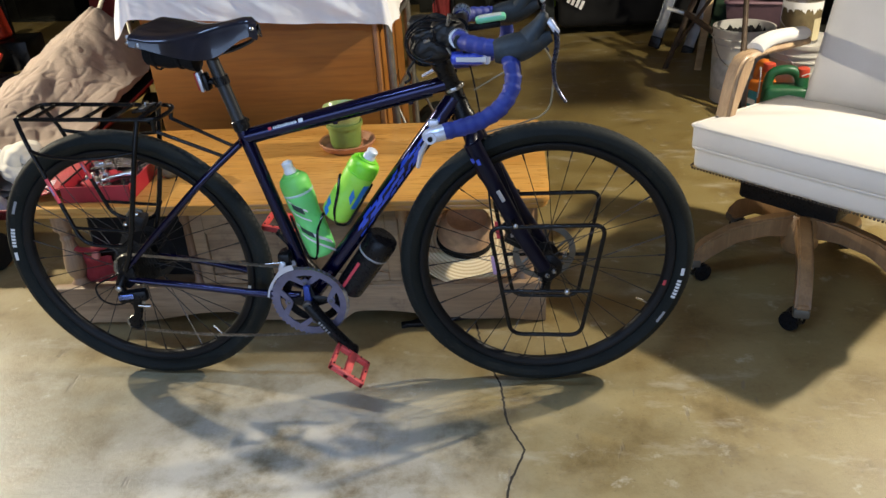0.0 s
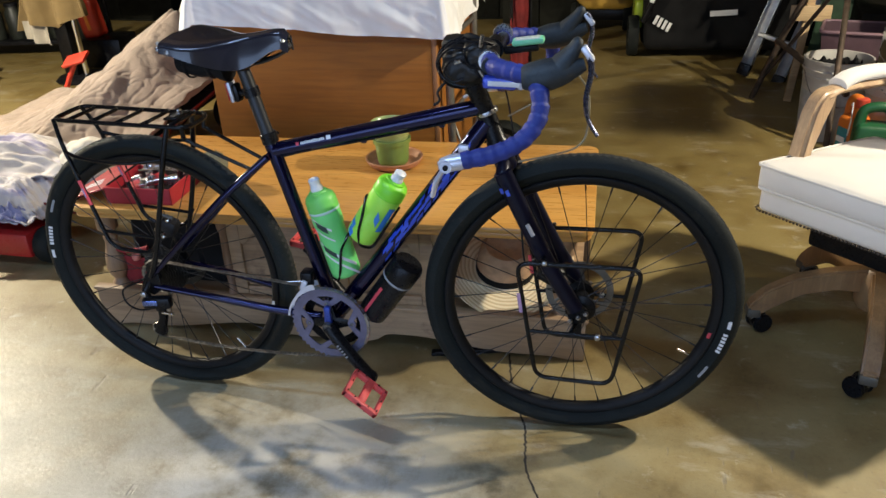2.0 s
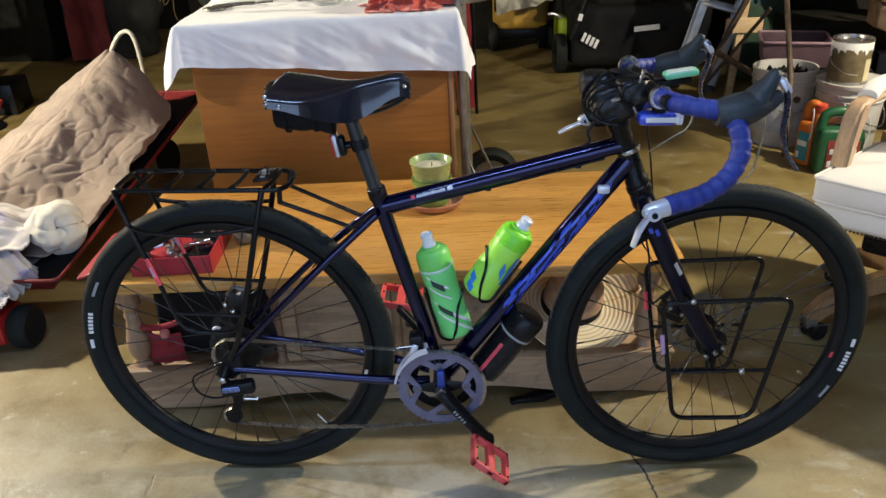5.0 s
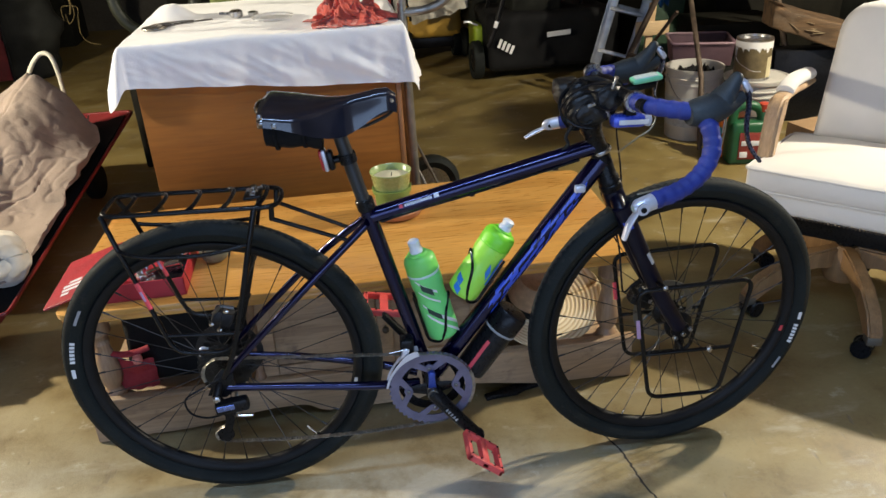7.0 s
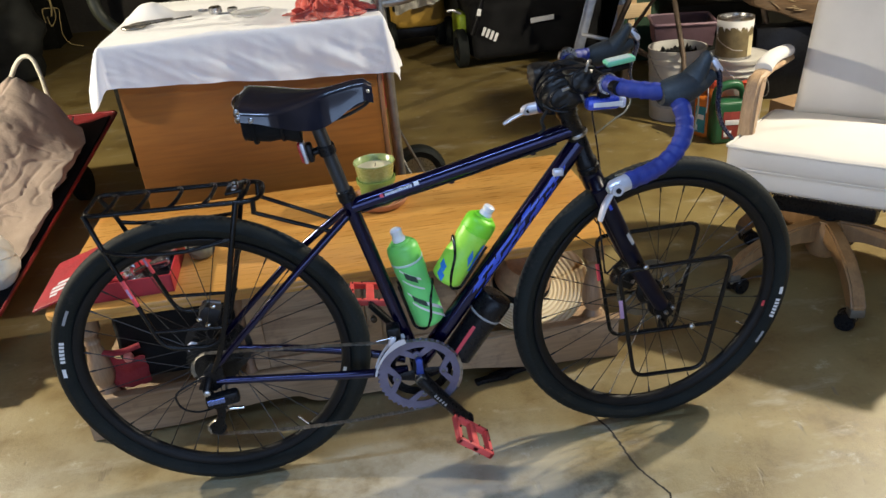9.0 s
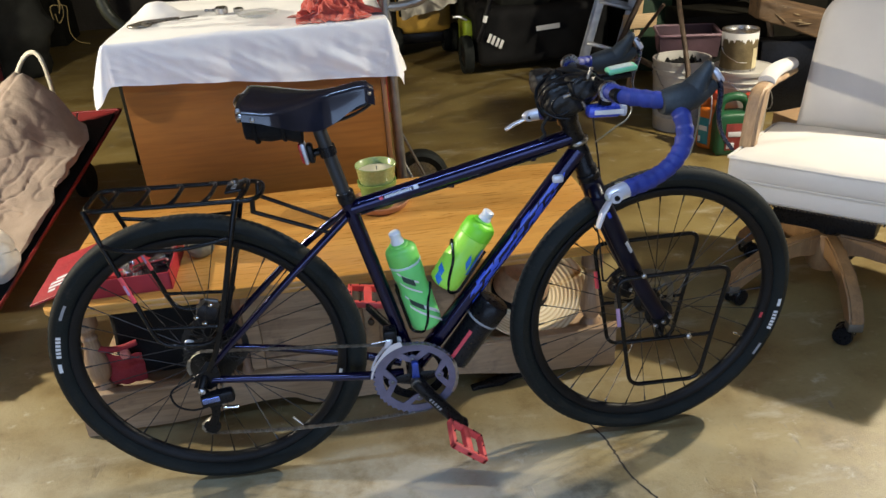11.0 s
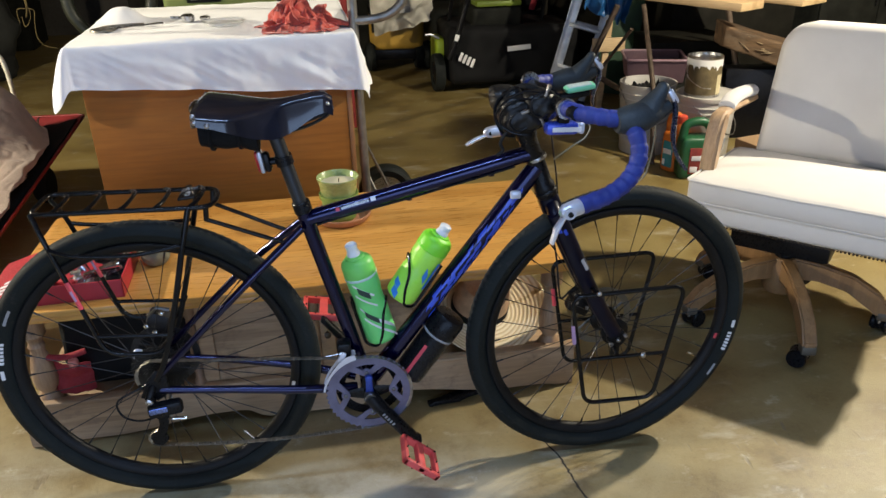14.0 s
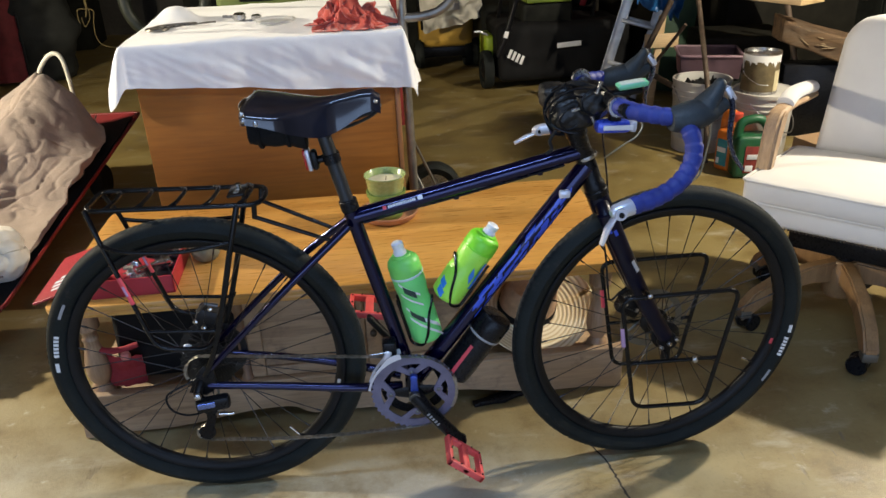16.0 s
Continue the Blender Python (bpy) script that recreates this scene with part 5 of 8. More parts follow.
def racks():
    rr = new("rear_rack")
    rr.parent = bike
    r = 0.0052
    loop = rounded([V(-0.634, -0.056, 0.790), V(-0.634, 0.056, 0.790), V(-0.288, 0.054, 0.782), V(-0.278, 0.0, 0.781), V(-0.288, -0.054, 0.782)], 0.028, 6, True)
    part("platform_rail", tube(loop, r, 12, True), M_POWDER, rr)
    for x in (-0.60, -0.535, -0.465, -0.395, -0.325):
        part("cross_bar", tube(spline([V(x, -0.055, 0.787), V(x + 0.012, -0.03, 0.791), V(x + 0.014, 0.03, 0.791), V(x, 0.055, 0.787)], 5), 0.0045, 10), M_POWDER, rr)
    part("front_plate", moved(box((-0.018, -0.030, -0.003), (0.018, 0.030, 0.003), 0.002), Matrix.Translation((-0.336, 0, 0.794)) @ pose(0, 0, 0, 0, -6, 0)), M_POWDER, rr, "black light plate on the rack")
    part("plate_bolt", rod((-0.336, 0.012, 0.796), (-0.336, 0.012, 0.806), 0.007, 12), M_CHROME, rr)
    part("plate_slot", box((-0.341, -0.020, 0.7962), (-0.331, 0.002, 0.7985), 0.001), M_STEEL, rr)
    for s in (-1, 1):
        strut = rounded([V(-0.634, s * 0.050, 0.790), V(-0.614, s * 0.068, 0.735), V(-0.543, s * 0.078, 0.470), V(-0.430, s * 0.078, 0.462), V(-0.400, s * 0.078, 0.515)], 0.035, 6)
        part("rear_strut", tube(strut, r, 12), M_POWDER, rr)
        part("upright", tube(spline([V(-0.330, s * 0.056, 0.782), V(-0.354, s * 0.068, 0.696), V(-0.386, s * 0.076, 0.577), V(-0.425, s * 0.077, 0.455), V(-0.455, s * 0.076, 0.392)], 6), 0.0064, 12), M_POWDER, rr)
        part("side_rail", tube(spline([V(-0.610, s * 0.070, 0.718), V(-0.56, s * 0.080, 0.706), V(-0.45, s * 0.082, 0.700), V(-0.356, s * 0.068, 0.708)], 6), 0.0046, 10), M_POWDER, rr)
        part("lower_rail", rod(V(-0.552, s * 0.0765, 0.515), V(-0.404, s * 0.0765, 0.505), 0.0042, 10), M_POWDER, rr)
        part("stay_tab", rod(V(-0.300, s * 0.045, 0.750), V(-0.296, s * 0.050, 0.784), 0.0055, 10), M_POWDER, rr)
        part("front_stay", rod(V(-0.300, s * 0.045, 0.752), V(-0.150, s * 0.033, 0.682), 0.0045, 10), M_POWDER, rr)
        part("strut_label", shell_patch(V(-0.590, s * 0.0715, 0.646), V(-0.566, s * 0.0750, 0.560), 0.0056, -70, 70, 0.0, 0.065, k=8), M_REDPRINT, rr, "red and white printed label on the strut")
        part("strut_label", shell_patch(V(-0.590, s * 0.0715, 0.646), V(-0.566, s * 0.0750, 0.560), 0.0058, -32, 26, 0.020, 0.044, k=6), M_LILAC, rr)
    fr = new("front_rack")
    fr.parent = bike
    fy = 0.012
    for s in (-1, 1):
        y = fy + s * 0.090
        lo = rounded([V(0.472, y, 0.517), V(0.738, y, 0.524), V(0.688, y, 0.220), V(0.518, y, 0.220)], 0.030, 6, True)
        part("pannier_loop", tube(lo, r, 12, True), M_POWDER, fr)
        part("pannier_bar", rod(V(0.498, y, 0.345), V(0.708, y, 0.347), 0.0045, 10), M_POWDER, fr)
        part("mount_arm", rod(V(0.527, s * 0.06 + 0.008, 0.520), V(0.531, y, 0.522), 0.006, 10), M_POWDER, fr)
        part("mount_bolt", lathe([(0.0055, 0), (0.0055, 0.005), (0.003, 0.0065)], 10, along(V(0.533, y + s * 0.004, 0.524), V(0.533, y + s, 0.524))), M_STEEL, fr)
        for dx, dz in ((-0.016, -0.012), (0.002, -0.002), (0.018, 0.010)):
            part("tip_bolt", lathe([(0.0055, 0), (0.0055, 0.007), (0.003, 0.009)], 10, along(HUB_F + V(dx, s * 0.066, dz), HUB_F + V(dx, s * 1.066, dz))), M_STEEL, fr)
        part("lower_bolt", lathe([(0.007, -0.004), (0.007, 0.006), (0.004, 0.008)], 10, along(V(0.653, y, 0.346), V(0.653, y + s, 0.346))), M_STEEL, fr)
        part("lower_tab", rod(HUB_F + V(-0.004, s * 0.060, -0.026), V(0.592, y, 0.346), 0.0055, 10), M_POWDER, fr)
        part("loop_label", shell_patch(V(0.478, y, 0.444), V(0.490, y, 0.344), 0.0056, -70, 70, 0.0, 0.050, k=8), M_REDPRINT if s > 0 else M_LILAC, fr, "red printed label on the rack" if s > 0 else "lilac printed label on the rack")
    # disc calipers
    fc = new("front_caliper")
    fc.parent = bike
    part("body", moved(box((-0.030, -0.020, -0.028), (0.028, 0.020, 0.026), 0.010), Matrix.Translation((0.535, 0.058, 0.425)) @ pose(0, 0, 0, 0, 28, 0)), M_BLACK, fc)
    part("arm", tube([V(0.512, 0.040, 0.444), V(0.500, 0.034, 0.466), V(0.520, 0.032, 0.482)], [0.008, 0.006, 0.007], 8), M_BLACK, fc)
    part("cable", tube(spline([V(0.500, 0.034, 0.470), V(0.478, 0.030, 0.455), V(0.470, 0.030, 0.50), V(0.462, 0.040, 0.58), V(0.440, 0.045, 0.66)], 6), 0.0024, 8), M_PLASTIC, fc)
    for x, z in ((0.520, 0.436), (0.548, 0.418)):
        part("bolt", lathe([(0.005, 0), (0.005, 0.004), (0.003, 0.006)], 10, along(V(x, 0.038, z), V(x, -1, z))), M_STEEL, fc)
    rc = new("rear_caliper")
    rc.parent = bike
    part("body", moved(box((-0.024, -0.018, -0.020), (0.024, 0.018, 0.018), 0.008), Matrix.Translation((-0.462, 0.052, 0.478)) @ pose(0, 0, 0, 0, 24, 0)), plain("grey_caliper", (0.014, 0.014, 0.017), 0.5, 0.3, bump=0.1), rc, "grey cast brake caliper")
    for x, z in ((-0.486, 0.470), (-0.448, 0.500), (-0.470, 0.452)):
        part("bolt", lathe([(0.006, 0), (0.006, 0.006), (0.003, 0.008)], 10, along(V(x, 0.034, z), V(x - 0.2, -0.9, z + 0.3))), M_CHROME, rc)
    part("arm", tube([V(-0.480, 0.040, 0.492), V(-0.458, 0.030, 0.516), V(-0.430, 0.030, 0.508)], [0.005, 0.004, 0.005], 8), M_ROTOR, rc, "worn alloy brake arm")
    part("hook", tube(spline([V(-0.500, 0.034, 0.398), V(-0.520, 0.032, 0.408), V(-0.528, 0.032, 0.392), V(-0.516, 0.032, 0.380), V(-0.505, 0.032, 0.402), V(-0.490, 0.034, 0.386)], 5), 0.0035, 8), M_SILVER, rc, "pale alloy spring hook")
    part("barrel_adjuster", rod((-0.436, -0.090, 0.298), (-0.404, -0.090, 0.296), 0.0042, 10), M_CHROME, bike)



def cage(a, b, r, away):
    """A bent wire bottle cage round the bottle axis from a to b; away: from the bottle towards its tube."""
    a, b, away = Vector(a), Vector(b), Vector(away).normalized()
    d = (b - a).normalized()
    side = d.cross(away).normalized()
    q = lambda s, k, h: a + d * h + side * s * r * 1.06 + away * k * r * 1.06
    bm = tube(rounded([q(0.3, 1, 0.12), q(0.3, 1.0, 0.0), q(0.75, 0.3, -0.004), q(1.0, -0.2, 0.03), q(0.85, -0.55, 0.075), q(0, -1.05, 0.105), q(-0.85, -0.55, 0.075), q(-1.0, -0.2, 0.03), q(-0.75, 0.3, -0.004), q(-0.3, 1, 0.0), q(-0.3, 1, 0.12)], 0.014, 5), 0.0032, 8)
    part("bottle_cage", bm, M_POWDER, bike, "black wire bottle cage")


def bottle(label, base, tip, r, body, cap, marks):
    base, tip = Vector(base), Vector(tip)
    t = thing("water_bottle", label, "bottle", base, group="bottles on the bicycle")
    m = along((0, 0, 0), tip - base)
    h = (tip - base).length
    part("body", lathe([(r * 0.80, 0), (r * 0.97, 0.006), (r, 0.015), (r, h * 0.36), (r * 0.93, h * 0.42), (r * 0.93, h * 0.50), (r, h * 0.56), (r, h * 0.66), (r * 0.96, h * 0.70)], 28, m), body, t)
    part("cap", lathe([(r * 1.01, h * 0.69), (r * 1.02, h * 0.72), (r * 1.00, h * 0.795), (r * 0.93, h * 0.825), (r * 0.76, h * 0.850), (r * 0.62, h * 0.858), (r * 0.58, h * 0.875), (r * 0.42, h * 0.88)], 28, m), cap, t)
    part("band", lathe([(r * 1.0, h * 0.672), (r * 1.03, h * 0.678), (r * 1.03, h * 0.694), (r * 1.0, h * 0.70)], 28, m), marks[0], t)
    part("nozzle", lathe([(r * 0.40, h * 0.875), (r * 0.41, h * 0.905), (r * 0.33, h * 0.93), (r * 0.36, h * 0.95), (r * 0.37, h * 0.985), (r * 0.24, h)], 18, m), M_NOZZLE, t, "milky white drinking nozzle")
    for lo, hi, s0, s1, sl in marks[2]:
        part("print", shell_patch(V(0, 0, 0), tip - base, r * 1.012, lo, hi, s0 * h, s1 * h, slant=sl, k=8), marks[1], t, "printed block on the bottle")
    for lo, hi, s0, s1, sl in marks[3]:
        part("stripe", shell_patch(V(0, 0, 0), tip - base, r * 1.008, lo, hi, s0 * h, s1 * h, slant=sl, k=8), M_WHITE, t)


bike_frame()
wheel("rear_wheel", HUB_R, -0.8, True)
wheel("front_wheel", HUB_F, 6.0, False)
drivetrain()
saddle()
cockpit()
racks()
cage(V(0.044, 0, 0.408), V(-0.014, 0, 0.655), 0.037, V(-1, 0, -0.25))
cage(V(0.088, 0, 0.512), V(0.202, 0, 0.682), 0.037, V(0.8, 0, -0.6))
bottle("green squeeze bottle with dark print in a wire cage", V(0.044, 0, 0.408), V(-0.014, 0, 0.655), 0.0365, M_BOTTLE, M_CAP1,
       (plain("pale_band", (0.45, 0.62, 0.55), 0.4, bump=0.0), plain("dark_print", (0.012, 0.035, 0.03), 0.45, bump=0.0), ((-24, 14, 0.565, 0.630, -0.020), (-26, 16, 0.325, 0.385, -0.026)), ((-38, 28, 0.640, 0.664, -0.036), (-40, 28, 0.536, 0.556, -0.036), (-40, 82, 0.395, 0.420, -0.078), (-34, 86, 0.286, 0.316, -0.080), (14, 80, 0.244, 0.264, -0.042))))
bottle("lime squeeze bottle with blue print in a wire cage", V(0.088, 0, 0.512), V(0.202, 0, 0.682), 0.0365, M_BOTTLE2, M_CAP2,
       (M_CAP2, plain("blue_print", (0.03, 0.20, 0.62), 0.45, bump=0.0), ((-70, -40, 0.25, 0.6, 0.0), (30, 60, 0.02, 0.10, 0.01), (40, 70, 0.12, 0.2, 0.01), (-30, -10, 0.30, 0.42, 0.02)), ()))


def canister():
    a, b = V(0.098, -0.004, 0.300), V(0.206, -0.004, 0.452)
    t = thing("tool_canister", "black screw-top tool bottle under the down tube", "canister", a)
    m = along((0, 0, 0), b - a)
    h = (b - a).length
    part("body", lathe([(0.030, 0), (0.036, 0.006), (0.037, 0.02), (0.037, h * 0.72)], 26, m), M_PLASTIC, t)
    part("lid", lathe([(0.0385, h * 0.72), (0.040, h * 0.74), (0.040, h * 0.96), (0.036, h), (0.02, h + 0.002)], 26, m), M_PLASTIC, t)
    part("ring", lathe([(0.0395, h * 0.70), (0.0403, h * 0.708), (0.0403, h * 0.722), (0.0395, h * 0.73)], 26, m), M_GREYPRINT, t)
    part("print", shell_patch(V(0, 0, 0), b - a, 0.0375, 24, 37, 0.012, h * 0.56), M_REDPRINT, t, "red printed stripe")
    bm = rod(V(0.150, -0.004, 0.36) - a, V(0.172, 0, 0.475) - a, 0.006, 10)
    part("mount", bm, M_BLACK, t)


canister()


# ---- the coffee table and what lies on and in it ----
TABLE = pose(-0.166, 0.577, 0, 0, 0, 2.5)


def on_table(x, y, z):
    return TABLE @ V(x, y, z)


def coffee_table():
    t = thing("coffee_table", "honey-coloured wooden coffee table with a worn carved base", "table", (-0.166, 0.577, 0), 2.5)
    L, D, H = 0.772, 0.325, 0.422

    def outline(l, d, r):
        pts = []
        for cx, cy, a0 in ((l - r, d - r, 0), (-l + r, d - r, 90), (-l + r, -d + r, 180), (l - r, -d + r, 270)):
            pts += [(cx + r * math.cos(radians(a0 + a)), cy + r * math.sin(radians(a0 + a))) for a in range(0, 91, 18)]
        return pts
    bm = slab(outline(L, D, 0.035), H - 0.018, H, 0.004)
    slab(outline(L - 0.006, D - 0.006, 0.034), H - 0.036, H - 0.018, 0.005, bm)
    part("tabletop", bm, M_TOP, t, "honey-coloured polished tabletop with a moulded edge")
    # scalloped base board and shelf
    for s in (-1, 1):
        n = 60
        low = []
        for i in range(n + 1):
            x = -L + 0.01 + (2 * L - 0.02) * i / n
            k = abs(x) / L
            z = 0.014 + 0.031 * smoothstep(0.17, 0.25, k) - 0.034 * smoothstep(0.32, 0.72, k) - 0.008 * smoothstep(0.86, 0.93, k)
            low.append((x, z))
        bm = bmesh.new()
        f = bm.faces.new([bm.verts.new((x, 0, z)) for x, z in low] + [bm.verts.new((low[-1][0], 0, 0.128)), bm.verts.new((low[0][0], 0, 0.128))])
        made = bmesh.ops.extrude_face_region(bm, geom=[f])["geom"]
        bmesh.ops.translate(bm, vec=(0, 0.022, 0), verts=[g for g in made if isinstance(g, bmesh.types.BMVert)])
        moved(bm, Matrix.Translation((0, s * (D - 0.028) - 0.011, 0)))
        part("base_board", bm, M_OAK, t, "worn purplish-brown scalloped base board", angle=50)
    part("lower_shelf", box((-L + 0.03, -D + 0.03, 0.106), (L - 0.03, D - 0.03, 0.126), 0.003), M_OAK, t)
    part("base_moulding", box((-L + 0.002, -D + 0.012, 0.128), (L - 0.002, -D + 0.045, 0.140), 0.005), M_OAK, t)
    prof = [(0.030, 0.126), (0.031, 0.135), (0.021, 0.150), (0.019, 0.158), (0.028, 0.172), (0.033, 0.195), (0.031, 0.225), (0.023, 0.262), (0.018, 0.285), (0.022, 0.297), (0.018, 0.306), (0.020, 0.320), (0.031, 0.330), (0.031, 0.386)]
    first = None
    for x, y in ((-L + 0.075, -D + 0.06), (L - 0.075, -D + 0.06), (-L + 0.075, D - 0.06), (L - 0.075, D - 0.06)):
        if first is None:
            first = ob = part("leg", lathe(prof, 20), M_OAKV, t, "turned bulbous wooden leg")
        else:
            ob = new("leg", first.data)
            ob.parent = t
        ob.location = (x, y, 0)
    # cupboard in the middle
    x0, x1, yf = -0.300, 0.345, -D + 0.040
    part("cupboard_back", box((x0, yf + 0.02, 0.126), (x1, yf + 0.50, 0.384), 0.003), M_OAK, t)
    w = (x1 - x0) / 2
    for k in range(2):
        a, b = x0 + k * w, x0 + (k + 1) * w
        d = part("cupboard_door", box((a + 0.012, yf + 0.004, 0.140), (b - 0.012, yf + 0.020, 0.376), 0.004), M_OAK, t, "rough carved wooden door")
        bm = bmesh.new()
        box((a + 0.012, yf - 0.008, 0.140), (a + 0.052, yf + 0.006, 0.376), 0.005, bm=bm)
        part("stile", bm, M_OAK, d)
        part("stile", box((b - 0.052, yf - 0.008, 0.140), (b - 0.012, yf + 0.006, 0.376), 0.005), M_OAK, d)
        part("bottom_rail", box((a + 0.052, yf - 0.007, 0.140), (b - 0.052, yf + 0.006, 0.170), 0.004), M_OAK, d)
        cx, hw = (a + b) / 2, (b - a) / 2 - 0.052
        bm = bmesh.new()
        arch = [(cx - hw, 0.376), (cx - hw, 0.300)] + [(cx - hw * math.cos(radians(q)), 0.300 + 0.052 * math.sin(radians(q)) + 0.012 * math.cos(radians(6 * q))) for q in range(10, 171, 10)] + [(cx + hw, 0.300), (cx + hw, 0.376)]
        f = bm.faces.new([bm.verts.new((x, yf - 0.007, z)) for x, z in arch])
        made = bmesh.ops.extrude_face_region(bm, geom=[f])["geom"]
        bmesh.ops.translate(bm, vec=(0, 0.013, 0), verts=[g for g in made if isinstance(g, bmesh.types.BMVert)])
        part("arched_rail", bm, M_OAK, d)
        part("knob", lathe([(0.004, 0), (0.005, 0.010), (0.010, 0.016), (0.009, 0.022), (0.003, 0.025)], 12, Matrix.Translation((b - 0.032 if k == 0 else a + 0.032, yf - 0.008, 0.26)) @ pose(0, 0, 0, 90, 0, 0)), M_BRASS, d)
    for x in (x0, x1 - 0.0, (x0 + x1) / 2):
        part("pilaster", lathe([(0.016, 0.138), (0.018, 0.146), (0.012, 0.158), (0.014, 0.25), (0.011, 0.345), (0.017, 0.360), (0.017, 0.384)], 12, Matrix.Translation((x, yf - 0.002, 0))), M_OAKV, t)


coffee_table()


def flower_pot():
    p = on_table(0.128, 0.105, 0.422)
    sa = thing("pot_saucer", "terracotta saucer on the coffee table", "saucer", p)
    M_TERRA = plain("terracotta", (0.42, 0.19, 0.095), 0.7, vary=0.15, scale=30, bump=0.3)
    part("dish", lathe([(0.060, 0.0), (0.072, 0.002), (0.086, 0.026), (0.092, 0.028), (0.093, 0.024), (0.082, 0.006), (0.0, 0.006)], 36, cap=False), M_TERRA, sa)
    t = thing("flower_pot", "green plastic pot holding a white candle, in a terracotta saucer", "pot", p + V(-0.004, 0, 0.0065))
    M_POT = plain("green_pot", (0.17, 0.25, 0.055), 0.45, vary=0.12, scale=20, bump=0.08)
    part("pot", lathe([(0.045, 0.0), (0.047, 0.002), (0.054, 0.068), (0.060, 0.070), (0.061, 0.084), (0.056, 0.084), (0.050, 0.010), (0.0, 0.010)], 36, cap=False), M_POT, t)
    M_CUP = plain("pale_green_glass", (0.30, 0.38, 0.15), 0.25, vary=0.1, bump=0.0, coat=0.4)
    part("cup", lathe([(0.046, 0.064), (0.053, 0.078), (0.0625, 0.132), (0.0640, 0.134), (0.0635, 0.137), (0.060, 0.134), (0.051, 0.082), (0.0, 0.080)], 36, cap=False), M_CUP, t, "pale green candle cup")
    part("candle", lathe([(0.049, 0.084), (0.056, 0.117), (0.040, 0.119), (0.0, 0.118)], 30), plain("candle_wax", (0.62, 0.58, 0.42), 0.5, vary=0.08, bump=0.05), t, "off-white candle wax")
    part("wick", rod((0.002, 0, 0.117), (0.004, 0.001, 0.130), 0.0014, 6), M_CRACK, t)


flower_pot()


def socket_case():
    m = on_table(-0.556, -0.150, 0.422)
    t = thing("socket_case", "open red metal case full of chrome sockets and wrenches", "toolbox", m, 4)
    M_CASE = plain("red_case", (0.38, 0.020, 0.032), 0.45, vary=0.15, scale=14, bump=0.15)
    w, d, h, k = 0.105, 0.135, 0.050, 0.004
    bm = box((-w, -d, 0), (w, d, 0.004))
    box((-w, -d, 0), (w, -d + k, h), 0.001, bm=bm)
    box((-w, d - k, 0), (w, d, h), 0.001, bm=bm)
    box((-w, -d, 0), (-w + k, d, h), 0.001, bm=bm)
    box((w - k, -d, 0), (w, d, h), 0.001, bm=bm)
    part("tray", bm, M_CASE, t, smooth=False)
    part("insert", box((-w + k, -d + k, 0.004), (w - k, d - k, 0.022), 0.002), M_PLASTIC, t)
    part("divider", moved(box((-0.03, -0.1, 0.020), (0.03, 0.02, 0.038), 0.006), pose(0, 0, 0, 0, 0, -32)), M_CASE, t)
    M_SOCKET = plain("socket_chrome", (0.60, 0.61, 0.66), 0.2, 0.95, vary=0.1, bump=0.0)
    rng = random.Random(5)
    first = None
    for i in range(34):
        x, y = rng.uniform(-w + 0.02, w - 0.02), rng.uniform(-d + 0.02, d - 0.015)
        r = rng.uniform(0.007, 0.013)
        if abs(x + y * 0.6) < 0.028 and y < 0.03:
            continue
        if first is None:
            first = part("socket", lathe([(0.8, -1), (1.0, -0.9), (1.0, 0.9), (0.8, 1.0), (0.55, 1.0), (0.5, 0.2), (0.0, 0.2)], 14, cap=False), M_SOCKET, t)
            ob = first
        else:
            ob = new("socket", first.data)
            ob.parent = t
        tilt = rng.choice((0, 80, 88, 70))
        ob.matrix_basis = Matrix.Translation((x, y, 0.024 + r)) @ pose(0, 0, 0, tilt, 0, rng.uniform(0, 180)) @ Matrix.Diagonal((r, r, r * 1.2, 1))
    for i in range(6):
        y = 0.030 + i * 0.016
        part("wrench", tube([V(-0.085 + 0.004 * i, y, 0.040), V(-0.02, y + 0.004, 0.044), V(0.045, y + 0.010, 0.040)], [0.0065, 0.0035, 0.0075], 8, squash=0.5), M_SOCKET, t)
    part("ratchet", tube([V(0.005, -0.085, 0.048), V(0.040, -0.06, 0.050), V(0.078, -0.035, 0.047)], [0.007, 0.006, 0.013], 10), M_CHROME, t)
    # the lid, laid open to the side
    lid = part("lid", moved(box((-0.150, -d, -0.003), (0.0, d, 0.003), 0.002), Matrix.Translation((-w - 0.002, 0, 0.046)) @ pose(0, 0, 0, 0, -17, 0)), M_CASE, t, "red case lid with white print", smooth=False)
    lm = Matrix.Translation((-w - 0.002, 0, 0.046)) @ pose(0, 0, 0, 0, -17, 0)
    rng = random.Random(9)
    for i in range(4):
        y, x0, x1 = -0.095 + i * 0.022, -0.118 + rng.uniform(0, 0.012), -0.060 + rng.uniform(-0.015, 0.012)
        part("printed_bar", moved(box((x0, y, 0.0030), (x0 + 0.02 if i == 0 else x1, y + 0.013, 0.0038)), lm), M_WHITE, lid, smooth=False)
    part("hinge", tube([V(-w, -d + 0.02, 0.050), V(-w, d - 0.02, 0.050)], 0.004, 8), M_BLACK, t)


socket_case()


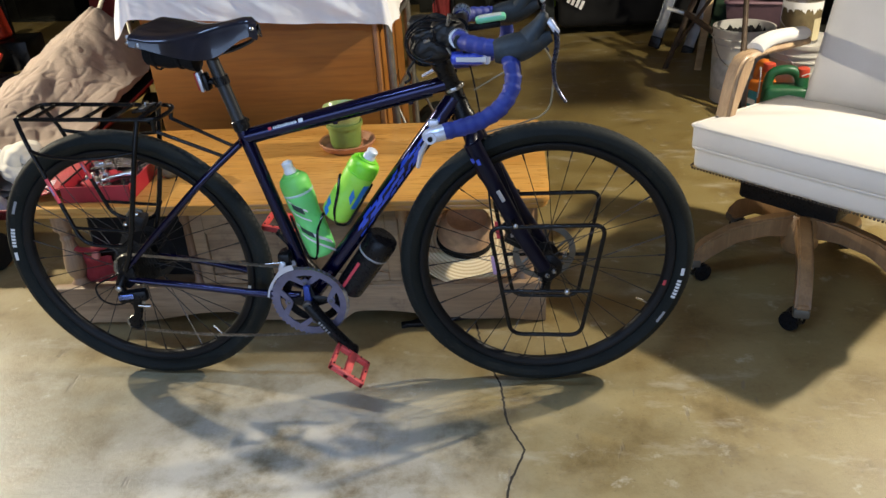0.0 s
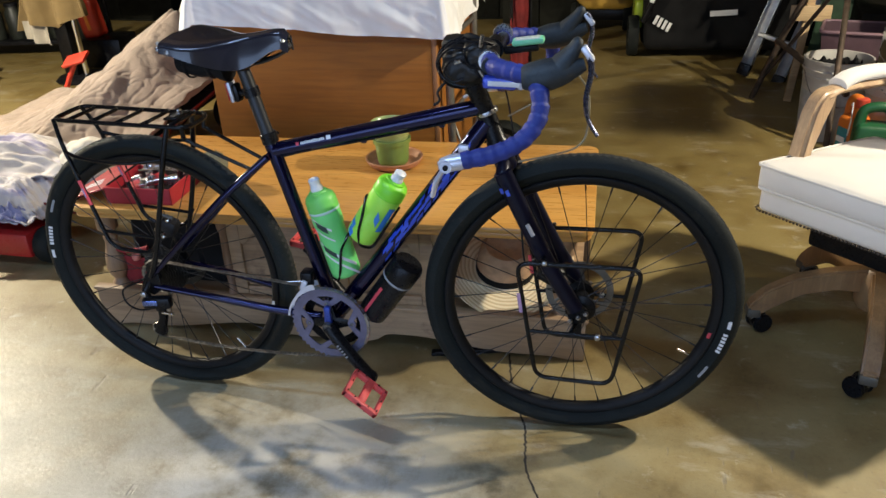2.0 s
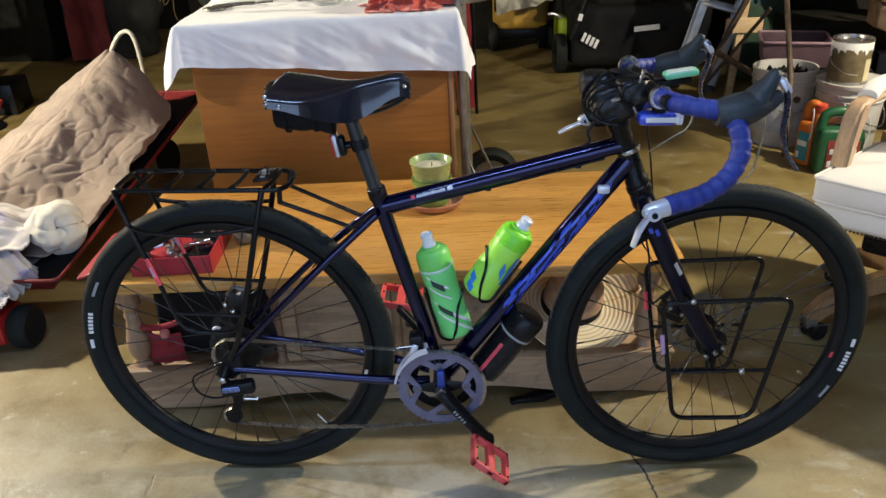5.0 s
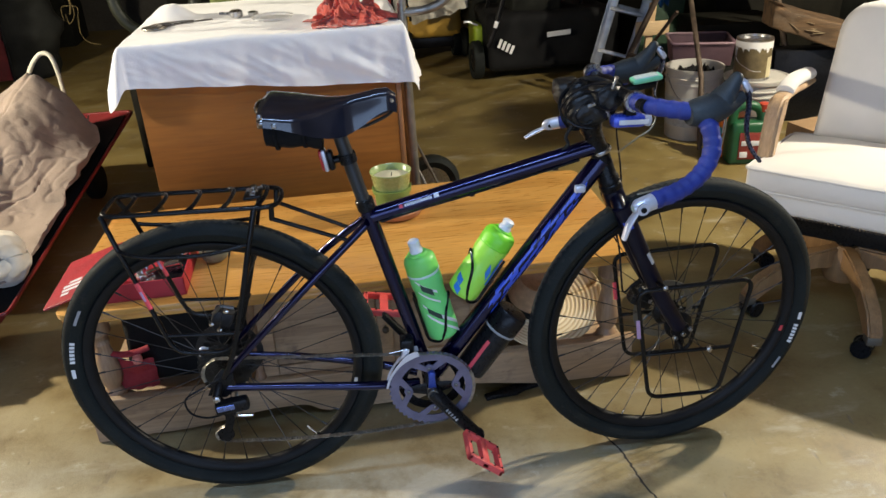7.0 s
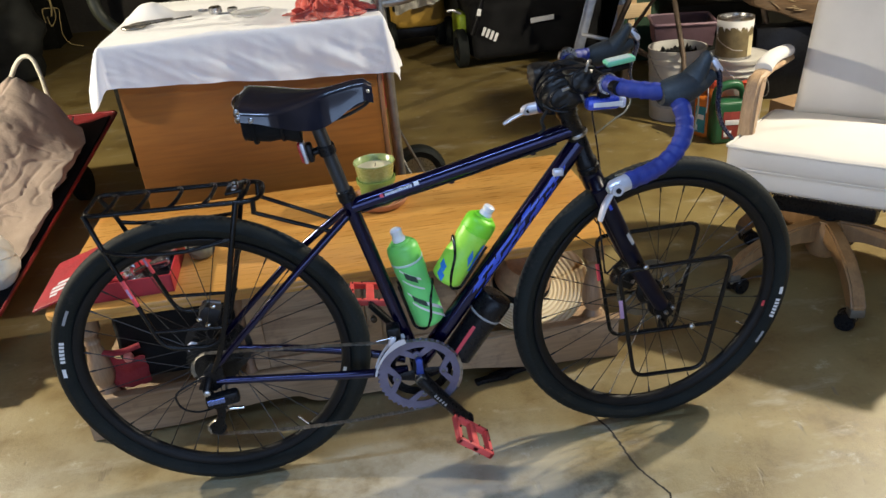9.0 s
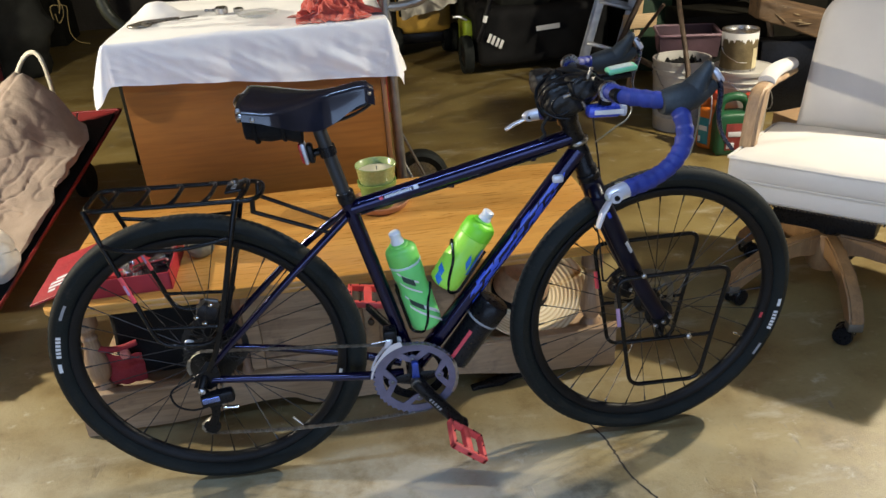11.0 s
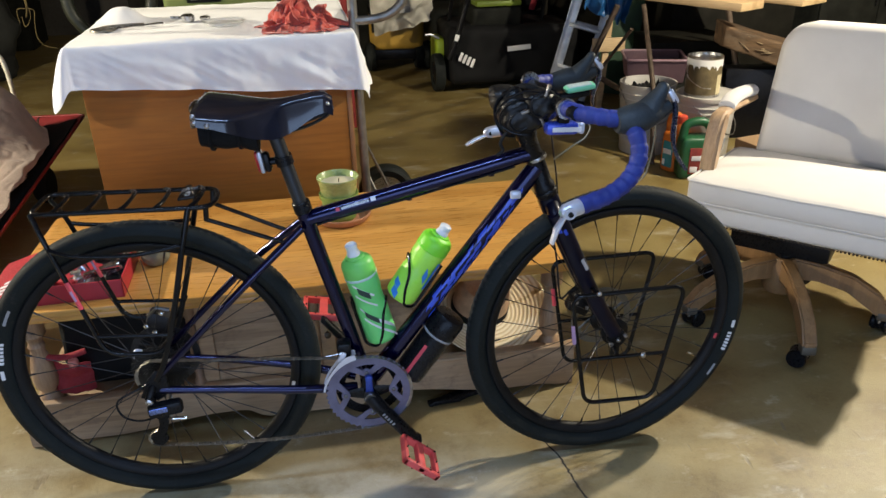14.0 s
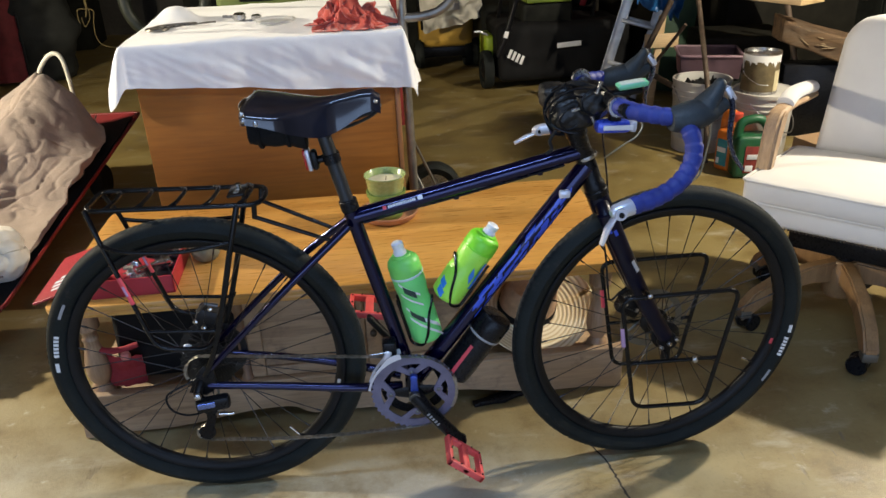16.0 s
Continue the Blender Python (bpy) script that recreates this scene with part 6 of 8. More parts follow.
def straw_hat():
    t = thing("straw_hat", "straw hat with a dark band on the table's lower shelf", "hat", on_table(0.515, -0.130, 0.127), 10)
    M_STRAW, nt, b = node_mat("straw")
    ring = n_tex(nt, "ShaderNodeTexWave", 26, 2)
    ring.wave_type, ring.rings_direction, ring.inputs["Distortion"].default_value = "RINGS", "Z", 1.2
    fibre = n_tex(nt, "ShaderNodeTexNoise", 220, 3)
    col = n_ramp(nt, ring.outputs["Fac"], [(0.0, (0.64, 0.49, 0.28)), (0.35, (0.83, 0.67, 0.42)), (1, (0.90, 0.78, 0.55))]).outputs["Color"]
    nt.links.new(col, b.inputs["Base Color"])
    b.inputs["Roughness"].default_value = 0.75
    n_bump(nt, b, n_mix(nt, ring.outputs["Fac"], fibre.outputs["Fac"], 0.3), 0.6, 0.003)
    tilt = Matrix.Translation((0, 0, 0.062)) @ pose(0, 0, 0, 20, 4, 0)

    def brim(u, v):
        a, r = 2 * math.pi * u, 0.078 + 0.105 * v
        lift = 0.045 * v * v * (0.6 + 0.7 * math.cos(2 * a))
        return V(r * math.cos(a) * 1.08, r * math.sin(a), lift)
    bm = sheet(64, 14, brim, 0.003)
    bmesh.ops.remove_doubles(bm, verts=bm.verts, dist=0.0004)
    part("brim", moved(bm, tilt), M_STRAW, t, "ringed straw brim")
    bm = lathe([(0.080, 0.0), (0.079, 0.05), (0.072, 0.088), (0.058, 0.102), (0.03, 0.096), (0.0, 0.088)], 40, cap=False)
    moved(bm, Matrix.Diagonal((1.08, 1, 1, 1)))
    part("crown", moved(bm, tilt), plain("brown_straw", (0.46, 0.29, 0.17), 0.75, vary=0.2, scale=40, bump=0.5), t, "brown straw crown")
    bm = lathe([(0.0815, 0.002), (0.0825, 0.004), (0.0820, 0.026), (0.0805, 0.028)], 40, cap=False)
    part("hat_band", moved(moved(bm, Matrix.Diagonal((1.08, 1, 1, 1))), tilt), M_NYLON, t, "dark hat band")


straw_hat()


def tool_bag():
    t = thing("tool_bag", "black cloth tool bag with red trim on the lower shelf", "bag", on_table(-0.500, -0.105, 0.127), 2.5)
    bm = box((-0.16, -0.13, 0.0), (0.20, 0.19, 0.235), 0.035, 3)
    bmesh.ops.subdivide_edges(bm, edges=bm.edges, cuts=3, use_grid_fill=True)
    for v in bm.verts:
        n = fbm(v.co * 11, 4)
        k = smoothstep(0, 0.03, v.co.z)
        v.co += V(0.014 * n, 0.016 * fbm(v.co * 9 + V(5, 0, 0), 3), 0.016 * n) * k
    part("body", bm, M_NYLON, t)
    M_REDC = plain("red_canvas", (0.26, 0.020, 0.026), 0.85, vary=0.2, bump=0.5)
    part("red_pocket", sheet(16, 12, lambda u, v: V(-0.185 + 0.105 * u, -0.150 - 0.018 * math.sin(math.pi * u) + 0.01 * fbm(V(u * 3, v * 3, 1), 3), 0.012 + 0.105 * v - 0.02 * u * v), 0.004), M_REDC, t, "red canvas pocket")
    part("red_flap", tube(spline([V(-0.215, -0.150, 0.150), V(-0.175, -0.165, 0.132), V(-0.13, -0.162, 0.126), V(-0.085, -0.150, 0.132)], 6), 0.011, 10, squash=0.6), M_REDC, t)
    part("toggle", lathe([(0.0, -0.014), (0.011, -0.010), (0.014, 0.0), (0.011, 0.010), (0.0, 0.014)], 14, Matrix.Translation((-0.115, -0.172, 0.112))), plain("pink_toggle", (0.62, 0.20, 0.17), 0.4, bump=0.0), t)
    part("handle", tube(spline([V(-0.10, 0, 0.185), V(-0.05, -0.01, 0.225), V(0.05, -0.01, 0.225), V(0.11, 0, 0.185)], 8), 0.008, 8, squash=0.5), M_NYLON, t)


tool_bag()


def cloth_bag():
    """A grey-green cloth pouch beside the case."""
    bm = bmesh.new()
    bmesh.ops.create_icosphere(bm, subdivisions=4, radius=1)
    for v in bm.verts:
        n = ridged(v.co * 1.5, 3)
        v.co = V(v.co.x * 0.042, v.co.y * 0.045, (v.co.z + 0.9) * 0.050 * (1.1 if v.co.z > 0 else 1)) * (0.82 + 0.16 * n)
        v.co.z = max(v.co.z, 0)
    solo("cloth_pouch", bm, plain("olive_cloth", (0.16, 0.15, 0.10), 0.9, vary=0.2, bump=0.5), "small olive cloth pouch beside the socket case", "pouch", at=Matrix.Translation(on_table(-0.395, -0.10, 0.422)), angle=70)


cloth_bag()


def floor_strap():
    t = thing("bar_clamp", "black flat bar clamp lying under the table edge", "clamp", (0.335, 0.300, 0), 13)
    part("bar", moved(box((-0.17, -0.012, 0.004), (0.15, 0.012, 0.018), 0.003), pose(0, 0, 0, 0, -3, 0)), M_PLASTIC, t)
    part("jaw", slab([(-0.16, -0.012), (-0.08, -0.022), (-0.03, -0.004), (-0.06, 0.020), (-0.12, 0.014)], 0.0, 0.014, 0.004), M_PLASTIC, t)
    part("grip", tube([V(0.05, 0, 0.020), V(0.11, 0.004, 0.030), V(0.17, 0.012, 0.042)], [0.015, 0.020, 0.014], 10, squash=0.7), M_PLASTIC, t)


floor_strap()

# ---- the cabinet with the white cloth ----
CAB = pose(-0.436, 1.429, 0, 0, 0, 3.5)


def cabinet():
    t = thing("cabinet", "orange-brown veneered cabinet standing behind the coffee table", "cabinet", (-0.436, 1.429, 0), 3.5)
    w, d, h = 0.426, 0.40, 0.925
    part("body", box((-w, -d + 0.02, 0.0), (w, d, h - 0.02), 0.003), M_VENEER, t)
    part("front_panel", box((-w, -d, 0.012), (w - 0.016, -d + 0.0195, h - 0.021), 0.002), M_VENEER, t, "orange-brown wood veneer front")
    part("edge_strip", box((w - 0.015, -d - 0.002, 0.012), (w + 0.002, -d + 0.019, h - 0.021), 0.002), M_EDGE, t, "lighter wooden edge strip")
    part("top", box((-w - 0.01, -d - 0.01, h - 0.02), (w + 0.01, d + 0.01, h), 0.004), M_VENEER, t)

    over = 0.150

    def place(u, v):
        x, y = (u - 0.5) * 2 * (w + 0.016 + over), (v - 0.5) * 2 * (d + 0.016 + over)
        ex, ey = max(abs(x) - (w + 0.016), 0), max(abs(y) - (d + 0.016), 0)
        sx, sy = (1 if x > 0 else -1), (1 if y > 0 else -1)
        px, py = min(abs(x), w + 0.016) * sx, min(abs(y), d + 0.016) * sy
        n = fbm(V(x * 4.5, y * 4.5, 0), 4)
        z = h + 0.004 + 0.006 * (ridged(V(x * 3.2, y * 3.2, 2), 3) * 0.5 + 0.3)
        bend = lambda e: e - 0.012 * (1 - math.exp(-e / 0.012))
        pw = 2.0 + 3.0 * smoothstep(-0.3, 0.3, x)
        drop = bend((ex ** pw + ey ** pw) ** (1 / pw))
        drop = drop if drop < 0.16 else 0.16 + 0.024 * (1 - math.exp(-(drop - 0.16) / 0.024))
        fl = 0.014 * (1 - math.exp(-(ex + ey) / 0.015))
        wave = 0.003 * math.sin(x * 11 + 5 * noise.noise(V(x * 3, 0, 0))) + 0.005 * noise.noise(V(x * 6, y * 2, 3))
        wavy = 0.010 * math.sin(y * 15 + 2 * noise.noise(V(0, y * 3, 0)))
        out = min(drop / over, 1.2)
        if ex > 0 or ey > 0:
            th = math.atan2(ey, ex)
            c2, s2 = math.cos(th) ** 2, math.sin(th) ** 2
            off = fl + out * (0.008 + wavy * c2 + wave * s2 + 0.022 * math.sin(2 * th) ** 4 + 0.010 * math.sin(6 * th) * math.sin(2 * th))
            px += sx * (off + (0.050 if sx < 0 else 0.030) * out) * math.cos(th)
            py += sy * off * math.sin(th)
        lean, run = x * 9 - drop * 13 + y * 9, x * 3 + drop * 5 + y * 3
        crumple = (0.011 * (abs(noise.noise(V(lean * 0.8, run * 0.8, 4))) - 0.25) + 0.009 * (abs(noise.noise(V(lean * 1.7, run * 1.9, 9))) - 0.25) + 0.003 * noise.noise(V(x * 24, drop * 30 + y * 24, 15))) * min(out * 2, 1)
        if ey > 0 and ex == 0:
            py += sy * crumple
        elif ex > 0 and ey == 0:
            px += sx * crumple
        if x < 0 and y < 0:
            drop += 0.030 * smoothstep(0.06, 0.60, ex * ey / (over * over))
        z += 0.052 * math.exp(-(((x + 0.350) / 0.070) ** 2 + ((y - 0.03) / 0.060) ** 2) ** 1.4) * (drop == 0)
        hem = 0.012 * noise.noise(V(x * 3.3, y * 3.3, 7))
        return V(px, py, z - drop * (1.16 + hem * 3 + 0.20 * min(max(x / w, -1), 1)) + 0.006 * n * (drop == 0))
    bm = sheet(170, 170, place, 0.0025)
    c = solo("tablecloth", bm, M_CLOTH, "creased white cloth draped over the cabinet", "cloth", angle=80, at=CAB)
    return t


cabinet()


def red_rag():
    def place(u, v):
        x, y = (u - 0.5) * 2, (v - 0.5) * 2
        k = max(abs(x), abs(y)) / max(math.hypot(x, y), 1e-6)
        x, y = x * (0.4 + 0.6 * k), y * (0.4 + 0.6 * k)
        r = math.hypot(x, y)
        dome = 1 - smoothstep(0.40, 1.0, r)
        f1 = 2.6 * abs(noise.noise(V(x * 3.6, y * 3.6, 3.7)))
        f2 = 2.4 * abs(noise.noise(V(x * 7.5 + 5, y * 7.5, 1.2)))
        f3 = 2.4 * abs(noise.noise(V(x * 14, y * 14 + 3, 8.1)))
        z = 0.006 + dome * (0.026 + 0.034 * f1 + 0.017 * f2) + (0.3 + 0.7 * dome) * 0.006 * f3
        sx = 0.034 * noise.noise(V(x * 3.4, y * 3.4, 9)) + 0.022 * noise.noise(V(x * 7, y * 7, 19))
        sy = 0.034 * noise.noise(V(x * 3.4, y * 3.4, 24)) + 0.022 * noise.noise(V(x * 7, y * 7, 34))
        tail = 0.055 * smoothstep(0.55, 1.0, x) * (1 - abs(y))
        ex = 0.128 * (1 + 0.15 * math.sin(5 * math.atan2(y, x)))
        return V(x * ex + sx + tail, y * 0.115 + sy, max(z, 0.004))
    solo("shop_rag", sheet(110, 90, place, 0.002), M_RAG, "crumpled red shop rag on the white cloth", "rag", angle=80, at=Matrix.Translation((-0.140, 1.150, 0.932)))


red_rag()


def cloth_tools():
    t = thing("chain_whip", "steel chain tool lying on the white cloth", "tool", (-0.765, 1.25, 0.934), 20)
    part("handle", tube([V(-0.02, 0, 0.008), V(0.06, 0.01, 0.010), V(0.16, 0.03, 0.008)], [0.010, 0.007, 0.008], 10, squash=0.4), M_STEEL, t)
    part("sprocket", lathe([(0.040, 0.003), (0.042, 0.006), (0.040, 0.010), (0.012, 0.010), (0.012, 0.003)], 24, Matrix.Translation((-0.04, 0, 0))), M_CHAIN, t)
    part("chain_tail", tube(spline([V(-0.05, 0.03, 0.006), V(-0.02, 0.06, 0.006), V(0.05, 0.065, 0.006), V(0.10, 0.05, 0.006)], 8), 0.006, 6), M_CHAIN, t)
    t = thing("cassette_tool", "pair of small steel bicycle parts on the white cloth", "tool", (-0.55, 1.40, 0.934), -15)
    part("body", lathe([(0.020, 0), (0.024, 0.004), (0.024, 0.02), (0.015, 0.026)], 18), M_STEEL, t)
    part("nut", lathe([(0.018, 0), (0.020, 0.003), (0.020, 0.014), (0.012, 0.018)], 6, Matrix.Translation((0.06, 0.012, 0))), M_STEEL, t)
    part("lever", tube([V(-0.02, 0, 0.012), V(-0.06, -0.01, 0.014)], 0.005, 8), M_STEEL, t)
    solo("plastic_tub", lathe([(0.060, 0.0), (0.066, 0.002), (0.070, 0.009), (0.074, 0.010), (0.073, 0.012), (0.067, 0.011), (0.062, 0.004), (0, 0.004)], 28, cap=False), clear("milky_plastic", (0.85, 0.85, 0.85), 0.35, 0.7), "shallow clear plastic lid on the white cloth", "lid", at=Matrix.Translation((-0.41, 1.30, 0.935)))
    # things at the far edge of the cabinet
    t = thing("drill_case", "olive green power tool case on the cabinet", "tool case", (-0.52, 1.93, 0.0), 3)
    part("stand", box((-0.30, 0.02, 0.0), (0.30, 0.36, 0.86), 0.01), M_PLASTIC, t)
    part("body", box((-0.22, -0.02, 0.86), (0.24, 0.30, 1.10), 0.03, 3), plain("olive_plastic", (0.16, 0.20, 0.06), 0.5, bump=0.2), t)
    part("badge", box((-0.12, -0.026, 0.935), (0.02, -0.0195, 0.975), 0.003), M_PLASTIC, t)
    part("badge_bar", box((-0.105, -0.030, 0.947), (0.005, -0.0255, 0.963), 0.001), M_WHITE, t)
    return t


cloth_tools()


def hand_truck():
    t = thing("hand_truck", "grey steel hand truck standing beside the cabinet", "hand truck", (0.105, 1.36, 0), 0)
    M_PIPE = plain("worn_grey_pipe", (0.23, 0.22, 0.20), 0.4, 0.7, vary=0.25, scale=20, bump=0.15, wear=(0.12, 0.08, 0.06))
    for y in (-0.24, 0.20):
        part("rail", tube([V(-0.055, y, 0.06), V(-0.062, y, 0.60), V(-0.070, y, 1.30)], 0.0155, 12), M_PIPE, t)
        if y < 0:
            part("handle", tube(spline([V(-0.064, y, 0.955), V(0.0, y, 0.958), V(0.06, y, 0.975), V(0.105, y, 1.02), V(0.125, y, 1.10), V(0.13, y, 1.22)], 6), 0.0150, 12), M_PIPE, t)
        part("axle_strut", rod((-0.06, y + 0.02, 0.42), (0.07, y * 1.15, 0.11), 0.006, 8), M_PIPE, t)
    for z in (0.18, 0.45, 0.72, 0.95):
        part("cross_bar", rod((-0.06, -0.24, z), (-0.06, 0.20, z), 0.010, 10), M_PIPE, t)
    part("toe_plate", box((-0.26, -0.23, 0.005), (-0.06, 0.20, 0.012), 0.002), M_PIPE, t)
    for y in (-0.255, 0.32):
        w = new("wheel")
        w.parent = t
        w.matrix_basis = Matrix.Translation((0.035, y, 0.125)) @ pose(0, 0, 0, 90, 0, 0)
        part("tyre", lathe([(0.078, -0.03), (0.105, -0.038), (0.121, -0.025), (0.125, 0), (0.121, 0.025), (0.105, 0.038), (0.078, 0.03), (0.078, -0.03)], 36, cap=False), M_RUBBER, w)
        part("rim", lathe([(0.078, -0.028), (0.070, -0.020), (0.030, -0.012), (0.028, -0.03), (0.028, 0.03), (0.030, 0.012), (0.070, 0.020), (0.078, 0.028)], 28), M_STEEL, w)
    part("axle", rod((0.035, -0.27, 0.125), (0.035, 0.34, 0.125), 0.008, 10), M_PIPE, t)


hand_truck()


# ---- the upholstered chair ----
def cushion(lo, hi, bulge, r=0.03, n=4):
    bm = box(lo, hi, r, n)
    bmesh.ops.subdivide_edges(bm, edges=[e for e in bm.edges if e.calc_length() > 0.08], cuts=10, use_grid_fill=True)
    c = [(a + b) / 2 for a, b in zip(lo, hi)]
    s = [(b - a) / 2 for a, b in zip(lo, hi)]
    for v in bm.verts:
        q = [(v.co[i] - c[i]) / s[i] for i in range(3)]
        for i in range(3):
            j, k = (i + 1) % 3, (i + 2) % 3
            v.co[i] += q[i] * bulge[i] * max(1 - q[j] ** 2, 0) * max(1 - q[k] ** 2, 0)
    return bm


def chair():
    # x forward (towards the knees), y to the sitter's left
    t = thing("swivel_chair", "cream upholstered swivel armchair with pale wooden arms and base", "chair", (1.496, 0.613, 0), 228.5)
    def sag(x):
        return -0.062 * (0.305 - x) / 0.605
    bm = cushion((-0.30, -0.335, 0.392), (0.305, 0.335, 0.466), (0.014, 0.008, 0.026), 0.013, 3)
    for v in bm.verts:
        up = smoothstep(0.400, 0.460, v.co.z)
        v.co.z += up * (sag(v.co.x) + 0.006 * noise.noise(v.co * 7) + 0.004 * noise.noise(v.co * 15))
    part("seat", bm, M_UPHOL, t, "cream padded seat cushion")
    welt = rounded([V(0.308, -0.338, 0.460), V(0.312, 0.0, 0.460), V(0.308, 0.338, 0.460), V(-0.28, 0.338, 0.460), V(-0.28, -0.338, 0.460)], 0.020, 6, True)
    part("welt", tube([V(p.x, p.y, p.z + sag(p.x) + 0.005 * noise.noise(p * 7)) for p in welt], 0.0045, 8, True), M_UPHOL, t, "cream corded edge of the cushion")
    part("seat_base", cushion((-0.29, -0.330, 0.322), (0.295, 0.330, 0.398), (0.006, 0.006, 0.0), 0.018), M_UPHOL, t, "cream upholstered seat apron")
    part("piping", tube(rounded([V(0.302, -0.337, 0.394), V(0.302, 0.337, 0.394), V(-0.29, 0.337, 0.394), V(-0.29, -0.337, 0.394)], 0.03, 6, True), 0.005, 8, True), M_UPHOL, t)
    first = None
    ring = rounded([V(0.298, -0.332, 0.328), V(0.298, 0.332, 0.328), V(-0.285, 0.332, 0.328), V(-0.285, -0.332, 0.328)], 0.02, 5, True)
    ring.append(ring[0])
    acc, gap = 0.0, 0.0105
    for p, q in zip(ring, ring[1:]):
        L = (q - p).length
        while acc < L:
            c = p.lerp(q, acc / L)
            if c.x > -0.12:
                if first is None:
                    first = part("nailhead", lathe([(0.0040, -0.002), (0.0036, 0.001), (0.0018, 0.0024)], 8), M_BRASS, t)
                    ob = first
                else:
                    ob = new("nailhead", first.data)
                    ob.parent = t
                d = V(1, 0, 0) if c.x > 0.29 else V(0, 1 if c.y > 0 else -1, 0)
                ob.matrix_basis = along(c + d * 0.005, c + d)
            acc += gap
        acc -= L

    # back: rounded shield, leaning
    def back(u, v, side):
        z = 0.0 + 0.475 * v
        w = 0.270 - 0.020 * v
        corner = 0.105
        if z > 0.475 - corner:
            k = (z - (0.475 - corner)) / corner
            w -= corner * (1 - math.sqrt(max(1 - k * k, 0)))
        y = (u - 0.5) * 2 * w
        e = max(1 - ((u - 0.5) * 2) ** 4, 0) * (1 - (2 * v - 1) ** 8)
        x = side * (0.020 + 0.040 * math.sqrt(max(e, 0)))
        return V(x, y, z)
    bm = bmesh.new()
    nu, nv = 28, 32
    gs = []
    for side in (1, -1):
        g = [[bm.verts.new(back(i / nu, j / nv, side)) for j in range(nv + 1)] for i in range(nu + 1)]
        for i in range(nu):
            for j in range(nv):
                bm.faces.new((g[i][j], g[i + 1][j], g[i + 1][j + 1], g[i][j + 1]) if side > 0 else (g[i][j], g[i][j + 1], g[i + 1][j + 1], g[i + 1][j]))
        gs.append(g)
    a, b = gs
    rim = [(i, 0) for i in range(nu)] + [(nu, j) for j in range(nv)] + [(i, nv) for i in range(nu, 0, -1)] + [(0, j) for j in range(nv, 0, -1)]
    for (i, j), (k, l) in zip(rim, rim[1:] + rim[:1]):
        bm.faces.new((a[i][j], b[i][j], b[k][l], a[k][l]))
    bmesh.ops.remove_doubles(bm, verts=bm.verts, dist=0.0003)
    moved(bm, Matrix.Translation((-0.315, 0, 0.395)) @ pose(0, 0, 0, 0, -11, 0))
    part("backrest", bm, M_UPHOL, t, "tall cream padded backrest", angle=60)
    for s in (-1, 1):
        arm = new("armrest")
        arm.parent = t
        y = s * 0.325
        arm.location = (-0.032, 0, -0.014)
        side = [(0.210, 0.330), (0.203, 0.40), (0.188, 0.47), (0.172, 0.54), (0.158, 0.59), (0.136, 0.625), (0.112, 0.642), (0.078, 0.644), (0.056, 0.630), (0.070, 0.59), (0.100, 0.54), (0.134, 0.47), (0.151, 0.40), (0.157, 0.330)]
        bm = bmesh.new()
        f = bm.faces.new([bm.verts.new((q, y - 0.024, z)) for q, z in side])
        made = bmesh.ops.extrude_face_region(bm, geom=[f])["geom"]
        bmesh.ops.translate(bm, vec=(0, 0.048, 0), verts=[g for g in made if isinstance(g, bmesh.types.BMVert)])
        bmesh.ops.bevel(bm, geom=[e for e in bm.edges if abs(e.verts[0].co.y - e.verts[1].co.y) < 1e-6], offset=0.010, segments=3, affect="EDGES")
        part("post", bm, M_CHAIRWOOD, arm, "curved pale wooden arm post")
        top = spline([V(0.100, y, 0.622), V(0.05, y, 0.630), V(-0.04, y, 0.626), V(-0.15, y, 0.614), V(-0.310, y, 0.600)], 6)
        part("arm_wood", tube(top, 0.026, 12, squash=0.55), M_CHAIRWOOD, arm)
        pad = spline([V(0.034, y, 0.640), V(-0.01, y, 0.652), V(-0.08, y, 0.654), V(-0.18, y, 0.644), V(-0.302, y, 0.626)], 6)
        part("arm_pad", tube(pad, [0.020] + [0.028] * (len(pad) - 2) + [0.024], 16, squash=0.8), M_UPHOL, arm, "cream padded arm")
    for ob in t.children:
        ob.location.z += 0.046
    # swivel base with five legs
    bx, by = 0.082, -0.052
    part("mechanism", box((bx - 0.19, by - 0.15, 0.285), (bx + 0.15, by + 0.15, 0.372), 0.016), M_BLACK, t)
    part("column", rod((bx, by, 0.12), (bx, by, 0.33), 0.028, 18), M_BLACK, t)
    part("hub", lathe([(0.045, 0.10), (0.055, 0.12), (0.055, 0.20), (0.040, 0.225)], 20, Matrix.Translation((bx, by, 0))), M_LEGWOOD, t)
    for k in range(5):
        leg = new("base_leg")
        leg.parent = t
        leg.matrix_basis = Matrix.Translation((bx, by, 0)) @ pose(0, 0, 0, 0, 0, -43.5 + 72 * k)
        outline = [(0.03, 0.150), (0.11, 0.156), (0.20, 0.136), (0.275, 0.086), (0.305, 0.062), (0.338, 0.060), (0.340, 0.092), (0.300, 0.142), (0.22, 0.190), (0.12, 0.216), (0.03, 0.226)]
        bm = bmesh.new()
        f = bm.faces.new([bm.verts.new((x, -0.021, z)) for x, z in outline])
        made = bmesh.ops.extrude_face_region(bm, geom=[f])["geom"]
        bmesh.ops.translate(bm, vec=(0, 0.042, 0), verts=[g for g in made if isinstance(g, bmesh.types.BMVert)])
        bmesh.ops.bevel(bm, geom=[e for e in bm.edges], offset=0.006, segments=2, affect="EDGES")
        part("leg", bm, M_LEGWOOD, leg, "curved amber wooden base leg")
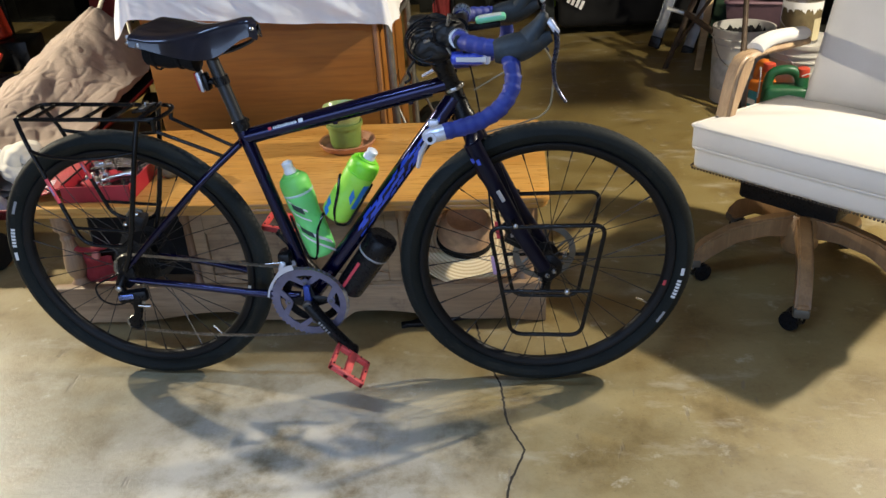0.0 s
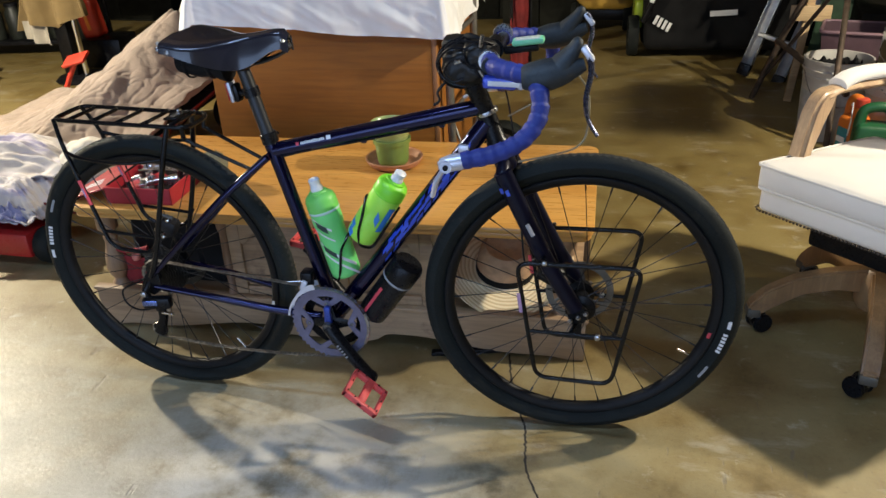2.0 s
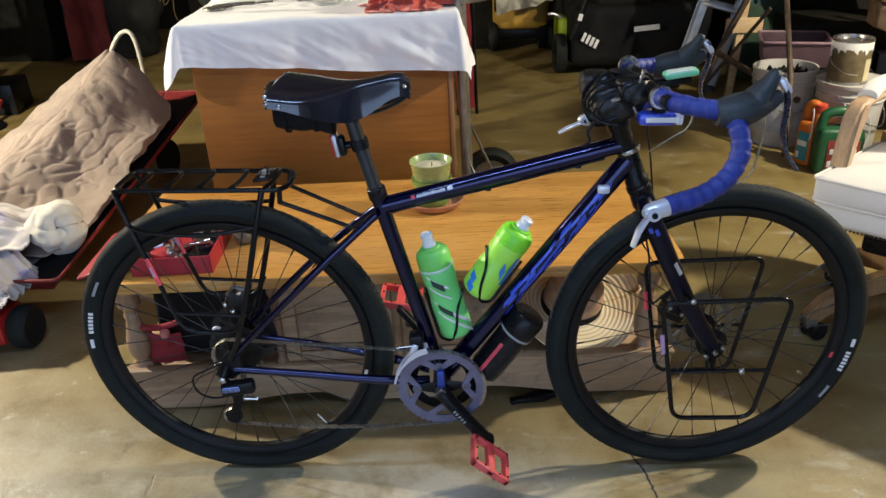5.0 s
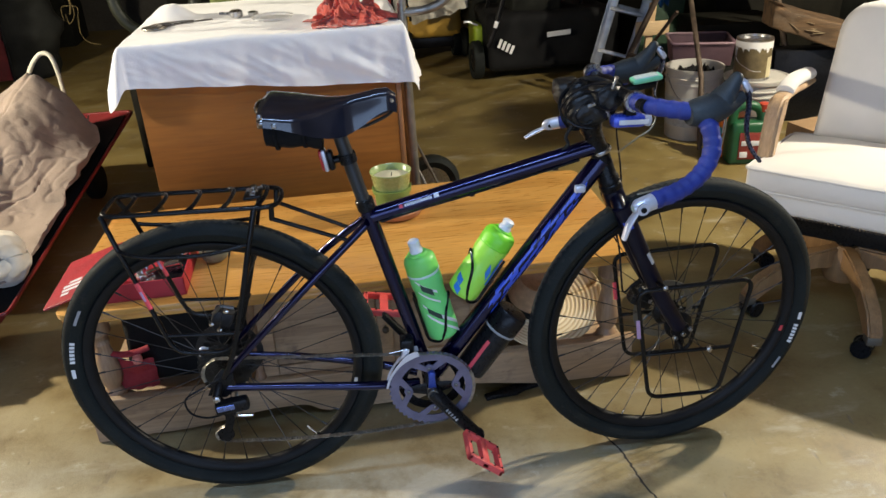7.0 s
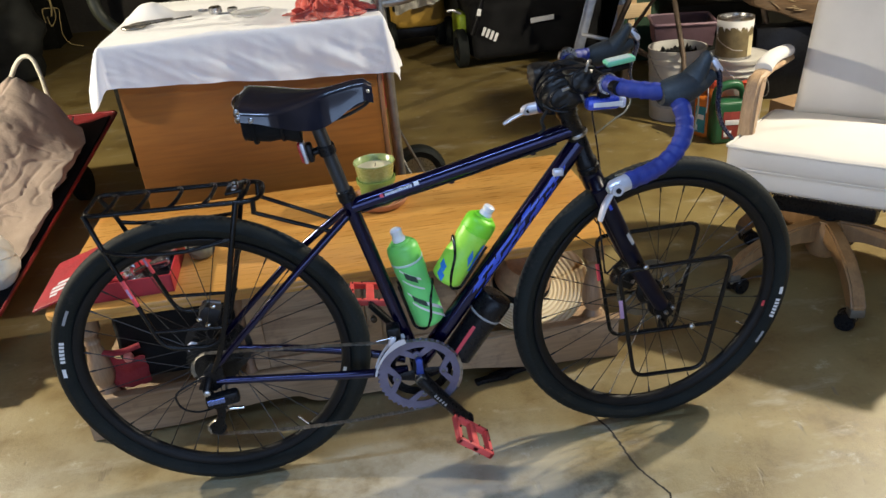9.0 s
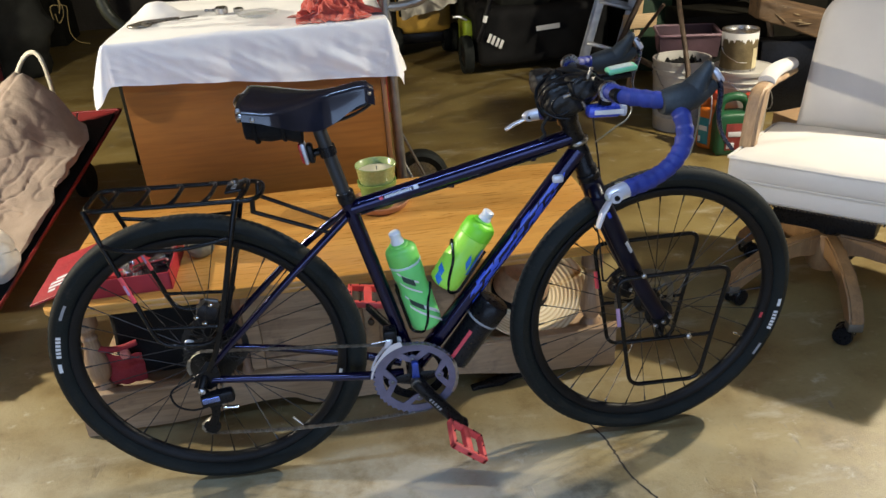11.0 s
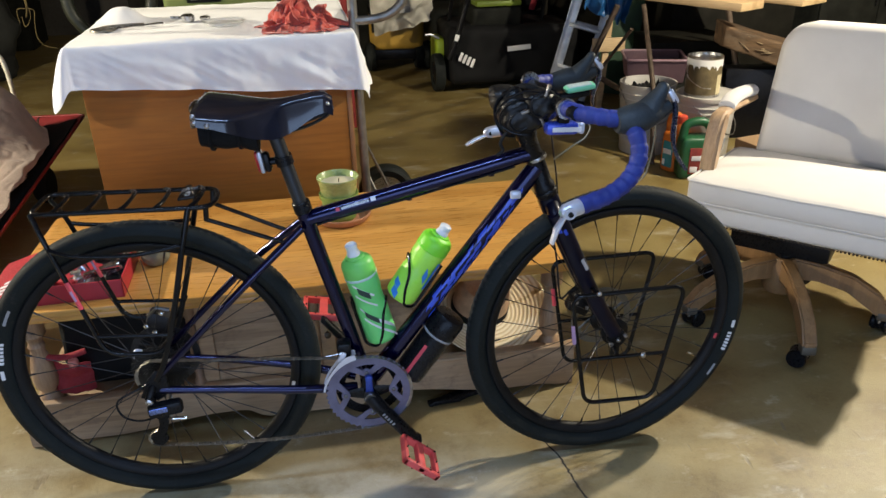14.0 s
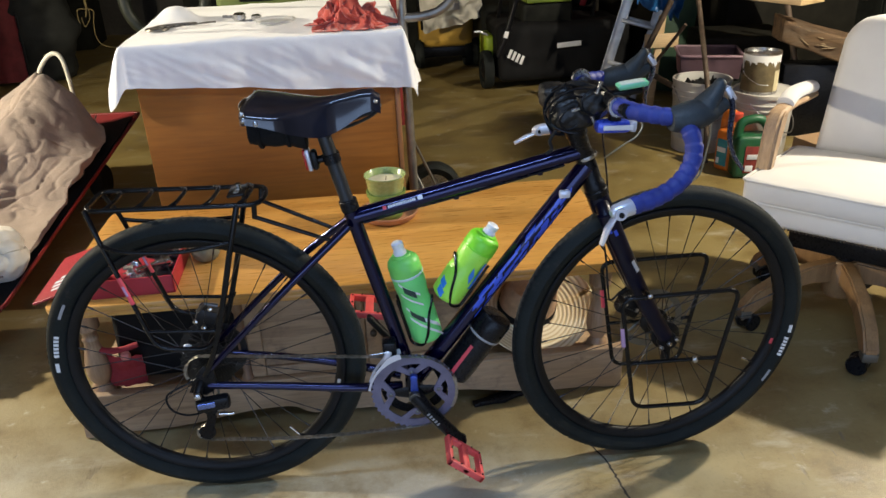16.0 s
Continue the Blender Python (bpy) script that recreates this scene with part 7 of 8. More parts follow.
        part("leg_cap", box((0.303, -0.0225, 0.052), (0.342, 0.0225, 0.082), 0.006), plain("worn_pewter", (0.13, 0.115, 0.09), 0.5, 0.4, vary=0.2), leg, "worn grey metal leg cap")
        part("caster_stem", rod((0.318, 0, 0.036), (0.318, 0, 0.062), 0.009, 10), M_STEEL, leg)
        swing = Matrix.Translation((0.318, 0, 0)) @ pose(0, 0, 0, 0, 0, (200, 238, 60, 150, 250)[k])
        part("caster_hood", moved(lathe([(0.010, -0.017), (0.024, -0.016), (0.027, 0), (0.024, 0.016), (0.010, 0.017)], 18, Matrix.Translation((0.018, 0, 0.034)) @ pose(0, 0, 0, 90, 0, 0)), swing), M_PLASTIC, leg)
        for y in (-0.020, 0.020):
            part("caster_wheel", moved(lathe([(0.012, -0.008), (0.027, -0.008), (0.030, 0), (0.027, 0.008), (0.012, 0.008)], 18, Matrix.Translation((0.020, y, 0.030)) @ pose(0, 0, 0, 90, 0, 0)), swing), M_PLASTIC, leg, "black caster wheel")


chair()


# ---- the red cart with the blanket and towels ----
def cart():
    t = thing("cart", "low red steel cart half covered by a tan blanket", "cart", (-1.62, 1.35, 0), 0)
    # corners of the tray's rim, front low and back high
    fr, fl, br, bl = V(0.350, -0.70, 0.205), V(-0.36, -0.70, 0.205), V(0.365, 0.87, 0.405), V(-0.34, 0.87, 0.405)
    bm = bmesh.new()
    for a, b in ((fr, fl), (fl, bl), (bl, br), (br, fr)):
        la, lb = V(a.x * 0.80, a.y * 0.90, a.z - 0.07), V(b.x * 0.80, b.y * 0.90, b.z - 0.07)
        vs = [bm.verts.new(p) for p in (a, b, lb, la)]
        bm.faces.new(vs)
    lows = [V(p.x * 0.80, p.y * 0.90, p.z - 0.07) for p in (fr, fl, bl, br)]
    bm.faces.new([bm.verts.new(p) for p in lows])
    bmesh.ops.remove_doubles(bm, verts=bm.verts, dist=0.001)
    bmesh.ops.solidify(bm, geom=bm.faces[:], thickness=0.004)
    # tray and rim: the bumper's red enamel darkened, their shade put into the colour
    M_CARTSHADE = plain("shaded_red_enamel", (0.15, 0.008, 0.010), 0.4, vary=0.25, scale=6, bump=0.08, wear=(0.06, 0.03, 0.025), wear_at=0.64)
    part("tray", bm, M_CARTSHADE, t, smooth=False)
    part("rim", tube(rounded([fr, fl, bl, br], 0.03, 4, True), 0.0065, 10, True), M_CARTSHADE, t, "rolled red rim")
    part("bumper", box((-0.27, -0.835, 0.045), (0.205, -0.70, 0.140), 0.010), M_CARTRED, t, "red steel front bar")
    for x in (-0.30, 0.235):
        w = part("wheel", lathe([(0.02, -0.03), (0.060, -0.032), (0.070, -0.02), (0.072, 0), (0.070, 0.02), (0.060, 0.032), (0.02, 0.03)], 24, Matrix.Translation((x, -0.76, 0.072)) @ pose(0, 0, 0, 0, 90, 0)), M_RUBBER, t)
    for x in (-0.17, 0.13):
        part("rear_wheel", lathe([(0.02, -0.03), (0.075, -0.032), (0.088, -0.02), (0.09, 0), (0.088, 0.02), (0.075, 0.032), (0.02, 0.03)], 24, Matrix.Translation((x, 0.80, 0.09)) @ pose(0, 0, 0, 0, 90, 0)), M_RUBBER, t)
        part("rear_post", rod((x * 0.9, 0.80, 0.09), (x * 0.85, 0.82, 0.24), 0.015, 8), M_BLACK, t)
        part("side_frame", rod((x * 0.75, -0.72, 0.09), (x * 0.85, 0.82, 0.20), 0.014, 8), M_BLACK, t)
    bm = sheet(16, 30, lambda u, v: V(-0.33 + 0.665 * u, -0.66 + 1.50 * v, 0.196 + 0.196 * v + 0.018 * fbm(V(u * 5, v * 9, 2), 3) - 0.03 * math.sin(math.pi * u)), 0.006)
    part("liner", bm, M_NYLON, t, "crumpled black liner in the tray", angle=80)
    hp = spline([V(-0.13, 0.80, 0.30), V(-0.10, 0.82, 0.50), V(-0.04, 0.84, 0.64), V(0.020, 0.85, 0.705), V(0.065, 0.85, 0.685), V(0.078, 0.85, 0.55), V(0.075, 0.84, 0.36)], 8)
    part("hoop", tube(hp, 0.0105, 12), M_HOSE, t, "cream bent tube hoop")
    for i, (x, y, z) in enumerate(((0.20, 0.62, 0.325), (0.24, 0.50, 0.315), (0.16, 0.55, 0.32), (0.22, 0.40, 0.305))):
        part("hand_tool", tube([V(x - 0.06, y, z), V(x, y + 0.01, z + 0.012), V(x + 0.07, y + 0.03, z)], [0.012, 0.008, 0.014], 10), M_BLACK if i % 2 else M_STEEL, t)


cart()


def blanket():
    def under(x, y):
        tray = 0.215 + 0.200 * min(max((y - 0.65) / 1.57, 0), 1)
        side = smoothstep(-2.16, -1.96, x) * (1 - smoothstep(2.14, 2.26, y))
        return 0.014 + (tray - 0.014) * side

    def height(x, y):
        crest = 0.27 + 0.36 * smoothstep(0.70, 2.05, y) + 0.05 * smoothstep(1.7, 1.95, y)
        back = 1 - smoothstep(1.96, 2.14, y)
        xr = -1.585 - 0.17 * smoothstep(1.9, 0.8, y)
        right = 1 - 0.36 * smoothstep(0.0, 0.30, x - xr)
        left = 1 - 0.72 * min(max(xr - x, 0) / 0.62, 1)
        return 0.10 + (crest - 0.10) * right * left * back

    def place(u, v):
        y = 0.78 + 1.36 * v
        x = -2.36 + (1.045 + 0.10 * smoothstep(0.88, 0.55, v) * smoothstep(0.0, 0.2, v) - 0.12 * smoothstep(0.80, 1.0, v) + 0.035 * noise.noise(V(v * 5, 3, 0))) * u
        x += (0.05 * noise.noise(V(u * 3, v * 3, 1)) - 0.14 * (1 - v) * (1 - u)) * (1 - 0.7 * u)
        h = height(x, y)
        warp = 0.25 * noise.noise(V(x * 1.7, y * 1.7, 6))
        fold = 0.055 * (abs(noise.noise(V((x + warp) * 2.8 + y * 1.9, y * 1.2 - x * 0.5, 2))) - 0.2)
        worn = smoothstep(1.75, 1.35, y)
        crease = (0.012 + 0.012 * worn) * (abs(noise.noise(V((x + warp) * 6 + y * 4, y * 3.0 - x * 2, 4))) - 0.2) - (0.003 + 0.006 * worn) * (1 - min(abs(noise.noise(V((x + warp) * 12 - y * 8, y * 8 + x * 5, 17))) * 5, 1)) ** 2
        fine = 0.004 * fbm(V(x * 15, y * 15, 1), 3)
        seam = -0.012 * math.exp(-((x + 1.58 + 0.25 * (1.9 - y)) / 0.012) ** 2)
        k = smoothstep(0.08, 0.25, h)
        # the hem tucks down just inside the rim
        x = min(x, -1.298 + 0.012 * noise.noise(V(y * 12, 5, 3)))
        k *= 1 - 0.5 * smoothstep(0.86, 1.0, u)
        h += (under(x, y) + 0.02 - h) * smoothstep(0.88, 1.0, u) ** 2
        return V(x + 0.018 * noise.noise(V(x * 7, y * 7, 3)), y + 0.018 * noise.noise(V(x * 7, y * 7, 8)), max(h + (fold + fine + crease) * k + seam, under(x, y) + 0.006 * noise.noise(V(x * 9, y * 9, 0))))
    bm = sheet(200, 240, place, 0.006)
    solo("moving_blanket", bm, M_BLANKET, "tan quilted moving blanket heaped over the red cart", "blanket", angle=80)
    hem = spline([(-2.24, 1.00, 0.05), (-2.13, 1.32, 0.17), (-2.04, 1.60, 0.27), (-1.97, 1.84, 0.36), (-1.90, 1.95, 0.40), (-1.85, 1.92, 0.34), (-1.86, 1.86, 0.27)], 8)
    bm = tube(hem, [0.03 + 0.018 * abs(noise.noise(V(i * 0.3, 0, 0))) for i in range(len(hem))], 12, squash=0.7)
    solo("blanket_roll", bm, M_BLANKET, "rolled edge of the tan moving blanket", "blanket", angle=80)


blanket()


def towels():
    m, nt, b = node_mat("striped_towel")
    wave = n_tex(nt, "ShaderNodeTexNoise", 3.6, 4, (0.8, 2.6, 5.0), turn=(0, 0, 20))
    col = n_ramp(nt, wave.outputs["Fac"], [(0.30, (0.16, 0.155, 0.33)), (0.40, (0.36, 0.33, 0.43)), (0.47, (0.47, 0.44, 0.45)), (0.60, (0.50, 0.46, 0.42)), (0.70, (0.36, 0.29, 0.28))]).outputs["Color"]
    nt.links.new(col, b.inputs["Base Color"])
    b.inputs["Roughness"].default_value, b.inputs["Sheen Weight"].default_value = 0.95, 0.4
    n_bump(nt, b, n_tex(nt, "ShaderNodeTexNoise", 240, 3).outputs["Fac"], 0.6, 0.003)

    def heap(rx, ry, h, seed, turn, droop=0.05):
        """A folded towel: long soft folds along x, edges hanging."""
        def place(u, v):
            x, y = (u - 0.5) * 2, (v - 0.5) * 2
            r = (abs(x) ** 4 + abs(y) ** 4) ** 0.25
            k = 1 - smoothstep(0.55, 1.05, r)
            f = ridged(V(x * 0.9 + seed + y * 0.5, y * 1.9, seed), 3)
            wob = 0.12 * noise.noise(V(x * 1.7, y * 1.7, seed))
            crumple = 0.042 * (abs(noise.noise(V(x * 2.2 + y, y * 4.5, seed + 2))) - 0.2) + 0.026 * (abs(noise.noise(V(x * 5 + y * 3, y * 8, seed + 5))) - 0.2)
            z = h * k * (0.75 + 0.22 * f) - droop * (1 - k) + crumple
            return V(x * rx * (1 + wob), y * ry * (1 + 0.15 * noise.noise(V(x * 2, y * 2, seed + 4))), z)
        bm = sheet(110, 84, place, 0.005)
        return moved(bm, pose(0, 0, 0, 0, 0, turn))
    solo("beach_towel", heap(0.46, 0.19, 0.085, 3.3, 6, 0.004), m, "rumpled white and purple striped towel on the cart", "towel", at=Matrix.Translation((-1.88, 0.73, 0.192)), angle=80)
    solo("beach_towel", heap(0.42, 0.17, 0.075, 7.1, 10, 0.02), m, "folded white towel on top of the others", "towel", at=Matrix.Translation((-1.84, 0.80, 0.285)) @ pose(0, 0, 0, 0, -5, 0), angle=80)
    solo("beach_towel", heap(0.24, 0.15, 0.10, 11.7, -6, 0.01), m, "bunched blue and white towel at the cart's front", "towel", at=Matrix.Translation((-1.62, 0.69, 0.192)), angle=80)

    solo("beach_towel", heap(0.12, 0.060, 0.040, 5.2, 9, 0.0), plain("blue_terry", (0.13, 0.14, 0.26), 0.95, vary=0.35, scale=14, bump=0.6, fine=240, sheen=0.3, wear=(0.36, 0.33, 0.38), wear_at=0.60), "folded dull blue towel at the edge of the pile", "towel", at=Matrix.Translation((-1.54, 0.575, 0.188)), angle=80)

    def coil(u, v):
        # a soft bundle twisted round its own axis, folds running in towards the middle of the end
        a, p = 2 * math.pi * u, math.pi * (0.02 + 0.96 * v)
        rho = math.sin(p)
        n = V(math.cos(a) * rho, math.sin(a) * rho, math.cos(p))
        swirl = abs(math.sin(1.5 * a + 3.4 * rho + 0.8 * noise.noise(n * 1.5))) ** 0.6
        r = 0.086 + 0.013 * (swirl - 0.6) * min(rho * 3, 1) + 0.008 * noise.noise(n * 3)
        return V(n.x * r, n.y * r, n.z * r * 1.15 - 0.020 * math.copysign(math.exp(-(rho / 0.3) ** 2), n.z))
    bm = sheet(72, 36, coil, 0.004)
    bmesh.ops.remove_doubles(bm, verts=bm.verts, dist=0.0006)
    solo("rolled_towel", bm, plain("cream_terry", (0.60, 0.56, 0.47), 0.95, vary=0.12, scale=20, bump=0.7, fine=240, sheen=0.3), "rolled cream towel at the corner of the cart", "towel", at=Matrix.Translation((-1.345, 0.85, 0.305)) @ pose(0, 0, 0, 70, 0, 30), angle=80)


towels()


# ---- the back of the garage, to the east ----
# near-black with little gloss: the unlit back's darkness is put into the colour
M_DIM = plain("dim_back_black", (0.013, 0.0135, 0.011), 0.7, vary=0.4, bump=0.2)
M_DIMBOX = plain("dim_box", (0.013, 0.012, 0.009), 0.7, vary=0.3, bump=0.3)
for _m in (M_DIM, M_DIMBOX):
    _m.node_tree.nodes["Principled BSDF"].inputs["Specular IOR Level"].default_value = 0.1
M_LIME = plain("lime_plastic", (0.26, 0.36, 0.02), 0.4, vary=0.12, bump=0.08)
M_ALU = plain("dull_aluminium", (0.36, 0.37, 0.38), 0.42, 0.9, vary=0.2, scale=14, bump=0.15)
M_RUST = plain("rusty_iron", (0.095, 0.066, 0.045), 0.7, 0.3, vary=0.35, scale=25, bump=0.4)
M_BUCKET = plain("white_bucket", (0.50, 0.48, 0.44), 0.45, vary=0.14, scale=8, bump=0.1, wear=(0.42, 0.38, 0.32), wear_at=0.64)
M_PINE = wood("raw_pine", (0.44, 0.28, 0.13), (0.62, 0.44, 0.24), 0.6, "x", 12)


def mower():
    t = thing("lawn_mower", "black and lime walk-behind mower with a black grass bag", "lawn mower", (1.10, 4.15, 0), 4)
    bm = box((-0.40, -0.32, 0.06), (0.56, 0.22, 0.47), 0.06, 3)
    bmesh.ops.subdivide_edges(bm, edges=[e for e in bm.edges if e.calc_length() > 0.1], cuts=8, use_grid_fill=True)
    for v in bm.verts:
        v.co += V(0.012 * fbm(v.co * 7, 3), 0.02 * fbm(v.co * 5 + V(4, 0, 0), 3), -0.05 * max(v.co.x, 0) * (v.co.z > 0.3) + 0.012 * fbm(v.co * 8, 3))
    part("grass_bag", bm, M_NYLON, t, "black fabric grass bag", angle=70)
    for k in range(4):
        part("bag_mark", moved(box((-0.010, -0.003, -0.03), (0.010, 0.003, 0.03), 0.001), Matrix.Translation((-0.330 + k * 0.028, -0.350, 0.275 - k * 0.016)) @ pose(0, 0, 0, 0, 24, 0)), M_WHITE, t, "white bar in place of lettering")
    part("bag_label", moved(box((-0.085, -0.004, -0.017), (0.085, 0.004, 0.017), 0.002), Matrix.Translation((0.09, -0.352, 0.315)) @ pose(0, 0, 0, 0, -3, 0)), M_WHITE, t)
    part("bag_handle", tube(spline([V(-0.06, -0.2, 0.48), V(-0.03, -0.2, 0.525), V(0.05, -0.2, 0.53), V(0.08, -0.2, 0.485)], 6), 0.008, 8), M_WHITE, t)
    part("deck", box((-0.455, -0.10, 0.17), (-0.375, 0.16, 0.36), 0.03, 3), M_LIME, t, "lime green mower deck")
    part("motor", box((-0.42, 0.22, 0.25), (0.25, 0.75, 0.52), 0.06, 3), M_DIM, t)
    for x in (-0.46, 0.44):
        for y in (-0.16, 0.66):
            w = new("wheel")
            w.parent = t
            w.matrix_basis = Matrix.Translation((x, y, 0.135 if y < 0 else 0.10)) @ pose(0, 0, 0, 0, 90, 0)
            r = 0.135 if y < 0 else 0.10
            part("tyre", lathe([(r * 0.6, -0.03), (r * 0.94, -0.035), (r, -0.02), (r, 0.02), (r * 0.94, 0.035), (r * 0.6, 0.03), (r * 0.6, -0.03)], 28, cap=False), M_RUBBER, w)
            part("hubcap", lathe([(r * 0.62, -0.02), (r * 0.3, -0.032), (r * 0.1, -0.035), (r * 0.1, 0.035), (r * 0.3, 0.032), (r * 0.62, 0.02)], 20), M_PLASTIC, w)
    for x in (-0.36, 0.36):
        part("handle_rail", tube(rounded([V(x, 0.05, 0.30), V(x * 0.95, -0.12, 0.62), V(x * 0.9, -0.42, 1.02)], 0.05, 4), 0.014, 10), M_BLACK, t)
    part("side_strut", tube([V(-0.41, -0.335, 0.26), V(-0.37, -0.35, 0.36), V(-0.26, -0.36, 0.72), V(-0.20, -0.38, 1.0)], 0.020, 10), M_BLACK, t, "thick black side strut")
    part("strut_tag", moved(box((-0.014, -0.003, -0.022), (0.014, 0.003, 0.022), 0.001), Matrix.Translation((-0.362, -0.374, 0.41)) @ pose(0, 0, 0, 0, 16, 0)), M_WHITE, t, "small white tag on the strut")
    part("hood", box((-0.22, -0.26, 0.44), (0.14, 0.22, 0.590), 0.03, 3), M_DIM, t)
    part("hood_stripe", box((-0.20, -0.285, 0.592), (0.12, -0.10, 0.628), 0.008), plain("dim_lime", (0.13, 0.18, 0.015), 0.5, bump=0.1), t, "lime strip on the black hood")
    part("handle_bar", rod((-0.33, -0.42, 1.02), (0.33, -0.42, 1.02), 0.015, 10), M_BLACK, t)
    part("lever", tube([V(-0.44, -0.12, 0.37), V(-0.50, -0.13, 0.40), V(-0.54, -0.13, 0.40)], 0.008, 8), M_SILVER, t)


mower()


def yellow_machine():
    t = thing("leaf_blower", "yellow wheeled garden machine half hidden by a tote", "machine", (0.50, 4.85, 0), 0)
    M_YEL = plain("dull_yellow", (0.42, 0.25, 0.04), 0.5, vary=0.2, bump=0.15)
    part("body", box((-0.30, -0.15, 0.16), (0.14, 0.30, 0.50), 0.06, 3), M_YEL, t)
    part("chassis", box((-0.34, -0.12, 0.08), (0.18, 0.3, 0.17), 0.02), M_BLACK, t)
    for x in (-0.30, 0.16):
        part("wheel", lathe([(0.03, -0.03), (0.10, -0.035), (0.115, 0), (0.10, 0.035), (0.03, 0.03)], 24, Matrix.Translation((x, -0.12, 0.115)) @ pose(0, 0, 0, 0, 90, 0)), M_RUBBER, t)
    t2 = thing("tote_bag", "white printed canvas tote hanging at the back", "bag", (0.44, 4.50, 0.36), 6)

    def bag(u, v):
        x = (u - 0.5) * 0.50 * (0.90 + 0.10 * v)
        return V(x, -0.05 * math.sin(math.pi * u) + 0.10 * fbm(V(u * 3, v * 3, 2), 3) - 0.06, 0.36 * v + (0.10 * u - 0.02) * (1 - v) + 0.04 * noise.noise(V(u * 4, 0, 1)))
    part("front", sheet(30, 20, bag, 0.006), plain("canvas", (0.50, 0.47, 0.40), 0.9, vary=0.3, scale=5, bump=0.5), t2, angle=80)
    part("back", sheet(30, 20, lambda u, v: bag(u, v) + V(0, 0.14, 0), 0.006), M_NYLON, t2, angle=80)
    part("print", box((-0.06, -0.130, 0.14), (0.05, -0.118, 0.20), 0.002), M_GREYPRINT, t2)
    part("strap", tube(spline([V(-0.15, -0.06, 0.34), V(-0.1, -0.05, 0.55), V(0.1, -0.05, 0.55), V(0.15, -0.06, 0.34)], 6), 0.012, 8, squash=0.4), M_NYLON, t2)
    t3 = thing("brown_jacket", "brown and red jacket hanging at the back wall", "jacket", (0.62, 4.75, 0.0), 0)

    def coat(u, v):
        return V((u - 0.5) * (0.42 - 0.1 * v) + 0.03 * math.sin(v * 5), 0.05 * math.sin(u * 19) + 0.05 * fbm(V(u * 4, v * 2, 6), 3), 0.58 + 0.75 * v)
    part("cloth", sheet(36, 24, coat, 0.012), plain("brown_cloth", (0.15, 0.075, 0.045), 0.95, vary=0.35, bump=0.5), t3, angle=80)


yellow_machine()


def ladder():
    t = thing("stepladder", "dented aluminium stepladder leaning by the workbench", "ladder", (1.43, 3.40, 0), 0)
    lean = pose(0, 0, 0.01, -6, 17, 0) @ pose(0, 0, 0, 0, 0, -20)
    for x in (-0.105, 0.105):
        bm = box((x - 0.032, -0.012, 0.0), (x + 0.032, 0.012, 1.75), 0.003)
        box((x - 0.032, -0.03, 0.0), (x - 0.027, 0.03, 1.75), 0.001, bm=bm)
        box((x + 0.027, -0.03, 0.0), (x + 0.032, 0.03, 1.75), 0.001, bm=bm)
        part("rail", moved(bm, lean), M_ALU, t, "channelled aluminium rail")
        part("foot", moved(box((x - 0.036, -0.034, -0.02), (x + 0.036, 0.034, 0.05), 0.006), lean), M_PLASTIC, t)
    for i in range(6):
        part("step", moved(box((-0.105, -0.045, 0.22 + i * 0.27), (0.105, 0.045, 0.245 + i * 0.27), 0.004), lean), M_ALU, t)
    for x in (-0.095, 0.095):
        part("rear_leg", moved(box((x - 0.014, 0.07, 0.02), (x + 0.014, 0.095, 1.7), 0.003), lean), M_ALU, t)
    part("rear_brace", moved(box((-0.095, 0.072, 0.5), (0.095, 0.092, 0.54), 0.003), lean), M_ALU, t)
    def drape(u, v):
        low = 0.56 + 0.10 * (1 - u) + 0.05 * noise.noise(V(u * 6, 0, 3))
        return V((u - 0.5) * 0.26 + 0.10 * v, -0.05 + 0.04 * math.sin(u * 15 + 2 * v) + 0.05 * fbm(V(u * 5, v * 4, 5), 3), low + (1.05 - low) * v)
    solo("blue_tarp", sheet(40, 30, drape, 0.008), plain("blue_tarp", (0.012, 0.085, 0.24), 0.4, vary=0.4, bump=0.3), "crumpled blue tarp thrown over the ladder", "tarp", angle=80, at=pose(1.60, 3.18, 0, 0, 0, 0))
    solo("green_board", moved(box((-0.13, -0.015, 0.0), (0.13, 0.015, 1.0), 0.003), pose(0, 0, 0, -8, 6, 0)), plain("dark_green_paint", (0.018, 0.050, 0.022), 0.6, vary=0.3, bump=0.2), "dark green board leaning behind the ladder", "board", at=pose(1.82, 3.55, 0.02, 0, 0, -10))


ladder()


def backpack():
    t = thing("backpack", "black and red backpack hanging behind the mower", "backpack", (1.45, 4.85, 0.42), 0)
    bm = box((-0.20, -0.12, 0), (0.20, 0.14, 0.55), 0.09, 4)
    bmesh.ops.subdivide_edges(bm, edges=[e for e in bm.edges if e.calc_length() > 0.1], cuts=6, use_grid_fill=True)
    for v in bm.verts:
        v.co += v.co.normalized() * 0.03 * fbm(v.co * 6, 3)
    part("body", bm, M_NYLON, t, angle=70)
    M_R = plain("red_webbing", (0.42, 0.04, 0.05), 0.7, vary=0.2, bump=0.3)
    for x in (-0.13, 0.12):
        part("strap", tube(spline([V(x, -0.10, 0.55), V(x * 1.2, -0.16, 0.42), V(x * 0.9, -0.17, 0.20), V(x * 0.5, -0.15, 0.02)], 6), 0.03, 10, squash=0.35), M_R, t)
    part("side_panel", box((-0.235, -0.11, 0.10), (-0.185, 0.10, 0.42), 0.02), M_R, t)
    part("stand", box((-0.20, -0.05, -0.42), (0.20, 0.15, -0.005), 0.01), M_PLASTIC, t)


backpack()


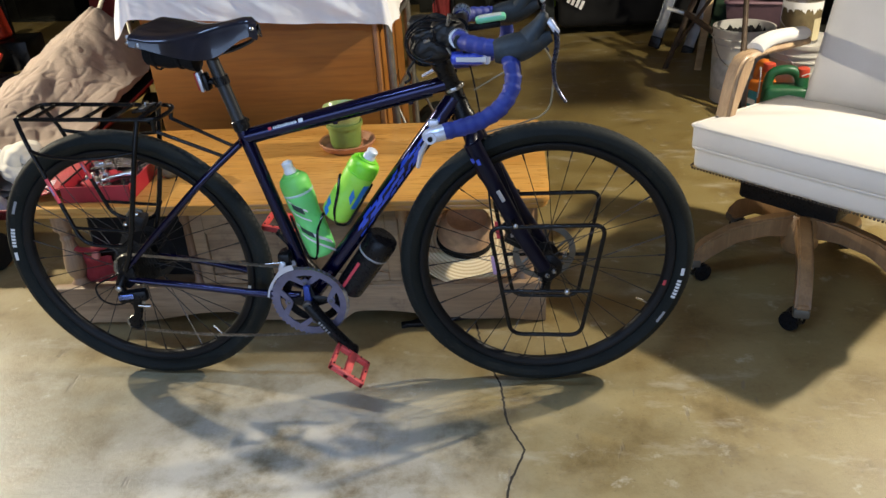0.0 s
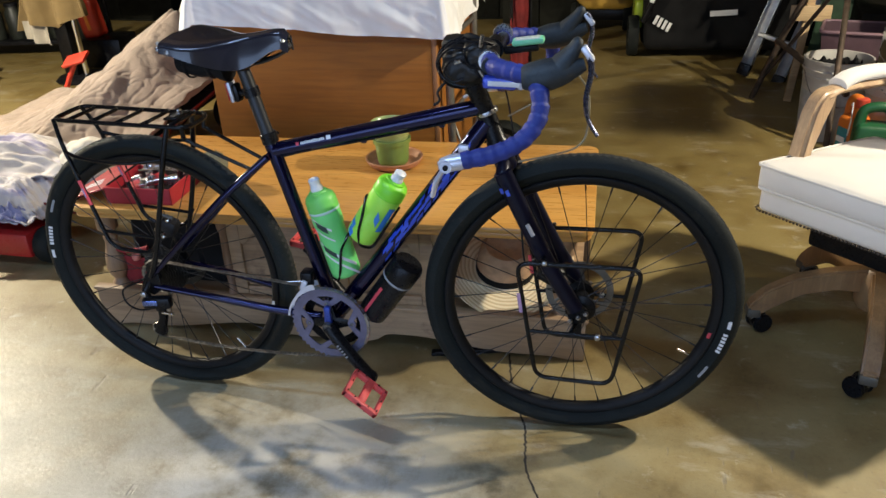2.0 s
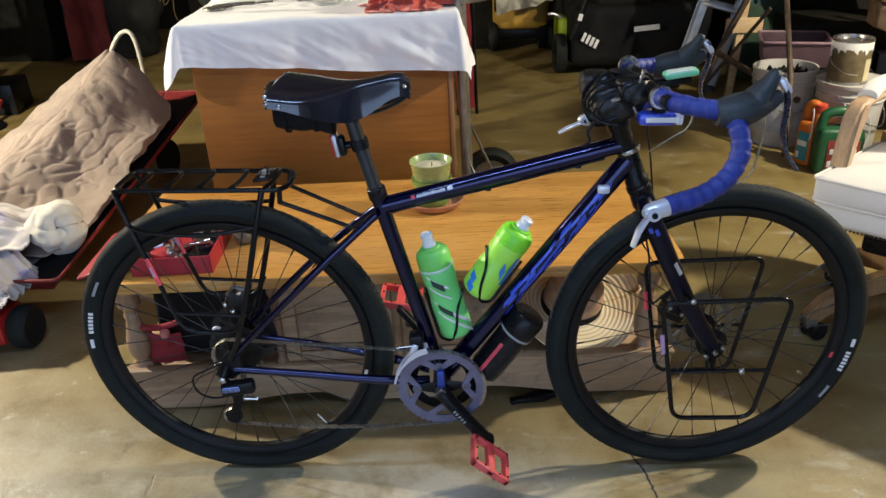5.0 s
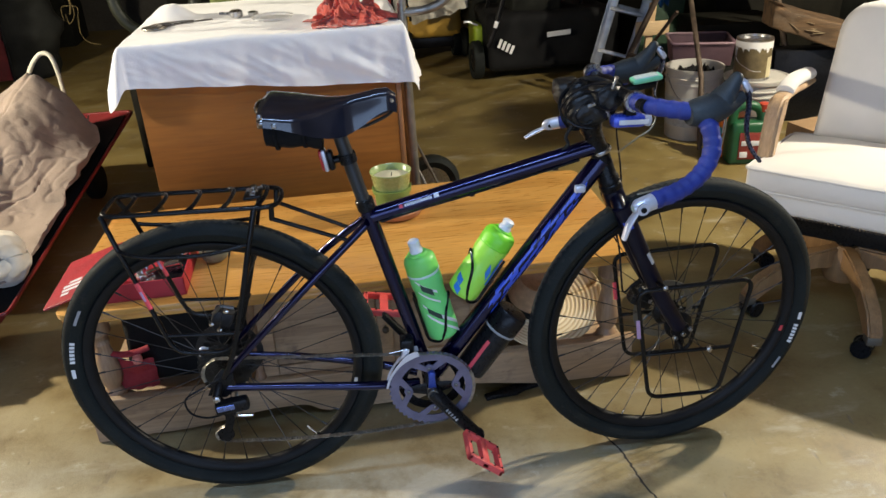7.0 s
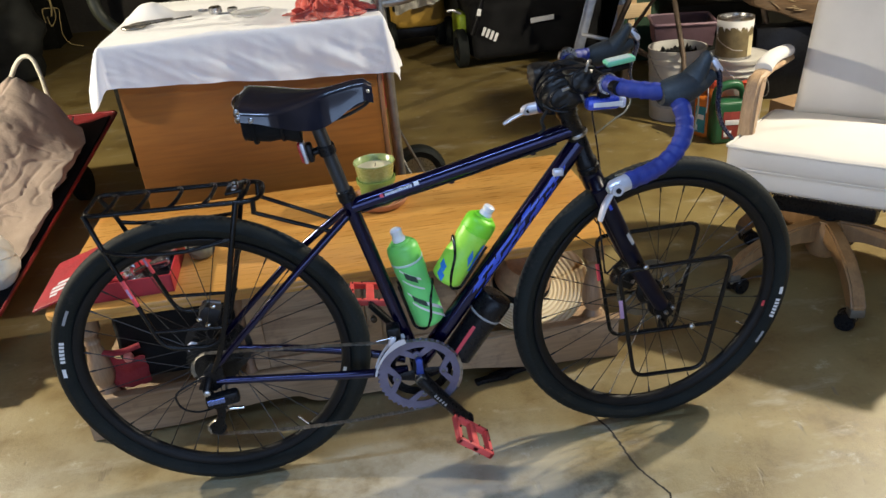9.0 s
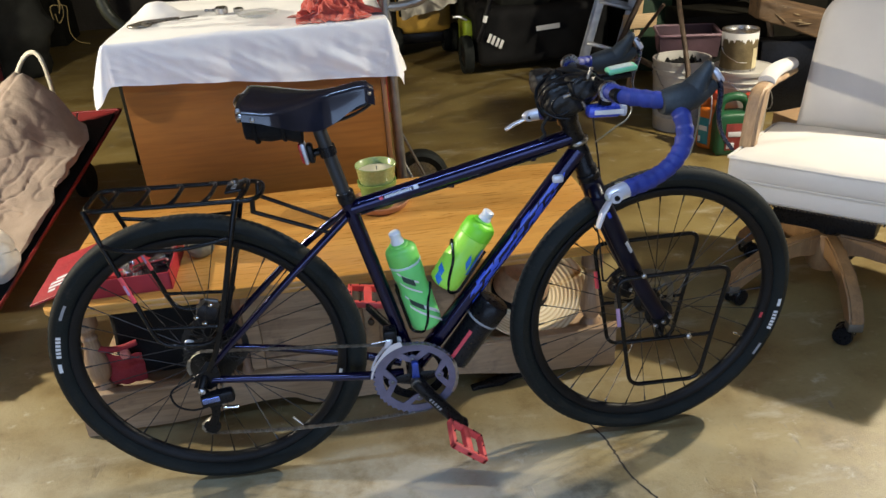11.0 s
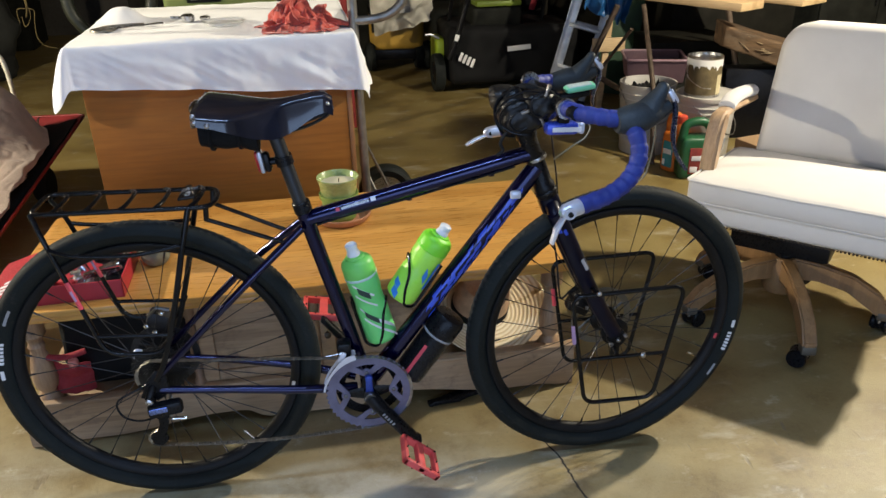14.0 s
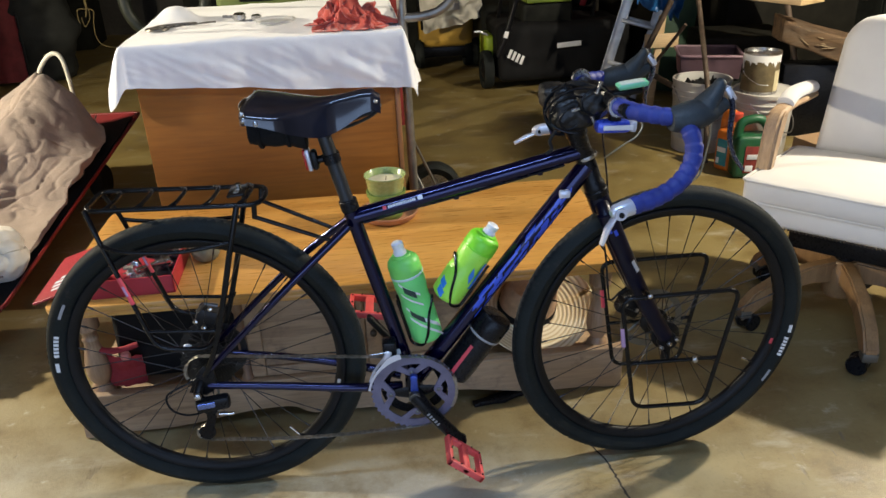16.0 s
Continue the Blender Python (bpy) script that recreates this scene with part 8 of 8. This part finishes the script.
def bucket(label, at, h=0.37, rz=0):
    t = thing("bucket", label, "bucket", at, rz, group="buckets by the workbench")
    r = 0.148
    prof = [(r * 0.86, 0.0), (r * 0.88, 0.004), (r * 0.97, h * 0.78), (r * 1.01, h * 0.785), (r * 1.01, h * 0.80), (r * 0.98, h * 0.805), (r * 0.985, h * 0.86), (r * 1.03, h * 0.865), (r * 1.03, h * 0.88), (r * 0.995, h * 0.885), (r, h * 0.96), (r * 1.03, h * 0.965), (r * 1.03, h), (r * 0.97, h), (r * 0.86, 0.02), (0, 0.02)]
    part("pail", lathe(prof, 36, cap=False), M_BUCKET, t)
    part("label", lathe([(r * 0.905, h * 0.20), (r * 0.958, h * 0.62)], 36, cap=False), plain("faded_label", (0.42, 0.44, 0.46), 0.5, vary=0.25, scale=25, bump=0.0), t) if rz == 0 else None
    part("bail", tube(spline([V(-r, 0, h * 0.9), V(-r * 0.8, -r * 0.75, h * 0.62), V(0, -r * 1.08, h * 0.48), V(r * 0.8, -r * 0.75, h * 0.62), V(r, 0, h * 0.9)], 6), 0.003, 8), M_STEEL, t)
    return t


bucket("white plastic pail with a faded label and rubbish inside", (1.615, 2.40, 0), 0.38)
lid_b = bucket("white plastic pail with a lid, carrying a paint can", (1.84, 2.16, 0), 0.36, 40)
part("lid", lathe([(0.155, 0.345), (0.157, 0.350), (0.157, 0.366), (0.150, 0.368), (0.145, 0.362), (0.0, 0.362)], 36, cap=False), M_BUCKET, lid_b)
solo("rubbish", sheet(20, 20, lambda u, v: V((u - 0.5) * 0.19, (v - 0.5) * 0.19, 0.05 * ridged(V(u * 4, v * 4, 1), 3)), 0.004), M_NYLON, "dark rubbish filling the pail", "rubbish", at=Matrix.Translation((1.615, 2.40, 0.29)), angle=70)


def paint_can():
    t = thing("paint_can", "dripped paint can with white runs over a tan label", "paint can", (1.797, 2.14, 0.3625), 0)
    r, h = 0.086, 0.20
    part("tin", lathe([(r, 0.0), (r * 1.02, 0.002), (r * 1.02, 0.008), (r * 0.99, 0.010), (r * 0.99, h - 0.012), (r * 1.02, h - 0.010), (r * 1.02, h), (r * 0.9, h), (r * 0.88, h - 0.012), (0, h - 0.014)], 36, cap=False), M_STEEL, t)
    part("paper_label", lathe([(r * 0.997, 0.014), (r * 0.997, h - 0.03)], 36, cap=False), plain("tan_label", (0.13, 0.10, 0.05), 0.6, vary=0.25, scale=30, bump=0.1), t, "tan paper label")
    part("label_panel", shell_patch(V(0, 0, 0), V(0, 0, h), r * 1.004, -70, -25, 0.015, 0.115, k=8), plain("cream_panel", (0.55, 0.48, 0.30), 0.6, bump=0.0), t)
    bm = bmesh.new()
    n = 96
    top, low = [], []
    for i in range(n + 1):
        a = 2 * math.pi * i / n
        d = 0.040 + 0.075 * max(noise.noise(V(math.cos(a) * 4, math.sin(a) * 4, 2)), 0) + 0.04 * max(noise.noise(V(math.cos(a) * 11, math.sin(a) * 11, 5)), 0)
        top.append(bm.verts.new((r * 1.016 * math.cos(a), r * 1.016 * math.sin(a), h - 0.006)))
        low.append(bm.verts.new((r * 1.012 * math.cos(a), r * 1.012 * math.sin(a), h - d)))
    for i in range(n):
        bm.faces.new((top[i], top[i + 1], low[i + 1], low[i]))
    part("paint_runs", bm, M_WHITE, t, "white paint runs")
    part("bail", tube(spline([V(-r, 0, h * 0.8), V(-r * 1.1, -0.03, h * 0.5), V(-r * 0.6, -r, h * 0.3), V(0, -r * 1.15, h * 0.26)], 6), 0.002, 6), M_STEEL, t)


paint_can()


def jug(label, at, rz, body, tag, w=0.12):
    t = thing("plastic_jug", label, "jug", at, rz, group="jugs on the floor")
    bm = box((-w, -0.055, 0.0), (w, 0.055, 0.215), 0.022, 3)
    bmesh.ops.subdivide_edges(bm, edges=[e for e in bm.edges if e.calc_length() > 0.08], cuts=5, use_grid_fill=True)
    for v in bm.verts:
        k = smoothstep(0.17, 0.225, v.co.z)
        v.co.x *= 1 - 0.12 * k
    part("body", bm, body, t)
    part("shoulder", tube(spline([V(-w * 0.82, 0, 0.19), V(-w * 0.70, 0, 0.265), V(-w * 0.05, 0, 0.285), V(w * 0.42, 0, 0.262), V(w * 0.60, 0, 0.20)], 8), 0.022, 12), body, t)
    part("neck", lathe([(0.030, 0.20), (0.028, 0.25), (0.024, 0.262)], 18, Matrix.Translation((w * 0.62, 0, 0))), body, t)
    part("cap", lathe([(0.027, 0.256), (0.028, 0.258), (0.027, 0.292), (0.022, 0.296)], 18, Matrix.Translation((w * 0.62, 0, 0))), plain("red_cap", (0.50, 0.06, 0.03), 0.5, bump=0.1), t)
    part("label", box((-w * 0.55, -0.0585, 0.03), (w * 0.80, -0.0545, 0.165), 0.002), tag, t)
    part("label_bar", box((-w * 0.45, -0.0615, 0.10), (w * 0.66, -0.0585, 0.125), 0.001), M_WHITE, t)
    part("barcode", box((-w * 0.48, -0.0615, 0.04), (-w * 0.12, -0.0585, 0.07), 0.001), M_WHITE, t)
    part("hang_wire", tube(spline([V(w * 0.5, -0.05, 0.27), V(w * 0.9, -0.06, 0.28), V(w * 1.02, -0.06, 0.20), V(w * 0.92, -0.06, 0.14)], 6), 0.003, 6), M_NOZZLE, t)


M_JGREEN = plain("dark_green_plastic", (0.012, 0.085, 0.032), 0.4, vary=0.12, bump=0.08)
jug("dark green plastic jug with a red label", (1.715, 1.93, 0), -8, M_JGREEN, plain("red_label", (0.24, 0.035, 0.025), 0.5, vary=0.25, scale=25, bump=0.0), 0.100)
jug("orange plastic bottle with a teal label", (1.640, 2.04, 0), -62, plain("orange_plastic", (0.60, 0.16, 0.02), 0.45, vary=0.1, bump=0.05), plain("teal_label", (0.03, 0.22, 0.26), 0.5, vary=0.2, scale=25, bump=0.0), 0.045)


def sawhorse():
    t = thing("sawhorse", "rusty iron folding trestle under the workbench planks", "trestle", (1.66, 2.20, 0), 0)
    part("post", tube([V(-0.088, -0.06, 0.0), V(-0.087, 0.01, 0.36), V(0.0, 0.48, 0.735)], 0.0135, 10), M_RUST, t)
    part("post", tube([V(0.62, 0.30, 0.0), V(0.56, 0.40, 0.36), V(0.50, 0.50, 0.72)], 0.0165, 10), M_RUST, t)
    part("brace", tube([V(-0.26, 0.62, 0.36), V(-0.02, 0.05, 0.245)], 0.016, 10), M_RUST, t)
    part("rear_post", tube([V(-0.32, 0.80, 0.0), V(-0.22, 0.72, 0.36), V(-0.10, 0.62, 0.72)], 0.0165, 10), M_RUST, t)
    part("brace", tube([V(-0.28, 0.78, 0.12), V(-0.08, 0.42, 0.62)], 0.010, 8), M_RUST, t)


sawhorse()


def planks():
    for i, (label, x, y, z, l, w, h, rz) in enumerate((
            ("sawn plank on the trestle", 1.90, 2.78, 0.735, 0.95, 0.20, 0.042, -61), ("second sawn plank beside it", 2.28, 2.92, 0.735, 1.05, 0.24, 0.040, -61), ("short reddish board on the planks", 2.40, 2.72, 0.778, 0.50, 0.16, 0.040, -58))):
        bm = box((-l / 2, -w / 2, 0), (l / 2, w / 2, h), 0.004)
        solo("plank", bm, M_PINE if i < 2 else wood("red_board", (0.30, 0.11, 0.06), (0.42, 0.17, 0.09), 0.6, "x", 10), label, "plank", group="planks on the trestle", at=pose(x, y, z, 0, 0, rz))
    t = thing("wood_slab", "weathered brown slab with pale chips under the planks", "slab", (2.35, 2.50, 0.0), -12)

    def tilt_z(x):
        return -0.30 * (x + 0.29)
    bm = box((-0.29, -0.10, 0.535), (0.40, 0.12, 0.650), 0.008, 2)
    bmesh.ops.subdivide_edges(bm, edges=[e for e in bm.edges if e.calc_length() > 0.08], cuts=9, use_grid_fill=True)
    for v in bm.verts:
        v.co += V(0.008, 0.014, 0.018) * fbm(v.co * 7, 4)
        v.co.z += tilt_z(v.co.x) - 0.02 * math.sin(math.pi * min(max((v.co.x + 0.29) / 0.69, 0), 1)) * (v.co.z < 0.59)
    part("slab", bm, wood("grey_bark", (0.055, 0.032, 0.016), (0.15, 0.088, 0.042), 0.8, "x", 14, bump=0.8, stain=(0.12, 0.09, 0.06)), t, angle=70)
    chips = random.Random(21)
    M_CHIP = plain("pale_chipped_wood", (0.27, 0.20, 0.115), 0.8, vary=0.3, bump=0.4)
    for k in range(9):
        x, z = chips.uniform(-0.26, 0.10), chips.uniform(0.565, 0.645)
        w = chips.uniform(0.012, 0.040)
        part("chip", moved(slab([(-w, -0.001), (w * 0.3, -0.0025), (w, 0.0005), (w * 0.2, 0.0025)], -0.003, 0.003), Matrix.Translation((x, -0.106, z + tilt_z(x))) @ pose(0, 0, 0, 90, chips.uniform(-20, 60), 0)), M_CHIP, t)
    part("support", box((-0.24, -0.05, 0.0), (0.34, 0.08, 0.40), 0.01), M_PLASTIC, t)
    t = thing("storage_tub", "dusty mauve plastic tub standing on the floor stack", "tub", (1.78, 2.66, 0.0), -14)
    part("crate", box((-0.16, -0.10, 0.0), (0.34, 0.18, 0.322), 0.01), M_DIM, t)
    bm = bmesh.new()
    lo = [(-0.20, -0.12), (0.13, -0.12), (0.13, 0.16), (-0.20, 0.16)]
    v0 = [bm.verts.new((x * 0.92, y * 0.88, 0.33)) for x, y in lo]
    v1 = [bm.verts.new((x, y, 0.455)) for x, y in lo]
    bm.faces.new(v0)
    for i in range(4):
        bm.faces.new((v0[i], v0[(i + 1) % 4], v1[(i + 1) % 4], v1[i]))
    bmesh.ops.solidify(bm, geom=bm.faces[:], thickness=0.005)
    part("tub", bm, plain("mauve_plastic", (0.165, 0.098, 0.12), 0.5, vary=0.15, bump=0.1), t, smooth=False)
    part("rim", tube(rounded([V(x * 1.02, y * 1.04, 0.455) for x, y in lo], 0.03, 4, True), 0.008, 8, True), plain("mauve_rim", (0.19, 0.115, 0.14), 0.5, bump=0.0), t)
    t = thing("wooden_stake", "pale wooden stake leaning behind the trestle", "stake", (1.52, 2.95, 0), 0)
    part("stake", moved(box((-0.02, -0.012, 0), (0.02, 0.012, 0.62), 0.003), pose(0, 0, 0, 0, 4, 0)), M_PINE, t)
    part("crosspiece", box((-0.06, -0.03, 0.44), (0.14, -0.013, 0.52), 0.003), M_PINE, t)
    # dark stacked things further in
    rng = random.Random(3)
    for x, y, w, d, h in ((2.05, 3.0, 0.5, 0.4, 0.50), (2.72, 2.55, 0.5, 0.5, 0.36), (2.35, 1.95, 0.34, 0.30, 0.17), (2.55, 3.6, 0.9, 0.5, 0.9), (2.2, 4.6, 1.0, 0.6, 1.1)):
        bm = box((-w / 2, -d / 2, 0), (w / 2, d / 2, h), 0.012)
        solo("storage_box", bm, M_DIMBOX, "dark storage box in the dim space under the workbench", "box", group="dark boxes", at=pose(x, y, 0, 0, 0, rng.uniform(-12, 12)))
    solo("cardboard_box", box((-0.17, -0.13, 0), (0.17, 0.13, 0.24), 0.006), plain("cardboard", (0.30, 0.19, 0.10), 0.85, vary=0.12, bump=0.3), "brown cardboard box behind the chair", "box", at=pose(2.02, 1.70, 0, 0, 0, 15))


planks()

# ---- the back of the garage, to the west ----
def stand():
    t = thing("clothes_stand", "black pedestal stand with a chrome pole and a tan jacket", "stand", (-3.07, 3.02, 0), 0)
    part("base", lathe([(0.175, 0), (0.18, 0.01), (0.16, 0.03), (0.05, 0.04)], 30), M_PLASTIC, t)
    part("column", box((-0.10, -0.05, 0.03), (0.0, 0.06, 0.60), 0.01), M_BLACK, t)
    part("pole", rod((0.05, -0.02, 0.03), (0.05, -0.02, 1.35), 0.020, 14), M_CHROME, t)
    part("arm", rod((-0.25, -0.02, 1.25), (0.28, -0.02, 1.25), 0.015, 10), M_BLACK, t)

    def coat(u, v):
        w = 0.60 - 0.20 * v
        low = 0.36 + 0.16 * abs(u - 0.45) ** 0.7 - 0.10 * smoothstep(0.0, 0.2, 0.25 - u)
        return V((u - 0.5) * w - 0.02, -0.12 + 0.07 * math.sin(u * 17 + 2 * v) * (1 - 0.5 * v) + 0.05 * fbm(V(u * 4, v * 2, 3), 3), low + (1.30 - low) * v)
    part("jacket", sheet(60, 30, coat, 0.01), plain("tan_jacket", (0.17, 0.115, 0.045), 0.9, vary=0.2, scale=8, bump=0.5), t, "tan canvas jacket", angle=80)
    part("jacket_hem", sheet(14, 10, lambda u, v: V(-0.26 + 0.16 * u, -0.13 + 0.03 * math.sin(u * 9), 0.30 + 0.12 * v - 0.04 * u), 0.008), plain("jacket_lining", (0.30, 0.27, 0.22), 0.9, bump=0.4), t, angle=80)


stand()


def west_clutter():
    M_ORED = plain("orange_red_plastic", (0.48, 0.038, 0.020), 0.45, vary=0.15, bump=0.1)
    t = thing("fuel_can", "orange-red plastic fuel can beside the stand", "fuel can", (-3.19, 3.45, 0.0), 10)
    part("body", moved(box((-0.072, -0.06, 0.200), (0.072, 0.08, 0.52), 0.03, 3), pose(0, 0, 0, 0, -8, 0)), M_ORED, t)
    part("stripe", moved(box((-0.012, -0.0645, 0.26), (0.014, -0.059, 0.45), 0.002), pose(0, 0, 0, 0, -8, 0)), plain("orange_stripe", (0.62, 0.20, 0.03), 0.5, bump=0.0), t)
    part("stool", box((-0.18, -0.14, 0.0), (0.20, 0.16, 0.203), 0.01), M_PLASTIC, t)
    t = thing("push_tool", "red T-handled tool standing behind the cart", "tool", (-2.55, 2.05, 0.0), 0)
    part("shaft", rod((0.0, 0, 0.0), (0.255, 0, 0.375), 0.014, 10), M_ORED, t)
    part("head", moved(box((-0.075, -0.045, -0.008), (0.075, 0.045, 0.008), 0.004), Matrix.Translation((0.262, 0, 0.388)) @ pose(0, 0, 0, 28, -14, 0)), M_ORED, t)
    t = thing("tiller", "red and yellow garden machine with black wheels", "machine", (-3.90, 2.60, 0), 25)
    part("engine", lathe([(0.03, 0.17), (0.100, 0.18), (0.105, 0.20), (0.085, 0.222), (0.03, 0.228)], 28, Matrix.Translation((0.03, -0.10, 0))), M_ORED, t, "red round engine cover")
    part("guard", moved(box((-0.075, -0.05, -0.006), (0.075, 0.05, 0.006), 0.006), Matrix.Translation((0.02, 0.12, 0.25)) @ pose(0, 0, 0, 35, 10, 20)), M_ORED, t, "red sheet guard")
    part("deck", box((0.12, -0.15, 0.07), (0.31, 0.08, 0.165), 0.012, 2), plain("mustard_paint", (0.30, 0.20, 0.03), 0.5, vary=0.3, bump=0.1), t, "mustard yellow box")
    part("deck_cover", box((0.115, -0.155, 0.165), (0.30, 0.085, 0.180), 0.005), M_BLACK, t, "black lid of the yellow box")
    for x, y in ((-0.22, -0.24), (0.2, 0.25), (-0.25, 0.2)):
        part("wheel", lathe([(0.03, -0.03), (0.10, -0.035), (0.115, 0), (0.10, 0.035), (0.03, 0.03)], 24, Matrix.Translation((x, y, 0.115)) @ pose(0, 0, 0, 0, 90, 0)), M_RUBBER, t)
    part("frame", box((-0.22, -0.2, 0.07), (0.24, 0.22, 0.13), 0.01), M_BLACK, t)
    part("grip", tube([V(-0.1, 0.15, 0.34), V(-0.12, 0.42, 0.72), V(0.12, 0.42, 0.74)], 0.014, 8), M_BLACK, t)
    t = thing("shelf_rack", "dark shelf holding murky jars, and pink spools for glowing dots", "shelf", (-4.05, 3.75, 0), 12)
    for z in (0.10, 0.58, 1.10, 1.60):
        part("shelf_board", box((-0.55, -0.20, z), (0.55, 0.22, z + 0.025), 0.003), M_PLASTIC, t)
    for x in (-0.54, 0.54):
        for y in (-0.19, 0.21):
            part("upright", box((x - 0.016, y - 0.016, 0), (x + 0.016, y + 0.016, 1.75), 0.002), M_BLACK, t)
    M_JAR = plain("murky_jar_plastic", (0.010, 0.012, 0.009), 0.5, vary=0.5, scale=30, bump=0.1)
    for i in range(6):
        x = -0.40 + i * 0.16
        j = thing("storage_jar", "murky grey plastic jar on the dark shelf", "jar", pose(-4.05, 3.75, 0, 0, 0, 12) @ V(x, -0.06, 0.126), 0, group="jars on the shelf")
        part("glass", lathe([(0.055, 0), (0.062, 0.01), (0.062, 0.20), (0.045, 0.235), (0.045, 0.25)], 20), M_JAR, j)
        part("lid", lathe([(0.048, 0.25), (0.050, 0.252), (0.050, 0.275), (0.04, 0.278)], 20), M_PLASTIC, j)
    # unlit pink spools stand in for a row of small red lights
    for i in range(5):
        j = thing("pink_dot_spool", "pink spool in place of a small glowing red light", "spool", pose(-4.05, 3.75, 0, 0, 0, 12) @ V(0.10 + i * 0.075, -0.14, 0.606), 0, group="spools on the shelf")
        part("dot_core", lathe([(0.018, 0.006), (0.024, 0.010), (0.024, 0.052), (0.018, 0.056)], 14), plain("pink_light_dot", (0.62, 0.05, 0.12), 0.6, bump=0.2), j)
        part("flange", lathe([(0.028, 0), (0.028, 0.006)], 14), M_BLACK, j)
        part("flange", lathe([(0.028, 0.056), (0.028, 0.062)], 14), M_BLACK, j)
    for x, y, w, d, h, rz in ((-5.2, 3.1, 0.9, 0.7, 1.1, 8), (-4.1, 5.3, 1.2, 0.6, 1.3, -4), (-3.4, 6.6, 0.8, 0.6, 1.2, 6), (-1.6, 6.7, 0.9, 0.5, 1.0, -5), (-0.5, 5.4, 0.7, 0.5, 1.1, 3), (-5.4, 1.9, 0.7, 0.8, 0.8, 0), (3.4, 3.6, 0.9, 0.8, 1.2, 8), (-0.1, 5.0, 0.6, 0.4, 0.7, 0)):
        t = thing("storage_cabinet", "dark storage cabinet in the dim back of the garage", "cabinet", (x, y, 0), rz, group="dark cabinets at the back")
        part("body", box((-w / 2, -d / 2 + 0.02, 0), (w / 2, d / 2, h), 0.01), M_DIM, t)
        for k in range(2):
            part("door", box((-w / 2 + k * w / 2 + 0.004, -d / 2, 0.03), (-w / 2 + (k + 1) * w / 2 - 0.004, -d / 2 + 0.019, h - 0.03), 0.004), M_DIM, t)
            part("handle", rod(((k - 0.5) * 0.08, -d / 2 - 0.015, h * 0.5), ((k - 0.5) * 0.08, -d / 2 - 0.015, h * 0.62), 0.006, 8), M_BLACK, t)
    for x, y, w, h, c in ((-3.12, 4.80, 0.34, 0.85, (0.11, 0.010, 0.012)), (0.02, 3.0, 0.11, 1.0, (0.17, 0.012, 0.012))):
        t = thing("folding_chair", "dark red folded chair leaning at the back", "folding chair", (x, y, 0), 8, group="folded red chairs")
        part("fabric", moved(sheet(14, 24, lambda u, v: V((u - 0.5) * w, 0.02 * math.sin(u * 8) + 0.02 * fbm(V(u * 3, v * 5, 1), 3), 0.04 + (h - 0.04) * v), 0.01), pose(0, 0, 0, -7, 0, 0)), plain("dark_red_cloth", c, 0.85, vary=0.25, bump=0.4), t, angle=80)
        for s in (-1, 1):
            part("tube_frame", moved(rod((s * w / 2, 0.015, 0.0), (s * w / 2, 0.015, h), 0.010, 8), pose(0, 0, 0, -7, 0, 0)), M_BLACK, t)


west_clutter()


def back_corner():
    """The dark tall bag, a looped cord and a spare tyre behind the cabinet."""
    bm = lathe([(0.20, 0.0), (0.25, 0.05), (0.26, 0.35), (0.23, 0.75), (0.20, 1.05), (0.12, 1.18), (0.03, 1.22)], 28)
    bmesh.ops.subdivide_edges(bm, edges=[e for e in bm.edges if e.calc_length() > 0.15], cuts=5, use_grid_fill=True)
    for v in bm.verts:
        n = fbm(v.co * 4, 4)
        if v.co.z > 0.01:
            v.co += V(v.co.x, v.co.y, 0) * 0.35 * n
    solo("duffel_bag", bm, plain("black_bag_cloth", (0.010, 0.011, 0.009), 0.85, vary=0.4, bump=0.5), "tall black cloth bag standing on the floor", "bag", at=Matrix.Translation((-2.92, 5.15, 0)), angle=70)
    t = thing("looped_cord", "dim yellow strap with thin looped cords hanging from the joists", "cord", (-2.16, 4.20, 0))
    M_CORD = plain("yellow_cord", (0.095, 0.07, 0.022), 0.8, vary=0.2, bump=0.4)
    part("strap", tube([V(0.02, 0, 2.78), V(0.02, 0, 1.6), V(0.018, 0, 0.66), V(0.0, 0, 0.60)], [0.009, 0.009, 0.008, 0.005], 8), M_CORD, t)
    part("loop", tube(spline([V(-0.052, 0, 0.56), V(-0.050, 0, 0.645), V(0.0, 0, 0.655), V(0.058, 0, 0.640), V(0.045, 0, 0.56), V(0.040, 0, 0.46), V(0.075, 0.01, 0.40), V(0.146, 0.02, 0.378)], 8), 0.0034, 8), M_CORD, t)
    part("loop", tube(spline([V(0.03, 0, 0.66), V(0.025, 0, 0.59), V(-0.02, 0, 0.535), V(-0.03, 0, 0.60)], 8), 0.0034, 8), M_CORD, t)
    solo("storage_box", box((-0.19, -0.16, 0), (0.19, 0.16, 0.640), 0.012), M_DIMBOX, "dark box added behind the white cloth to hold the tyre", "box", group="dark boxes", at=pose(-1.18, 2.72, 0, 0, 0, 6))
    bm = tube([V(0.200 * math.cos(radians(q)), 0, 0.230 + 0.200 * math.sin(radians(q))) for q in range(0, 360, 8)], 0.030, 14, True)
    solo("spare_tyre", bm, plain("dull_green_rubber", (0.011, 0.014, 0.008), 0.5, vary=0.3, bump=0.2), "small dull black tyre standing on a dark box", "tyre", at=pose(-1.17, 2.70, 0.641, 0, 0, 12))


back_corner()
